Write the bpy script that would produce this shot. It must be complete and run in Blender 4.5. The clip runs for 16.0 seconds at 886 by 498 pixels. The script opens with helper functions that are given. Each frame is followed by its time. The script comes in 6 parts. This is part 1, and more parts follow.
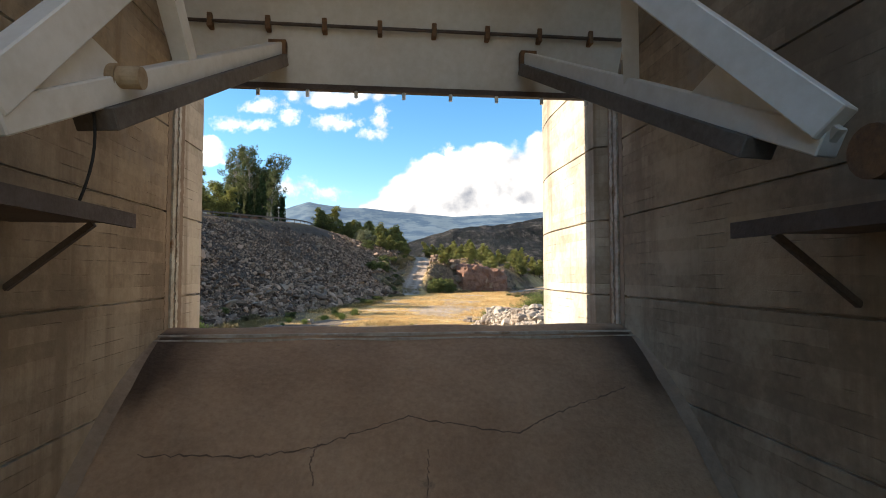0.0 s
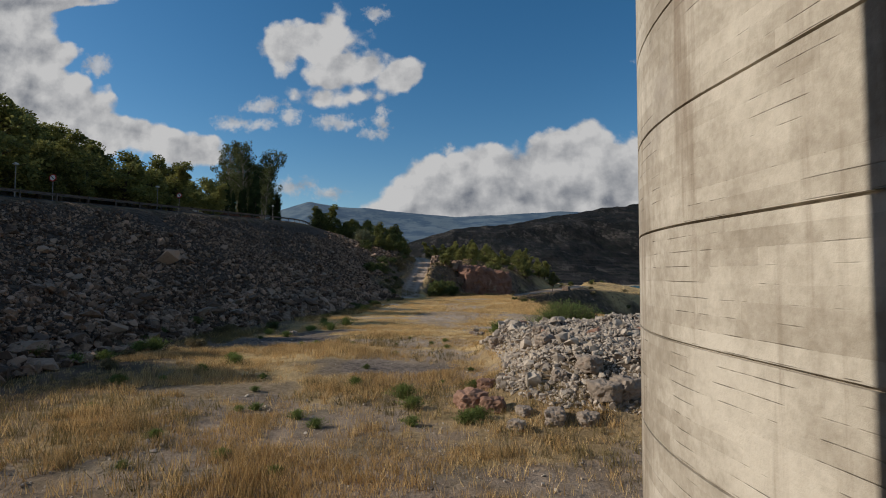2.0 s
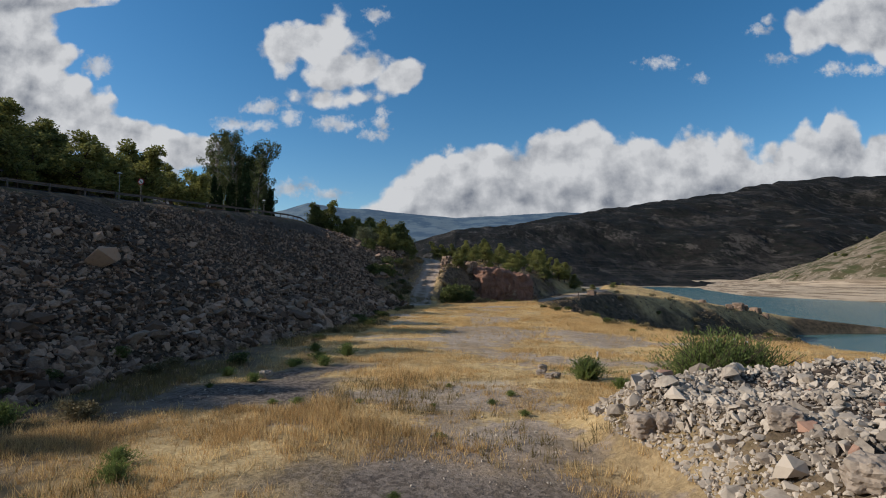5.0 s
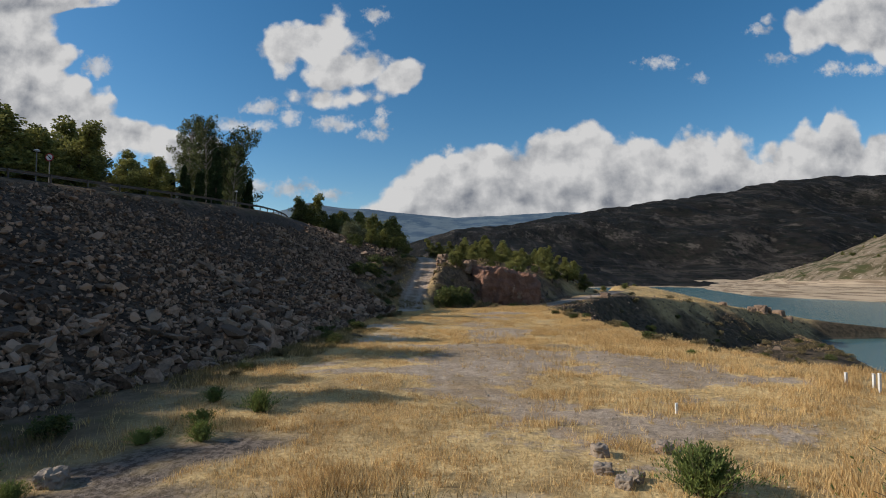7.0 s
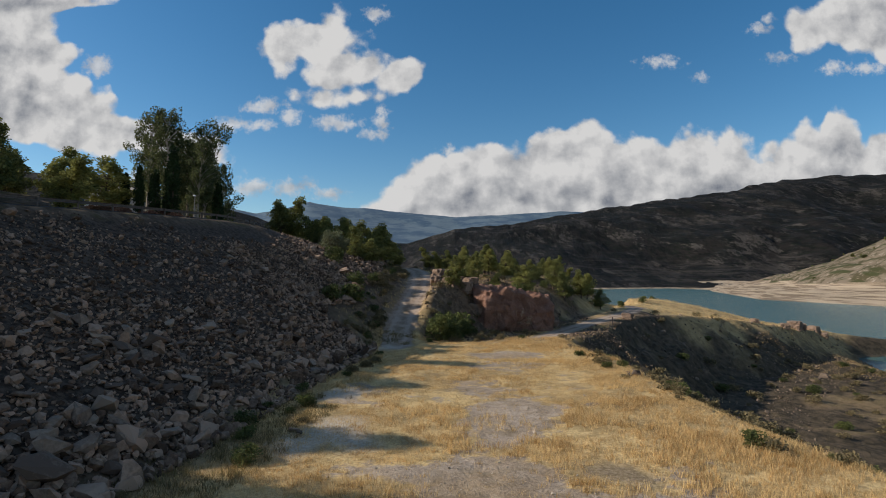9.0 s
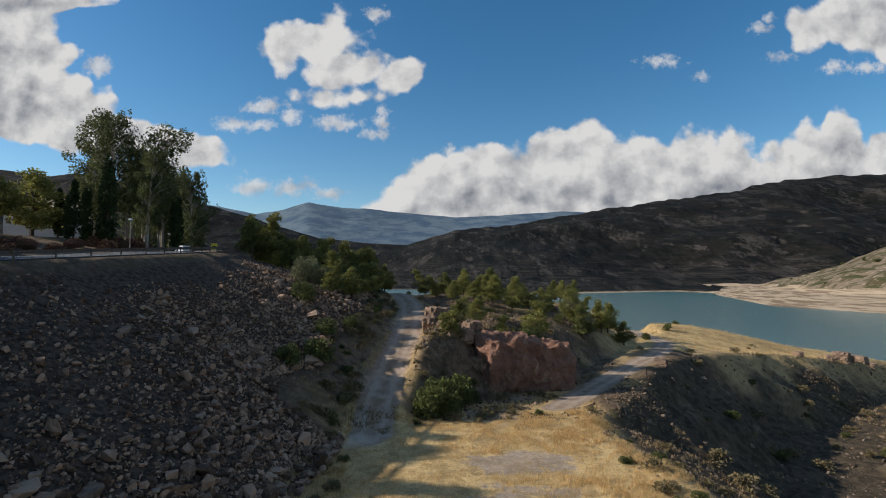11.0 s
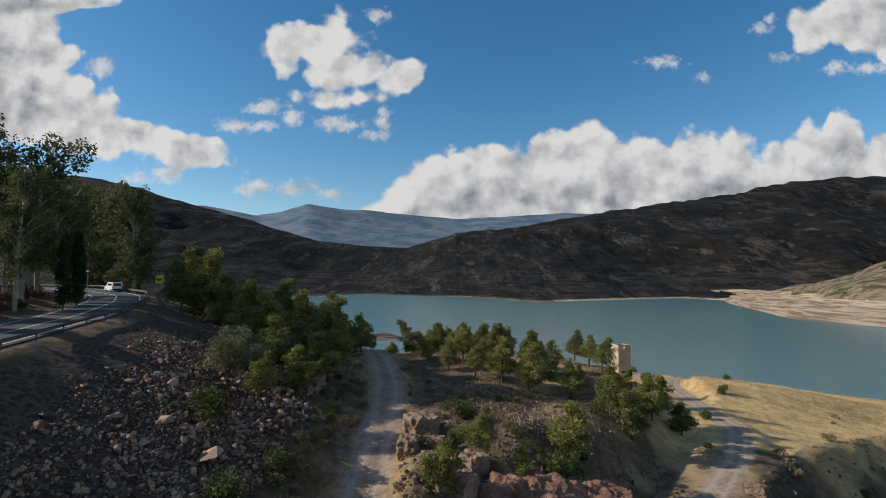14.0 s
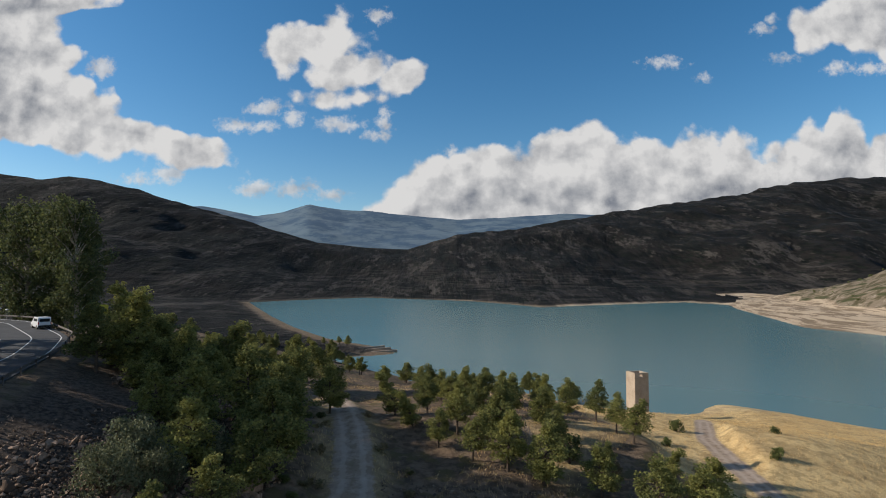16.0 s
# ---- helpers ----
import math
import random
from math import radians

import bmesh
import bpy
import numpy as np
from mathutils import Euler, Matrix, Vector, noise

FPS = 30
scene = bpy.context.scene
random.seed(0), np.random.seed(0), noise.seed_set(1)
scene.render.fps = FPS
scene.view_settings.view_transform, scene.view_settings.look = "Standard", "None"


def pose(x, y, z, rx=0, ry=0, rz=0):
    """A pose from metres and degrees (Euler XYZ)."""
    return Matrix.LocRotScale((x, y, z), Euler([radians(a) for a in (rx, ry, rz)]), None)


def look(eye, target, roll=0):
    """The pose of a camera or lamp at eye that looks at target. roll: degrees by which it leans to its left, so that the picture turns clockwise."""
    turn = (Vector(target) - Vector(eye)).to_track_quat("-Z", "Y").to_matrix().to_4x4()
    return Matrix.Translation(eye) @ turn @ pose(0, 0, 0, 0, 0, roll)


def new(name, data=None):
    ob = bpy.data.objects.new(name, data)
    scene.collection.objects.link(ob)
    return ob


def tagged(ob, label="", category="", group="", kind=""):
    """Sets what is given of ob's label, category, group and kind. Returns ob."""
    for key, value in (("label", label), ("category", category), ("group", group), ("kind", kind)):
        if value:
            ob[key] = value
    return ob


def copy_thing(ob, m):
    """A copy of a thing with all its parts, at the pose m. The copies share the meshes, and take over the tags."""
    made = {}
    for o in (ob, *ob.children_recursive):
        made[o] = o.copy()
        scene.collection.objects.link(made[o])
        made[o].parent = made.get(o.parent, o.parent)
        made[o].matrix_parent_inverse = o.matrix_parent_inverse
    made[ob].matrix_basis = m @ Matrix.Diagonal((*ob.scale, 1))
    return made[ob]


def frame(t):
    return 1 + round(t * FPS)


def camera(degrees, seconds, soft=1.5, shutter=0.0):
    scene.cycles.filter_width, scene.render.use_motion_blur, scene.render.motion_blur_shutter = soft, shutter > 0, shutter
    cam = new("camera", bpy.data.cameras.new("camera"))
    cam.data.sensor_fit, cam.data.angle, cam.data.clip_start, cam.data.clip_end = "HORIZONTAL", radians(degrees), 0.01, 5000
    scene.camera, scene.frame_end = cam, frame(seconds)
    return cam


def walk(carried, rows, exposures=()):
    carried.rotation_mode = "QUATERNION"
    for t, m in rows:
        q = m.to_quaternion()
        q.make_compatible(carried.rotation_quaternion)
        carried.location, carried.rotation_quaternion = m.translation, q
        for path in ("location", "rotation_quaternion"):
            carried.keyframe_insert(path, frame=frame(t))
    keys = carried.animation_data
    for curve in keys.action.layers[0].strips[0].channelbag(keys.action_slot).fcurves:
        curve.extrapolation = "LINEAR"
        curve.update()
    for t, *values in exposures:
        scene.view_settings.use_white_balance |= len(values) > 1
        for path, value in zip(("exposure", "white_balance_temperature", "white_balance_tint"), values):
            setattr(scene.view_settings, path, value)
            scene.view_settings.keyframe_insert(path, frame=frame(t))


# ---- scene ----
cam = camera(80.0, 16.0, 1.0)
SIDE, AHEAD, EYE, TILT, LEAN, TURN = 88.0, 109.0, 4.4, 2.7, 0.0, 0.0
ROWS = [
    (0.0, 0.0, 0.0, 0.0, 0.0, 0.0, -0.0),
    (0.5, 0.0003, 0.0125, 0.0003, 0.04, -0.01, -0.03),
    (1.0, 0.0016, 0.0258, 0.0006, 0.07, -0.02, -0.11),
    (1.5, 0.0021, 0.039, 0.0008, 0.05, 0.02, -0.2),
    (2.0, -0.0021, 0.0534, 0.001, 0.1, 0.03, -0.17),
    (2.5, -0.0142, 0.0685, 0.0007, 0.04, 0.05, -0.2),
    (3.0, -0.0263, 0.0857, 0.0013, 0.13, 0.06, -0.18),
    (3.5, -0.0314, 0.1047, 0.0016, 0.12, 0.1, -0.15),
    (4.0, -0.0333, 0.1274, 0.0007, 0.12, 0.14, -0.14),
    (6.5, -0.0245, 0.2642, -0.0071, 0.06, 0.18, -0.14),
    (7.0, -0.0223, 0.2942, -0.0084, 0.08, 0.18, -0.08),
    (7.5, -0.0202, 0.3256, -0.0083, 0.08, 0.17, -0.13),
    (8.0, -0.0178, 0.3587, -0.002, 0.09, 0.12, -0.12),
    (8.5, -0.016, 0.3943, 0.0084, 0.1, 0.08, -0.13),
    (9.0, -0.0138, 0.4307, 0.0203, 0.12, 0.06, -0.11),
    (11.5, -0.0035, 0.6129, 0.0851, 0.21, 0.04, -0.04),
    (12.0, -0.0015, 0.6511, 0.0976, 0.23, 0.05, -0.05),
    (12.5, 0.001, 0.6885, 0.1114, 0.26, 0.08, -0.06),
    (13.0, 0.0029, 0.7261, 0.125, 0.29, 0.11, -0.07),
    (13.5, 0.0053, 0.764, 0.1376, 0.32, 0.13, -0.06),
    (14.0, 0.0079, 0.8014, 0.1505, 0.36, 0.16, -0.06),
    (14.5, 0.0109, 0.8382, 0.1635, 0.39, 0.17, -0.06),
    (15.0, 0.0141, 0.8756, 0.1764, 0.42, 0.18, -0.06),
    (15.5, 0.0178, 0.9139, 0.1885, 0.44, 0.19, -0.07),
    (16.0, 0.0222, 0.9538, 0.2012, 0.48, 0.2, -0.07),
]
EXPOSURES = [(0.0, 1.22, 6950.0, 11.0), (0.6, 0.85, 6600.0, 9.0), (1.0, 0.45, 6500.0, 9.0), (1.3, 0.30, 6400.0, 9.0), (1.8, -0.15, 6500.0, 10.0), (2.4, -0.62, 6150.0, 10.0), (2.7, -0.5, 6100.0, 10.0), (3.0, -0.15, 6050.0, 10.0), (4.0, -0.14, 6100.0, 10.0), (8.0, -0.12, 6500.0, 10.0), (11.5, 0.0, 6500.0, 10.0), (16.0, 0.0, 6500.0, 10.0)]
walk(cam, [(t, pose(0, 0, EYE, TILT, LEAN, TURN) @ pose(SIDE * x, AHEAD * y, SIDE * z, 90 + pitch / 1.24, roll, yaw / 1.24)) for t, x, y, z, yaw, pitch, roll in ROWS], EXPOSURES)

# ---- light ----
SUN_UP, SUN_FROM = 26.8, 180.0   # degrees above the horizon; compass of the sun, from +x towards +y
sun_way = Vector((math.cos(radians(SUN_FROM)) * math.cos(radians(SUN_UP)), math.sin(radians(SUN_FROM)) * math.cos(radians(SUN_UP)), math.sin(radians(SUN_UP))))
lamp = bpy.data.lights.new("sun", "SUN")
lamp.energy, lamp.angle, lamp.color = 5.0, radians(0.53), (1.0, 0.92, 0.80)
sun = new("sun", lamp)
sun.matrix_world = look(sun_way * 50, (0, 0, 0))


def nodes_of(tree):
    def add(kind, **values):
        n = tree.nodes.new(kind)
        for key, value in values.items():
            if key.startswith("i_"):
                n.inputs[key[2:].replace("_", " ")].default_value = value
            else:
                setattr(n, key, value)
        return n
    return add, tree.links.new


world = bpy.data.worlds.new("sky")
scene.world = world
world.use_nodes = True
world.node_tree.nodes.clear()


def math_node(add, link, op, a, b=None, c=None, clamp=False):
    n = add("ShaderNodeMath", operation=op, use_clamp=clamp)
    for k, v in enumerate((a, b, c)):
        if v is None:
            continue
        if isinstance(v, (int, float)):
            n.inputs[k].default_value = v
        else:
            link(v, n.inputs[k])
    return n.outputs[0]


# clouds, as tangents from straight ahead: the bank's upper edge (sideways, up), the left cloud's edge (up, sideways) and base (sideways, up)
BANK = [(-0.300, 0.070), (-0.242, 0.092), (-0.173, 0.120), (-0.103, 0.182), (-0.050, 0.220), (0.015, 0.246), (0.069, 0.256), (0.118, 0.240), (0.161, 0.258), (0.178, 0.275), (0.232, 0.279), (0.281, 0.300), (0.324, 0.275), (0.372, 0.271), (0.405, 0.259), (0.459, 0.269), (0.513, 0.273), (0.567, 0.263), (0.599, 0.241), (0.664, 0.269), (0.697, 0.289), (0.719, 0.282), (0.737, 0.322), (0.763, 0.318), (0.805, 0.267), (0.846, 0.287), (1.0, 0.30)]
WEST_EDGE = [(0.211, -0.413), (0.227, -0.409), (0.252, -0.434), (0.270, -0.478), (0.291, -0.560), (0.309, -0.626), (0.336, -0.648), (0.369, -0.679), (0.395, -0.731), (0.419, -0.706), (0.433, -0.708), (0.464, -0.751), (0.506, -0.747), (0.522, -0.654), (0.540, -0.649), (0.580, -0.720)]
WEST_BASE = [(-1.0, 0.255), (-0.917, 0.253), (-0.851, 0.247), (-0.709, 0.221), (-0.601, 0.214), (-0.493, 0.206), (-0.406, 0.208)]
# (sideways, up, half width, half height)
HEAPS = [
    (-0.247, 0.451, 0.087, 0.049), (-0.313, 0.433, 0.044, 0.045), (-0.220, 0.493, 0.033, 0.029), (-0.208, 0.392, 0.060, 0.044), (-0.180, 0.338, 0.100, 0.022),
    (-0.088, 0.376, 0.050, 0.040), (-0.240, 0.331, 0.043, 0.020), (-0.143, 0.398, 0.044, 0.029), (0.747, 0.486, 0.104, 0.054), (0.862, 0.488, 0.142, 0.076),
]
PUFFS = [
    (-0.343, 0.322, 0.037, 0.015), (-0.294, 0.302, 0.020, 0.015), (-0.402, 0.287, 0.035, 0.013), (-0.351, 0.287, 0.026, 0.010), (-0.207, 0.290, 0.041, 0.015), (-0.120, 0.290, 0.014, 0.029),
    (-0.142, 0.269, 0.017, 0.009), (-0.133, 0.504, 0.024, 0.013), (-0.367, 0.165, 0.039, 0.016), (-0.292, 0.165, 0.030, 0.016), (-0.255, 0.171, 0.012, 0.009), (-0.220, 0.153, 0.029, 0.010),
    (0.418, 0.410, 0.033, 0.010), (0.491, 0.378, 0.013, 0.008), (0.650, 0.417, 0.020, 0.008), (0.746, 0.398, 0.020, 0.012), (0.815, 0.399, 0.041, 0.011), (0.610, 0.475, 0.020, 0.009),
    (-0.670, 0.401, 0.026, 0.022), (0.010, 0.235, 0.012, 0.010), (-0.533, 0.195, 0.032, 0.019), (-0.589, 0.186, 0.037, 0.010),
]


def make_sky():
    add, link = nodes_of(world.node_tree)
    m = lambda op, a, b=None, c=None, clamp=False: math_node(add, link, op, a, b, c, clamp)
    sky = add("ShaderNodeTexSky", sky_type="NISHITA", sun_disc=False, sun_elevation=radians(SUN_UP), sun_rotation=radians(90.0 - SUN_FROM), altitude=900.0, air_density=1.0, dust_density=0.6, ozone_density=1.5)
    coord = add("ShaderNodeTexCoord").outputs["Generated"]
    part = add("ShaderNodeSeparateXYZ")
    link(coord, part.inputs[0])
    ahead = m("MAXIMUM", part.outputs["Y"], 0.05)
    side, up = m("DIVIDE", part.outputs["X"], ahead), m("DIVIDE", part.outputs["Z"], ahead)
    flat = add("ShaderNodeCombineXYZ")
    link(side, flat.inputs[0]), link(up, flat.inputs[1])

    def shifted(x, y):
        n = add("ShaderNodeVectorMath", operation="ADD")
        n.inputs[1].default_value = (x, y, 0.0)
        link(flat.outputs[0], n.inputs[0])
        return n.outputs[0]

    def fbm(scale, detail=5.0, rough_=0.6, at=None):
        n = add("ShaderNodeTexNoise", i_Scale=scale, i_Detail=detail, i_Roughness=rough_)
        link(at or flat.outputs[0], n.inputs["Vector"])
        return m("SUBTRACT", n.outputs[0], 0.5)

    def billow(scale, detail, at=None):
        """Rounded heads: high at the middle of each cell."""
        wob = add("ShaderNodeTexNoise", i_Scale=scale * 0.9, i_Detail=3.0)
        link(at or flat.outputs[0], wob.inputs["Vector"])
        bent = add("ShaderNodeVectorMath", operation="MULTIPLY_ADD")
        link(wob.outputs["Color"], bent.inputs[0]), link(at or flat.outputs[0], bent.inputs[2])
        bent.inputs[1].default_value = (0.45 / scale, 0.45 / scale, 0.0)
        n = add("ShaderNodeTexVoronoi", feature="SMOOTH_F1", voronoi_dimensions="2D", i_Scale=scale, i_Detail=detail, i_Roughness=0.6, i_Smoothness=0.5)
        link(bent.outputs[0], n.inputs["Vector"])
        return m("SUBTRACT", 0.45, n.outputs["Distance"])

    def profile(points, v, low, high):
        """A line of points as a ramp over v; heights between -1 and 1."""
        n = add("ShaderNodeValToRGB")
        e = n.color_ramp.elements
        while len(e) < len(points):
            e.new(0.5)
        for k, (x, y) in enumerate(points):
            e[k].position = (x - low) / (high - low)
        for k, (x, y) in enumerate(points):
            g = (y + 1) / 2
            e[k].color = (g, g, g, 1)
        link(m("DIVIDE", m("SUBTRACT", v, low), high - low), n.inputs[0])
        n2 = add("ShaderNodeSeparateColor")
        link(n.outputs[0], n2.inputs[0])
        return m("SUBTRACT", m("MULTIPLY", n2.outputs[0], 2.0), 1.0)

    def gather(blobs):
        total = None
        for x, y, w, h in blobs:
            a, b = m("DIVIDE", m("SUBTRACT", side, x), w), m("DIVIDE", m("SUBTRACT", up, y), h)
            d = m("MULTIPLY", m("SUBTRACT", 1.0, m("SQRT", m("ADD", m("MULTIPLY", a, a), m("MULTIPLY", b, b)))), min(w, h))
            total = d if total is None else m("SMOOTH_MAX", total, d, 0.006)
        return total

    bank = m("MULTIPLY", m("SUBTRACT", profile(BANK, side, -0.3, 1.0), up), 0.8)
    bank = m("MINIMUM", bank, m("ADD", side, 0.27))
    west = m("MINIMUM", m("MULTIPLY", m("SUBTRACT", profile(WEST_EDGE, up, 0.2, 0.6), side), 0.55), m("SUBTRACT", up, profile(WEST_BASE, side, -1.0, -0.38)))
    heaps, puffs = gather(HEAPS), gather(PUFFS)
    heads, tufts = billow(12.0, 1.6), fbm(30.0, 6.0, 0.58)
    thick = m("MAXIMUM", m("MAXIMUM", bank, west), heaps)
    edge = m("ADD", m("MULTIPLY", heads, 0.034), m("MULTIPLY", tufts, 0.034))
    body = m("ADD", m("ADD", thick, edge), 0.011)
    wisp = m("ADD", m("ADD", m("ADD", puffs, 0.003), m("MULTIPLY", fbm(55.0, 5.0), 0.040)), m("MULTIPLY", fbm(95.0, 4.0), 0.016))

    def ramp(v, low, high):
        n = add("ShaderNodeMapRange", interpolation_type="SMOOTHSTEP")
        n.inputs[1].default_value, n.inputs[2].default_value = low, high
        link(v, n.inputs[0])
        return n.outputs[0]

    near = m("MAXIMUM", ramp(body, -0.003, 0.013), m("MULTIPLY", ramp(wisp, -0.003, 0.016), 0.8))
    # beyond the view the broken cloud goes on
    wide = m("ADD", m("GREATER_THAN", m("ABSOLUTE", side), 1.15), m("GREATER_THAN", up, 0.75), clamp=True)
    wide = m("MAXIMUM", wide, m("LESS_THAN", part.outputs["Y"], 0.06))
    other = add("ShaderNodeTexNoise", i_Scale=2.6, i_Detail=6.0, i_Roughness=0.6)
    link(coord, other.inputs["Vector"])
    cover = m("ADD", m("MULTIPLY", near, m("SUBTRACT", 1.0, wide)), m("MULTIPLY", ramp(other.outputs[0], 0.46, 0.60), m("MULTIPLY", wide, 0.48)))
    # relief: the heads seen against themselves a step towards the sun
    lit = m("MULTIPLY", m("SUBTRACT", heads, billow(12.0, 1.6, shifted(-0.012, 0.016))), 0.62)
    lit = m("ADD", lit, m("MULTIPLY", m("SUBTRACT", fbm(8.0, 7.0, 0.62), fbm(8.0, 7.0, 0.62, shifted(-0.026, 0.034))), 2.1))
    deep = m("MULTIPLY", m("MULTIPLY", ramp(body, 0.018, 0.10), m("ADD", 0.62, m("MULTIPLY", fbm(5.5, 4.0), 2.2), clamp=True)), -0.52)
    grey = m("MULTIPLY", m("MULTIPLY", ramp(side, -0.50, -0.62), ramp(body, 0.03, 0.12)), -0.24)
    tone = m("ADD", m("ADD", m("ADD", lit, deep), grey), 0.90, clamp=True)
    shade = add("ShaderNodeMix", data_type="RGBA")
    shade.inputs[6].default_value, shade.inputs[7].default_value = (1.75, 1.95, 2.35, 1), (6.9, 6.85, 6.8, 1)
    link(tone, shade.inputs[0])
    mix = add("ShaderNodeMix", data_type="RGBA")
    deepen = add("ShaderNodeHueSaturation", i_Hue=0.495, i_Saturation=1.34, i_Value=1.21)
    link(sky.outputs[0], deepen.inputs["Color"])
    link(cover, mix.inputs[0]), link(deepen.outputs[0], mix.inputs[6]), link(shade.outputs[2], mix.inputs[7])
    back = add("ShaderNodeBackground", i_Strength=0.10)
    link(mix.outputs[2], back.inputs[0])
    link(back.outputs[0], add("ShaderNodeOutputWorld").inputs[0])


make_sky()

# ---- the lie of the land ----
WATER = -14.0


def line(points):
    xs, ys = zip(*points)
    return lambda v: np.interp(v, xs, ys)


crest_x = line([(-80, -48), (20, -42.5), (58, -38.3), (80, -35.8), (102, -32.5), (118, -31.5), (128, -32), (140, -34), (147, -35.5), (166, -43.3), (179, -51), (198, -71), (206, -95), (212, -140)])
road_z = line([(-80, 4.5), (20, 9.6), (58, 12), (118, 15.8), (140, 17), (166, 17.8), (198, 18.8), (260, 20)])
toe_x = line([(-80, -22), (20, -19), (45, -18.5), (58, -15.5), (71, -13), (101, -9.5), (116, -9.2), (140, -8)])
path_x = line([(60, -2), (92, -4.6), (104, -6.5), (112, -6.8), (122, -6.3), (131, -5.3), (140, -5.4), (150, -6.2), (157, -7.4), (164, -8.9), (172, -11.2), (185, -15), (215, -26)])
path_z = line([(100, 0.1), (108, 0.4), (122, 3.9), (137, 7.7), (150, 8.9), (164, 9.7), (172, 9.8), (185, 8.0), (215, 2.5)])
edge_x = line([(0, 40), (40, 32), (56, 24), (62, 16.5), (85, 14.4), (120, 13.5)])
knoll_y = line([(-6, 108), (-3, 112), (4, 120), (14, 126), (20, 137), (28, 147), (36, 158), (45, 172), (60, 190)])
knoll_z = line([(100, 6.0), (120, 6.6), (150, 8.0), (170, 9.3), (185, 7.0), (210, 3.5), (254, -4.6), (290, -11), (315, -15), (345, -21), (420, -30)])
COVE = [(127, 240, 0), (122, 216, 0), (110, 191, 0), (103, 175, 0), (94, 157, 0), (80, 127, 0), (62, 96, 0), (52, 70, 0)]
SPUR = [(16, 116, 0.2), (23, 128, 0.2), (32, 141, 0.8), (45, 154, 0.4), (66, 167, -2.0), (90, 180, -5.4), (121, 214, -12.8), (132, 250, -17.5)]
LOWER_PATH = [(8, 112, 0.0), (12, 119, -0.2), (20, 130, 0.3), (27, 139, 0.8), (34, 148, 1.2), (39, 157, 1.5), (40.5, 170, 1.2), (45, 192, 0.0), (54, 212, -2.6)]


def lattice(ix, iy, seed):
    h = (ix.astype(np.int64) * 374761393 + iy.astype(np.int64) * 668265263 + seed * 2147483647) & 0xFFFFFFFF
    h = ((h ^ (h >> 13)) * 1274126177) & 0xFFFFFFFF
    return ((h ^ (h >> 16)) & 0xFFFF) / 65535.0


def rough(x, y, size, seed=0, octaves=4, keep=0.5):
    """Soft noise about 0, of bumps that many metres wide."""
    total, gain, norm = 0.0, 1.0, 0.0
    for k in range(octaves):
        u, v = x / size * 2 ** k + 17.3 * k, y / size * 2 ** k - 9.1 * k
        iu, iv = np.floor(u), np.floor(v)
        fu, fv = u - iu, v - iv
        fu, fv = fu * fu * (3 - 2 * fu), fv * fv * (3 - 2 * fv)
        a, b = lattice(iu, iv, seed + k), lattice(iu + 1, iv, seed + k)
        c, d = lattice(iu, iv + 1, seed + k), lattice(iu + 1, iv + 1, seed + k)
        total = total + gain * ((a * (1 - fu) + b * fu) * (1 - fv) + (c * (1 - fu) + d * fu) * fv - 0.5)
        norm += gain
        gain *= keep
    return total / norm * 2


def step(a, b, v):
    t = np.clip((v - a) / (b - a), 0, 1)
    return t * t * (3 - 2 * t)


def along(points, x, y):
    """Distance to a line of points (x, y, z), the height of its nearest place, and the side (positive: right of its course)."""
    best, height, side = np.full(np.shape(x), 1e9), np.zeros(np.shape(x)), np.zeros(np.shape(x))
    for (ax, ay, az), (bx, by, bz) in zip(points, points[1:]):
        dx, dy = bx - ax, by - ay
        t = np.clip(((x - ax) * dx + (y - ay) * dy) / (dx * dx + dy * dy), 0, 1)
        px, py = x - ax - t * dx, y - ay - t * dy
        d = np.hypot(px, py)
        near = d < best
        best, height, side = np.where(near, d, best), np.where(near, az + t * (bz - az), height), np.where(near, px * dy - py * dx, side)
    return best, height, side


# far ridges: direction (sideways over ahead), rise (up over ahead), distance ahead
near_ridge = line([(-1.6, 0.22), (-0.85, 0.198), (-0.77, 0.187), (-0.68, 0.188), (-0.59, 0.168), (-0.51, 0.147), (-0.41, 0.12), (-0.33, 0.094), (-0.24, 0.067), (-0.15, 0.058), (-0.07, 0.054), (-0.045, 0.062), (0.02, 0.082), (0.13, 0.092), (0.19, 0.102), (0.27, 0.118), (0.39, 0.135), (0.52, 0.153), (0.66, 0.18), (0.77, 0.188), (0.85, 0.19), (1.6, 0.2)])
ridge_far = line([(-1.6, 1300), (-0.85, 1500), (-0.3, 1700), (-0.05, 1700), (0.02, 1650), (0.3, 1900), (0.66, 2300), (0.85, 2300), (1.6, 2200)])
far_ridge = line([(-1.2, 0.14), (-0.55, 0.13), (-0.46, 0.132), (-0.40, 0.122), (-0.36, 0.113), (-0.31, 0.121), (-0.26, 0.136), (-0.23, 0.131), (-0.19, 0.125), (-0.15, 0.124), (-0.09, 0.117), (0.02, 0.107), (0.12, 0.112), (0.23, 0.119), (0.4, 0.11), (1.2, 0.12)])
shore_far = line([(-1.6, 500), (-0.6, 650), (-0.36, 830), (-0.15, 1010), (0.04, 890), (0.17, 725), (0.26, 774), (0.43, 860), (0.6, 700), (1.6, 600)])
SPIT = [(433, 940, 0), (357, 752, 0), (285, 527, 0), (303, 469, 0), (340, 330, 0), (420, 120, 0), (460, -200, 0)]
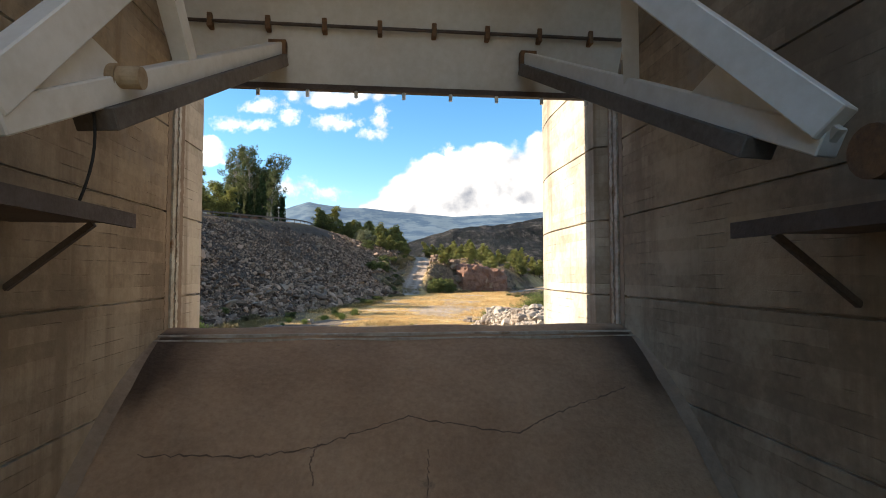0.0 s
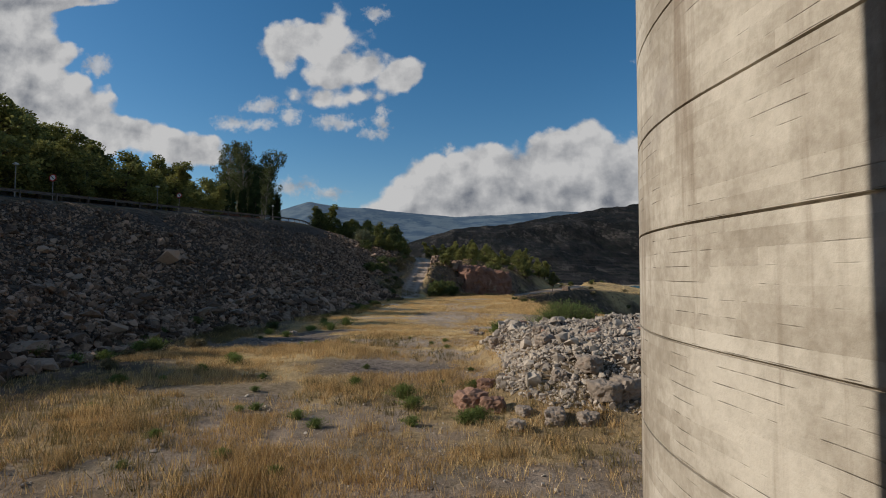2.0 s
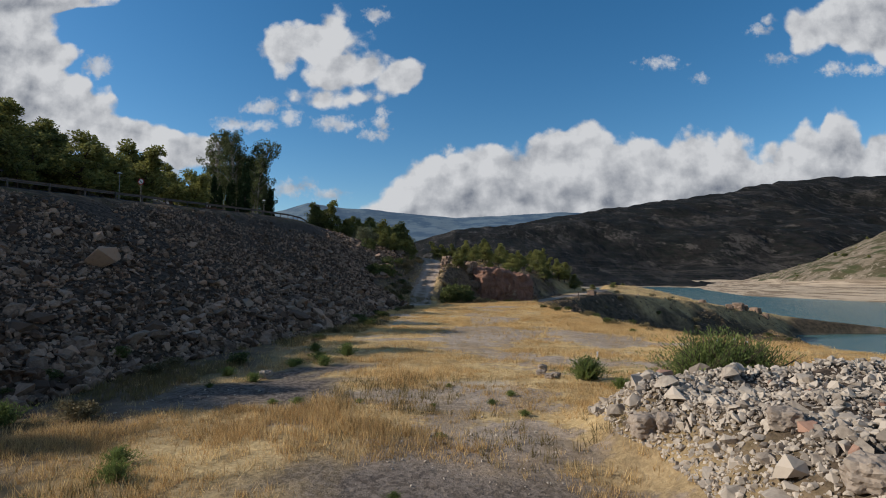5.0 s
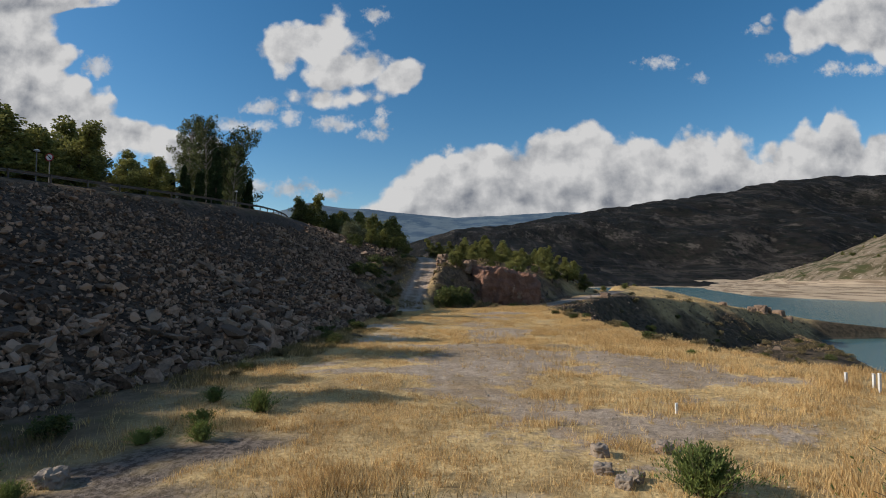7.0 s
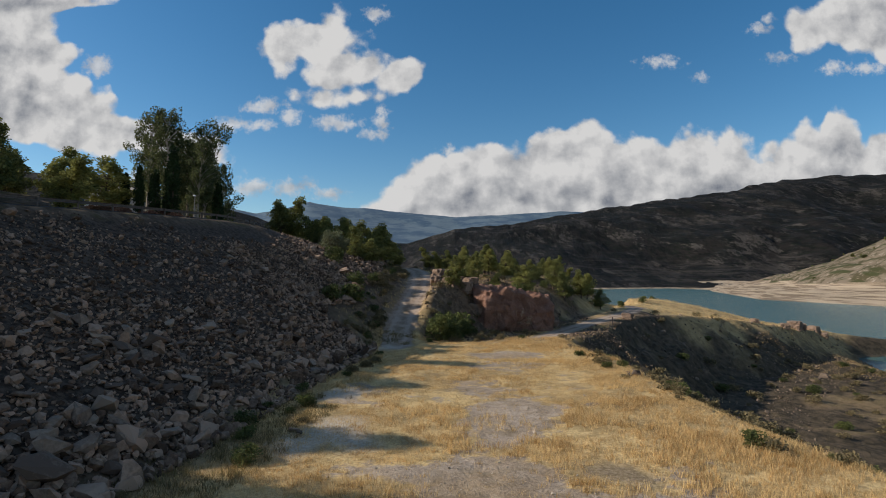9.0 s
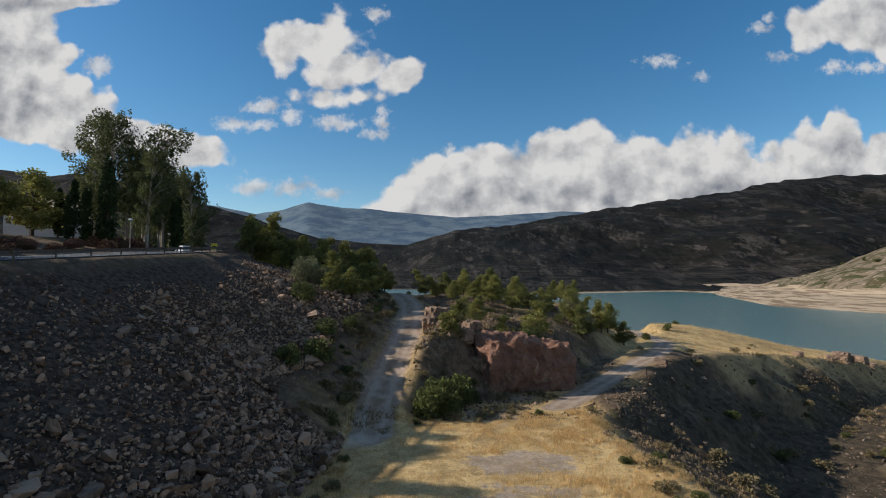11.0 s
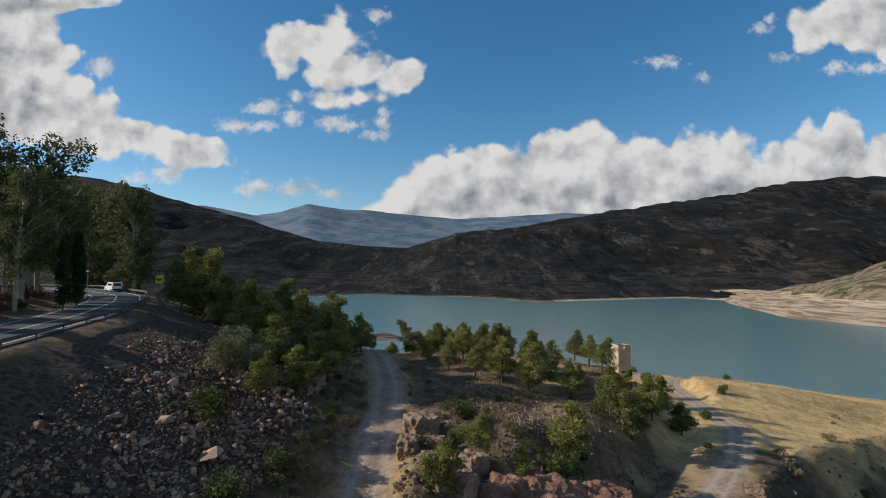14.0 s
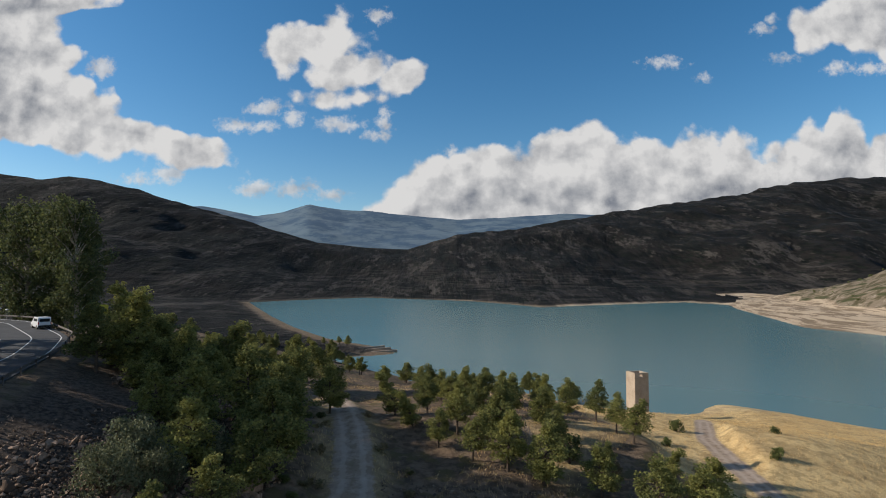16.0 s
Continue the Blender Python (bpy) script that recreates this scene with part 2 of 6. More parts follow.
LEFT_BANK = [(-20, 330, 0), (-27, 398, 0), (-71, 440, 0), (-117, 518, 0), (-173, 631, 0), (-298, 905, 0), (-420, 1100, 0)]


def land(x, y):
    """Height of the ground, and masks: slope of rubble, gravel track, dry ground, far hill, straw."""
    x, y = np.asarray(x, float), np.asarray(y, float)
    # field and its fall to the water
    field = 0.25 + 0.22 * rough(x, y, 9, 1) + 0.06 * rough(x, y, 1.6, 2)
    out = np.maximum(x - edge_x(y) - 2.0 * rough(x, y, 14, 3), 0)
    field = field - 0.42 * out - 0.004 * out ** 2
    pile = 1.75 * step(1.2, 4.6, x + 1.2 * rough(x, y, 5, 4)) * step(21.5, 25.5, y + 0.25 * x + 1.2 * rough(x, y, 4, 5)) * (1 - step(35.5, 40.0, y - 0.1 * x)) * (1 - step(26, 34, x))
    field = np.maximum(field, -22) + pile * (1 + 0.35 * rough(x, y, 2.5, 6))
    # spur beyond the inlet
    d, z, side = along(SPUR, x, y)
    dome = 2.6 * np.exp(-((x - 64) / 26) ** 2 - ((y - 182) / 28) ** 2)
    meadow = np.minimum(24.96 - 0.1153 * x - 0.1022 * y + dome, 2.0 - 0.012 * np.abs(x - 50)) - 0.1 * np.maximum(y - 215, 0) * step(95, 65, x) + 0.5 * rough(x, y, 16, 66) + 0.12 * rough(x, y, 3, 67)
    fall = np.maximum(d - 1.2 - 2.2 * rough(x, y, 8, 63), 0)
    face = z - 0.86 * np.minimum(fall, 15 - 6 * step(50, 90, x)) - 0.30 * np.maximum(fall - 15 + 6 * step(50, 90, x), 0) + (2.2 * rough(x, y, 9, 7) + 0.9 * rough(x, y, 2.6, 57)) * step(0, 5, d)
    near = step(24, 1, d)
    spur = np.where(side > 0, face, np.where(x > 36, z * near + meadow * (1 - near), z - 0.2 * np.maximum(d - 1.5, 0)))
    away, _, seaward = along(COVE, x, y)
    gully = WATER + np.where(seaward > 0, np.minimum(0.35 * away, 3.2), -0.4 * away) + (1.0 * rough(x, y, 10, 64) + 0.5 * rough(x, y, 3, 65)) * step(0, 6, away)
    low = np.maximum(np.maximum(field, spur), np.where((x > 10) & (y > 60) & (y < 250), gully, -40))
    # knoll behind the red rock, falling to the lake
    back = y - 1.2 * np.maximum(-x - 10, 0) * step(200, 300, y)
    top = knoll_z(back) - np.interp(x, (8, 24, 36, 60, 90, 125, 160), (0, 2.0, 5.4, 6.4, 10.5, 17, 30)) + 0.9 * rough(x, y, 12, 8) + 0.3 * rough(x, y, 3, 9)
    east = step(34, 48, x) * (y < 330)
    top = top * (1 - east) + meadow * east
    k = step(0, 9, y - knoll_y(x))
    h = low * (1 - k) + np.maximum(top, -40) * k
    # the upper track and the bank up to the road
    px, pz = path_x(y), path_z(y)
    on = step(4.2, 1.6, np.abs(x - px)) * step(98, 106, y) * (1 - step(200, 215, y))
    h = h * (1 - on) + pz * on
    cx, tx, rz = crest_x(y), toe_x(y), road_z(y)
    cx = np.where(y > 198, crest_x(198.0) - 4.5 * (y - 198), cx)
    foot = np.where(y < 110, field, np.where(y < 180, pz, h))
    tx = np.where(y > 106, px - 2.2, tx)
    wide = np.maximum(tx - cx, 4)
    f = (tx - x) / wide
    bank = foot + (rz - 0.12 - foot) * np.clip(f, 0, 1) ** np.where(y < 110, 0.92, 1.0)
    bank = bank + 0.35 * rough(x, y, 6, 10) * step(0, 0.12, f) * step(1.0, 0.9, f)
    bank_on = step(0, 0.04, f) * (1 - step(186, 235, y))
    h = h * (1 - bank_on) + bank * bank_on
    # left of the road: verge, then a hill side
    bend = np.sqrt(1 + np.clip((crest_x(y + 2) - crest_x(y - 2)) / 4, -3, 3) ** 2)
    left = np.maximum(cx - 9.3 * bend - x, 0)
    hill = rz + (0.16 * np.minimum(left, 14) + 0.42 * np.maximum(left - 11, 0) * (1 - step(85, 135, y))) * step(0, 3, left) + 0.5 * rough(x, y, 8, 11) * step(2, 8, left)
    h = np.where((left > 0) & (y < 215), np.minimum(hill, rz + 17 + 2 * rough(x, y, 20, 12)), h)
    # lower track
    d, z, side = along(LOWER_PATH, x, y)
    lane = d
    _, _, ridge_side = along(SPUR, x, y)
    low_on = step(np.where(side < 0, 15.0, 4.5), 1.8, d) * step(112, 118, y)
    h = h * (1 - low_on) + z * low_on
    # banks of the lake further off
    d, z, side = along(LEFT_BANK, x, y)
    steps = lambda v, tall: v + 0.75 * tall * (np.floor(v / tall) + step(0.35, 0.65, v / tall - np.floor(v / tall)) - v / tall)
    lake_l = WATER + np.where(side < 0, 1, -1) * 0.10 * d
    lake_l = np.where(side < 0, WATER + np.minimum(0.10 * d, 6 + 0.03 * d), lake_l)
    h = np.where((y > 300) & (x < 60), np.maximum(h, lake_l + 0.8 * rough(x, y, 25, 13) * step(0, 30, d) - 26 * step(385, 300, y)), h)
    d, z, side = along(SPIT, x, y)
    back_ = np.maximum(d - 62 - 14 * rough(x, y, 60, 34), 0)
    rise = np.where(side < 0, 0.17 * np.minimum(d, 90) + 0.52 * back_ * step(1000, 520, y), -0.25 * d)
    rise = np.minimum(rise, 110)
    spit = WATER + np.where(side < 0, np.where(rise < 14, steps(rise, 2.2), rise), rise) + (9 * rough(x, y, 90, 14, 5, 0.6) * step(50, 160, d) + 2.0 * rough(x, y, 22, 35)) * (side < 0) * step(4, 30, d)
    h = np.maximum(h, np.where((x > 150) & (y < 1000), spit - 60 * step(860, 1000, y), -60))
    # far hills
    a = np.maximum(y - 60, 60.0)
    u = x / a
    r, s = ridge_far(u), shore_far(u)
    crest = 17 + near_ridge(u) * r
    p = (a - s) / (r - s)
    ribs = 0.55 - 1.5 * np.abs(rough(x + 60 * rough(x, y, 300, 55), y * 0.7, 460, 15, 5, 0.5)) + 0.35 * rough(x, y, 260, 56, 5, 0.6)
    up = WATER + (crest - WATER) * np.where(p < 1, np.where(p > 0, 0.22 * p + 0.78 * np.abs(p) ** 1.6, 1.2 * p), 1 - 0.5 * (p - 1)) + ribs * 0.20 * crest * step(0, 0.3, p) * step(1.0, 0.75, p) + 0.035 * crest * rough(x, y, 120, 16, 5, 0.6) * step(0.0, 0.15, p)
    hills = np.maximum(np.minimum(up, 900), -60)
    hills = np.where(y > 330, hills, -60)
    is_far = np.where((hills > h) | ((y > 330) & (h > -13) & (x < 150)), 1.0, np.where(x > 150, 0.3, 0.0))
    h = np.maximum(h, hills)
    h = np.maximum(h, -45)
    # under the dam and behind it
    rubble = np.where(y < 106, step(0.0, 0.06, f), step(2.6, 5.4, tx - x + 2.5 * rough(x, y, 5, 54))) * (1 - step(150, 175, y)) * (1 - step(0.90, 0.98, f)) * (y < 215) + np.clip(pile / 1.75, 0, 1) * (x > 0)
    track = np.maximum(step(2.1, 1.5, np.abs(x - px) + 0.3 * rough(x, y, 2, 51)) * step(100, 108, y) * (1 - step(200, 215, y)), step(2.1, 1.3, lane + 0.4 * rough(x, y, 2, 52)) * step(112, 118, y))
    dry = step(-16, -9.5, x + 2.0 * rough(x, y, 6, 53)) * step(15, 13, x) * (y < 112) + 0.9 * step(-4, -2, x) * step(17, 14, x) * (1 - step(-1, 2, y - knoll_y(x) + 2 * rough(x, y, 5, 59))) * (y < 130) + (1 - step(0, 2.5, out + 1.5 * rough(x, y, 4, 60))) * (x > 8) * (y < 110) + step(25, 32, x) * (y > 150) * (y < 330) * (ridge_side < 0.5)
    dry = dry + 0.4 * step(0.25, 0.5, rough(x, y, 8, 62)) * step(40, 50, x) * (y > 110) * (y < 260) * (x < 140) + 0.5 * step(9, 13, x) * step(38, 32, x) * (y > 126) * (y < 176) * step(-0.15, 0.25, rough(x, y, 7, 68)) + 0.4 * step(4.6, 2.6, np.abs(x - px) + rough(x, y, 3, 69)) * (y > 102) * (y < 200)
    d_spur = along(SPUR, x, y)[0]
    dry = dry + 0.8 * step(38, 46, x) * (ridge_side > 0) * step(9, 2, d_spur + 7 * rough(x, y, 6, 70)) * (y < 240) * (x < 125)
    dry = dry * (1 - 0.85 * step(97, 105, y) * step(px - 1.8, px - 3.2, x) * (y < 150))
    dry = np.clip(dry, 0, 1) * (0.5 + 0.5 * step(22, 42, y + 6 * rough(x, y, 8, 58)))
    straw = step(-0.22, 0.30, rough(x, y * 1.6, 13, 18, 5, 0.7) + 0.25 - 0.30 * step(5, 1, np.abs(x - 0.09 * (y - 60) - 0.5)) + 0.25 * step(9, 13, x) + 0.2 * step(-7, -11, x) - 0.18 * step(34, 22, y) + 0.6 * step(128, 140, y) * (x > 12))
    return h, np.clip(rubble, 0, 1), np.clip(track, 0, 1), np.clip(dry, 0, 1), is_far, straw, ((x > 150) & (y < 1000) & (spit + 1 > h)) * (0.62 + 0.38 * rough(x, y, 60, 33)) * step(105, 70, d)


def ground_z(x, y):
    return float(land(np.array([x]), np.array([y]))[0][0])


def grit_mask(x, y):
    """Bare dark gravel in the field."""
    spot = lambda cx, cy, a, b: step(1.0, 0.45, np.hypot((x - cx) / a, (y - cy) / b) + 0.9 * rough(x, y, 2.2, 61))
    return np.clip(spot(-10.0, 43.2, 4.6, 3.4) + spot(-8.3, 47.0, 2.8, 2.6) + 0.8 * spot(-4.4, 31.2, 4.8, 2.2) + 0.7 * spot(-10.5, 40.0, 4.2, 2.0) + 0.6 * spot(-8.8, 26, 5, 2.0) + 0.7 * spot(5.9, 68.8, 2.4, 1.6), 0, 1)


def spread(dense_from, dense_to, gap, low, high, grow):
    mid = list(np.arange(dense_from, dense_to + gap / 2, gap))
    g, up = gap, [mid[-1]]
    while up[-1] < high:
        g *= grow
        up.append(up[-1] + g)
    g, down = gap, [mid[0]]
    while down[-1] > low:
        g *= grow
        down.append(down[-1] - g)
    return np.array(down[:0:-1] + mid + up[1:])

# ---- materials ----
def material(name, base, second=None, rough_=0.9, scale=1.0, fine=12.0, bump=0.3, metal=0.0, spots=None, depth=0.05, per_object=0.0, island=0.0, stretch=None, leaf=0.0, bias=0.5):
    """Two tones mixed at two scales, with relief. scale, fine: noise cells a metre."""
    mat = bpy.data.materials.new(name)
    mat.use_nodes = True
    tree = mat.node_tree
    tree.nodes.clear()
    add, link = nodes_of(tree)
    m = lambda op, a, b=None, c=None, clamp=False: math_node(add, link, op, a, b, c, clamp)
    geo = add("ShaderNodeNewGeometry")
    vec = geo.outputs["Position"]
    if stretch:
        mp = add("ShaderNodeMapping")
        mp.inputs["Scale"].default_value = stretch
        link(vec, mp.inputs[0])
        vec = mp.outputs[0]
    a = add("ShaderNodeTexNoise", i_Scale=scale, i_Detail=5.0, i_Roughness=0.6)
    b = add("ShaderNodeTexNoise", i_Scale=fine, i_Detail=4.0, i_Roughness=0.65)
    link(vec, a.inputs["Vector"]), link(vec, b.inputs["Vector"])
    t = m("ADD", m("MULTIPLY", m("SUBTRACT", a.outputs[0], 0.5), 2.2), m("MULTIPLY", m("SUBTRACT", b.outputs[0], 0.5), 1.4))
    if per_object:
        t = m("ADD", t, m("MULTIPLY", m("SUBTRACT", add("ShaderNodeObjectInfo").outputs["Random"], 0.5), per_object))
    if island:
        t = m("ADD", t, m("MULTIPLY", m("SUBTRACT", geo.outputs["Random Per Island"], 0.5), island))
    t = m("ADD", t, bias, clamp=True)
    mix = add("ShaderNodeMix", data_type="RGBA")
    mix.inputs[6].default_value, mix.inputs[7].default_value = (*base, 1), (*(second or [c * 0.6 for c in base]), 1)
    link(t, mix.inputs[0])
    colour = mix.outputs[2]
    if spots:
        c = add("ShaderNodeTexNoise", i_Scale=spots[1], i_Detail=6.0, i_Roughness=0.7)
        link(vec, c.inputs["Vector"])
        r = add("ShaderNodeMapRange", interpolation_type="SMOOTHSTEP")
        r.inputs[1].default_value, r.inputs[2].default_value = spots[2], spots[2] + 0.12
        link(c.outputs[0], r.inputs[0])
        mix2 = add("ShaderNodeMix", data_type="RGBA")
        mix2.inputs[7].default_value = (*spots[0], 1)
        link(r.outputs[0], mix2.inputs[0]), link(colour, mix2.inputs[6])
        colour = mix2.outputs[2]
    bsdf = add("ShaderNodeBsdfPrincipled", i_Roughness=rough_, i_Metallic=metal)
    bsdf.inputs["Specular IOR Level"].default_value = 0.25
    link(colour, bsdf.inputs["Base Color"])
    bp = add("ShaderNodeBump", i_Strength=bump, i_Distance=depth)
    link(m("ADD", a.outputs[0], b.outputs[0]), bp.inputs["Height"])
    link(bp.outputs[0], bsdf.inputs["Normal"])
    surface = bsdf.outputs[0]
    if leaf:
        thin = add("ShaderNodeBsdfTranslucent")
        link(colour, thin.inputs["Color"])
        both = add("ShaderNodeMixShader")
        both.inputs[0].default_value = leaf
        link(surface, both.inputs[1]), link(thin.outputs[0], both.inputs[2])
        surface = both.outputs[0]
    link(surface, add("ShaderNodeOutputMaterial").inputs[0])
    return mat


M = {}


def concrete_material(name="board_marked_concrete", light=(0.56, 0.505, 0.42), dark=(0.28, 0.238, 0.183)):
    """Board-marked concrete: rows of boards of differing tone, seams, run-down stains."""
    mat = bpy.data.materials.new(name)
    mat.use_nodes = True
    mat.node_tree.nodes.clear()
    add, link = nodes_of(mat.node_tree)
    m = lambda op, a, b=None, c=None, clamp=False: math_node(add, link, op, a, b, c, clamp)
    pos = add("ShaderNodeNewGeometry").outputs["Position"]
    part_ = add("ShaderNodeSeparateXYZ")
    link(pos, part_.inputs[0])

    def grain(scale, detail, rough_, stretch=(1, 1, 1)):
        mp = add("ShaderNodeMapping")
        mp.inputs["Scale"].default_value = stretch
        link(pos, mp.inputs[0])
        n = add("ShaderNodeTexNoise", i_Scale=scale, i_Detail=detail, i_Roughness=rough_)
        link(mp.outputs[0], n.inputs["Vector"])
        return n.outputs[0]

    def ramp(v, low, high):
        n = add("ShaderNodeMapRange", interpolation_type="SMOOTHSTEP")
        n.inputs[1].default_value, n.inputs[2].default_value = low, high
        link(v, n.inputs[0])
        return n.outputs[0]

    def blend(fac, a, b):
        n = add("ShaderNodeMix", data_type="RGBA")
        for slot, v in ((6, a), (7, b)):
            if isinstance(v, tuple):
                n.inputs[slot].default_value = (*v, 1)
            else:
                link(v, n.inputs[slot])
        link(fac, n.inputs[0])
        return n.outputs[2]

    z = m("ADD", m("DIVIDE", part_.outputs["Z"], 0.152), m("MULTIPLY", grain(0.7, 2.0, 0.5), 0.25))
    row = m("FLOOR", z)
    inside = m("FRACT", z)
    y = m("ADD", m("DIVIDE", part_.outputs["Y"], 1.7), m("MULTIPLY", row, 0.377))
    board = add("ShaderNodeCombineXYZ")
    link(row, board.inputs[0]), link(m("FLOOR", y), board.inputs[1])
    toss = add("ShaderNodeTexWhiteNoise")
    link(board.outputs[0], toss.inputs["Vector"])
    seam = m("MULTIPLY", ramp(m("ABSOLUTE", m("SUBTRACT", inside, 0.5)), 0.45, 0.495), ramp(grain(1.6, 3.0, 0.6), 0.50, 0.64))
    cloudy, fine = grain(0.55, 6.0, 0.62), grain(9.0, 5.0, 0.65)
    tone = m("ADD", m("ADD", m("MULTIPLY", cloudy, 1.9), m("MULTIPLY", toss.outputs["Value"], 0.20)), m("MULTIPLY", fine, 0.55))
    colour = blend(ramp(tone, 0.95, 1.75), light, dark)
    streak = ramp(grain(1.1, 5.0, 0.65, (1.6, 1.6, 0.10)), 0.49, 0.66)
    colour = blend(m("MULTIPLY", streak, 0.68), colour, (0.20, 0.15, 0.105))
    colour = blend(m("MULTIPLY", ramp(grain(0.35, 7.0, 0.7), 0.56, 0.66), 0.5), colour, (0.27, 0.235, 0.20))
    colour = blend(m("MULTIPLY", seam, 0.36), colour, (0.13, 0.10, 0.075))
    bsdf = add("ShaderNodeBsdfPrincipled", i_Roughness=0.93)
    bsdf.inputs["Specular IOR Level"].default_value = 0.2
    link(colour, bsdf.inputs["Base Color"])
    bp = add("ShaderNodeBump", i_Strength=0.7, i_Distance=0.02)
    link(m("SUBTRACT", m("ADD", m("MULTIPLY", toss.outputs["Value"], 0.5), fine), seam), bp.inputs["Height"])
    link(bp.outputs[0], bsdf.inputs["Normal"])
    link(bsdf.outputs[0], add("ShaderNodeOutputMaterial").inputs[0])
    return mat


M["concrete"] = concrete_material()
# inner bay faces: brown concrete, its tone lowered to paint in the bay's shade
M["bay_concrete"] = concrete_material("brown_stained_shaded_concrete", (0.42, 0.335, 0.24), (0.19, 0.142, 0.098))
M["floor"] = material("weathered_concrete", (0.40, 0.272, 0.178), (0.25, 0.160, 0.102), 0.9, 0.8, 14.0, 0.5, spots=((0.12, 0.09, 0.07), 1.2, 0.64))
M["concrete_dark"] = material("fillet_concrete", (0.30, 0.23, 0.17), (0.20, 0.15, 0.11), 0.92, 1.5, 10.0, 0.4)
M["crack"] = material("crack_dirt", (0.16, 0.108, 0.075), (0.09, 0.062, 0.045), 0.95, 2.0, 20.0, 0.2)


def add_wet(mat):
    """A dark damp stain where the floor's own mask says so."""
    add, link = nodes_of(mat.node_tree)
    bsdf = next(n for n in mat.node_tree.nodes if n.type == "BSDF_PRINCIPLED")
    old = bsdf.inputs["Base Color"].links[0].from_socket
    mix = add("ShaderNodeMix", data_type="RGBA")
    mix.inputs[7].default_value = (0.035, 0.024, 0.018, 1)
    link(math_node(add, link, "MULTIPLY", add("ShaderNodeAttribute", attribute_name="wet").outputs["Fac"], 0.85), mix.inputs[0])
    link(old, mix.inputs[6]), link(mix.outputs[2], bsdf.inputs["Base Color"])


add_wet(M["floor"])
M["white_steel"] = material("painted_steel", (0.68, 0.68, 0.66), (0.55, 0.54, 0.50), 0.45, 0.8, 9.0, 0.05, spots=((0.30, 0.20, 0.12), 3.0, 0.70))
M["dark_steel"] = material("rusty_steel", (0.12, 0.10, 0.09), (0.07, 0.05, 0.04), 0.7, 2.0, 20.0, 0.2, metal=0.3)
M["pin"] = material("beige_steel", (0.40, 0.32, 0.22), (0.24, 0.17, 0.10), 0.7, 3.0, 14.0, 0.2)
# rusty flange steel, darkened to stand in for its unlit underside
M["shaded_flange"] = material("shaded_rusty_steel", (0.155, 0.140, 0.130), (0.085, 0.072, 0.062), 0.75, 1.5, 14.0, 0.2)
M["rust"] = material("rust", (0.22, 0.12, 0.06), (0.10, 0.06, 0.04), 0.85, 6.0, 30.0, 0.4)
M["guide"] = material("worn_guide_steel", (0.52, 0.50, 0.44), (0.24, 0.19, 0.14), 0.7, 2.5, 12.0, 0.3, spots=((0.20, 0.12, 0.07), 2.0, 0.60))
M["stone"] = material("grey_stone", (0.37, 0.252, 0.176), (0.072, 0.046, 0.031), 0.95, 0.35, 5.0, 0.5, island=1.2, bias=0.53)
M["slab_stone"] = material("pale_slab_stone", (0.30, 0.222, 0.162), (0.115, 0.08, 0.058), 0.95, 0.8, 6.0, 0.5, per_object=1.6)
M["red_stone"] = material("reddish_stone", (0.36, 0.21, 0.145), (0.20, 0.115, 0.08), 0.95, 0.9, 6.0, 0.4, per_object=1.2)
M["pile_stone"] = material("pale_stone", (0.47, 0.395, 0.315), (0.20, 0.164, 0.13), 0.95, 0.6, 6.0, 0.4, per_object=1.2, island=1.3)
M["boulder_stone"] = material("grey_boulder", (0.37, 0.30, 0.235), (0.19, 0.15, 0.118), 0.95, 0.9, 7.0, 0.6, spots=((0.27, 0.19, 0.135), 1.4, 0.58))
M["track_stone"] = material("brown_boulder", (0.30, 0.205, 0.145), (0.14, 0.095, 0.07), 0.95, 0.6, 5.0, 0.7, spots=((0.34, 0.27, 0.21), 1.1, 0.60))
M["red_rock"] = material("red_rock", (0.30, 0.165, 0.115), (0.17, 0.088, 0.062), 0.95, 0.45, 3.5, 1.0, spots=((0.36, 0.26, 0.19), 0.5, 0.58), depth=0.35)
M["asphalt"] = material("asphalt", (0.075, 0.075, 0.078), (0.05, 0.05, 0.052), 0.85, 0.4, 20.0, 0.2)
M["paint"] = material("road_paint", (0.75, 0.75, 0.72), (0.55, 0.55, 0.53), 0.7, 2.0, 15.0, 0.1)
M["galvanised"] = material("galvanised_steel", (0.30, 0.28, 0.26), (0.20, 0.18, 0.165), 0.6, 2.0, 15.0, 0.05, metal=0.1)
M["rail"] = material("weathered_rail", (0.15, 0.128, 0.112), (0.085, 0.068, 0.058), 0.7, 2.0, 12.0, 0.1, metal=0.1)
M["bark"] = material("bark", (0.12, 0.085, 0.06), (0.06, 0.045, 0.035), 0.95, 4.0, 20.0, 0.6)
M["pale_bark"] = material("pale_bark", (0.42, 0.37, 0.30), (0.22, 0.17, 0.13), 0.9, 2.0, 10.0, 0.4)
M["pine"] = material("pine_needles", (0.285, 0.272, 0.080), (0.108, 0.120, 0.043), 0.85, 0.5, 6.0, 0.2, per_object=0.8, island=0.9, leaf=0.35)
M["gum"] = material("gum_leaves", (0.15, 0.16, 0.06), (0.055, 0.07, 0.03), 0.8, 0.5, 6.0, 0.2, per_object=0.4, island=0.9, leaf=0.35)
M["cypress"] = material("cypress_leaves", (0.04, 0.065, 0.02), (0.018, 0.032, 0.012), 0.9, 0.6, 6.0, 0.2, island=0.8)
M["green"] = material("green_shrub", (0.145, 0.16, 0.05), (0.058, 0.072, 0.026), 0.85, 0.8, 6.0, 0.2, per_object=0.6, island=0.9, leaf=0.3)
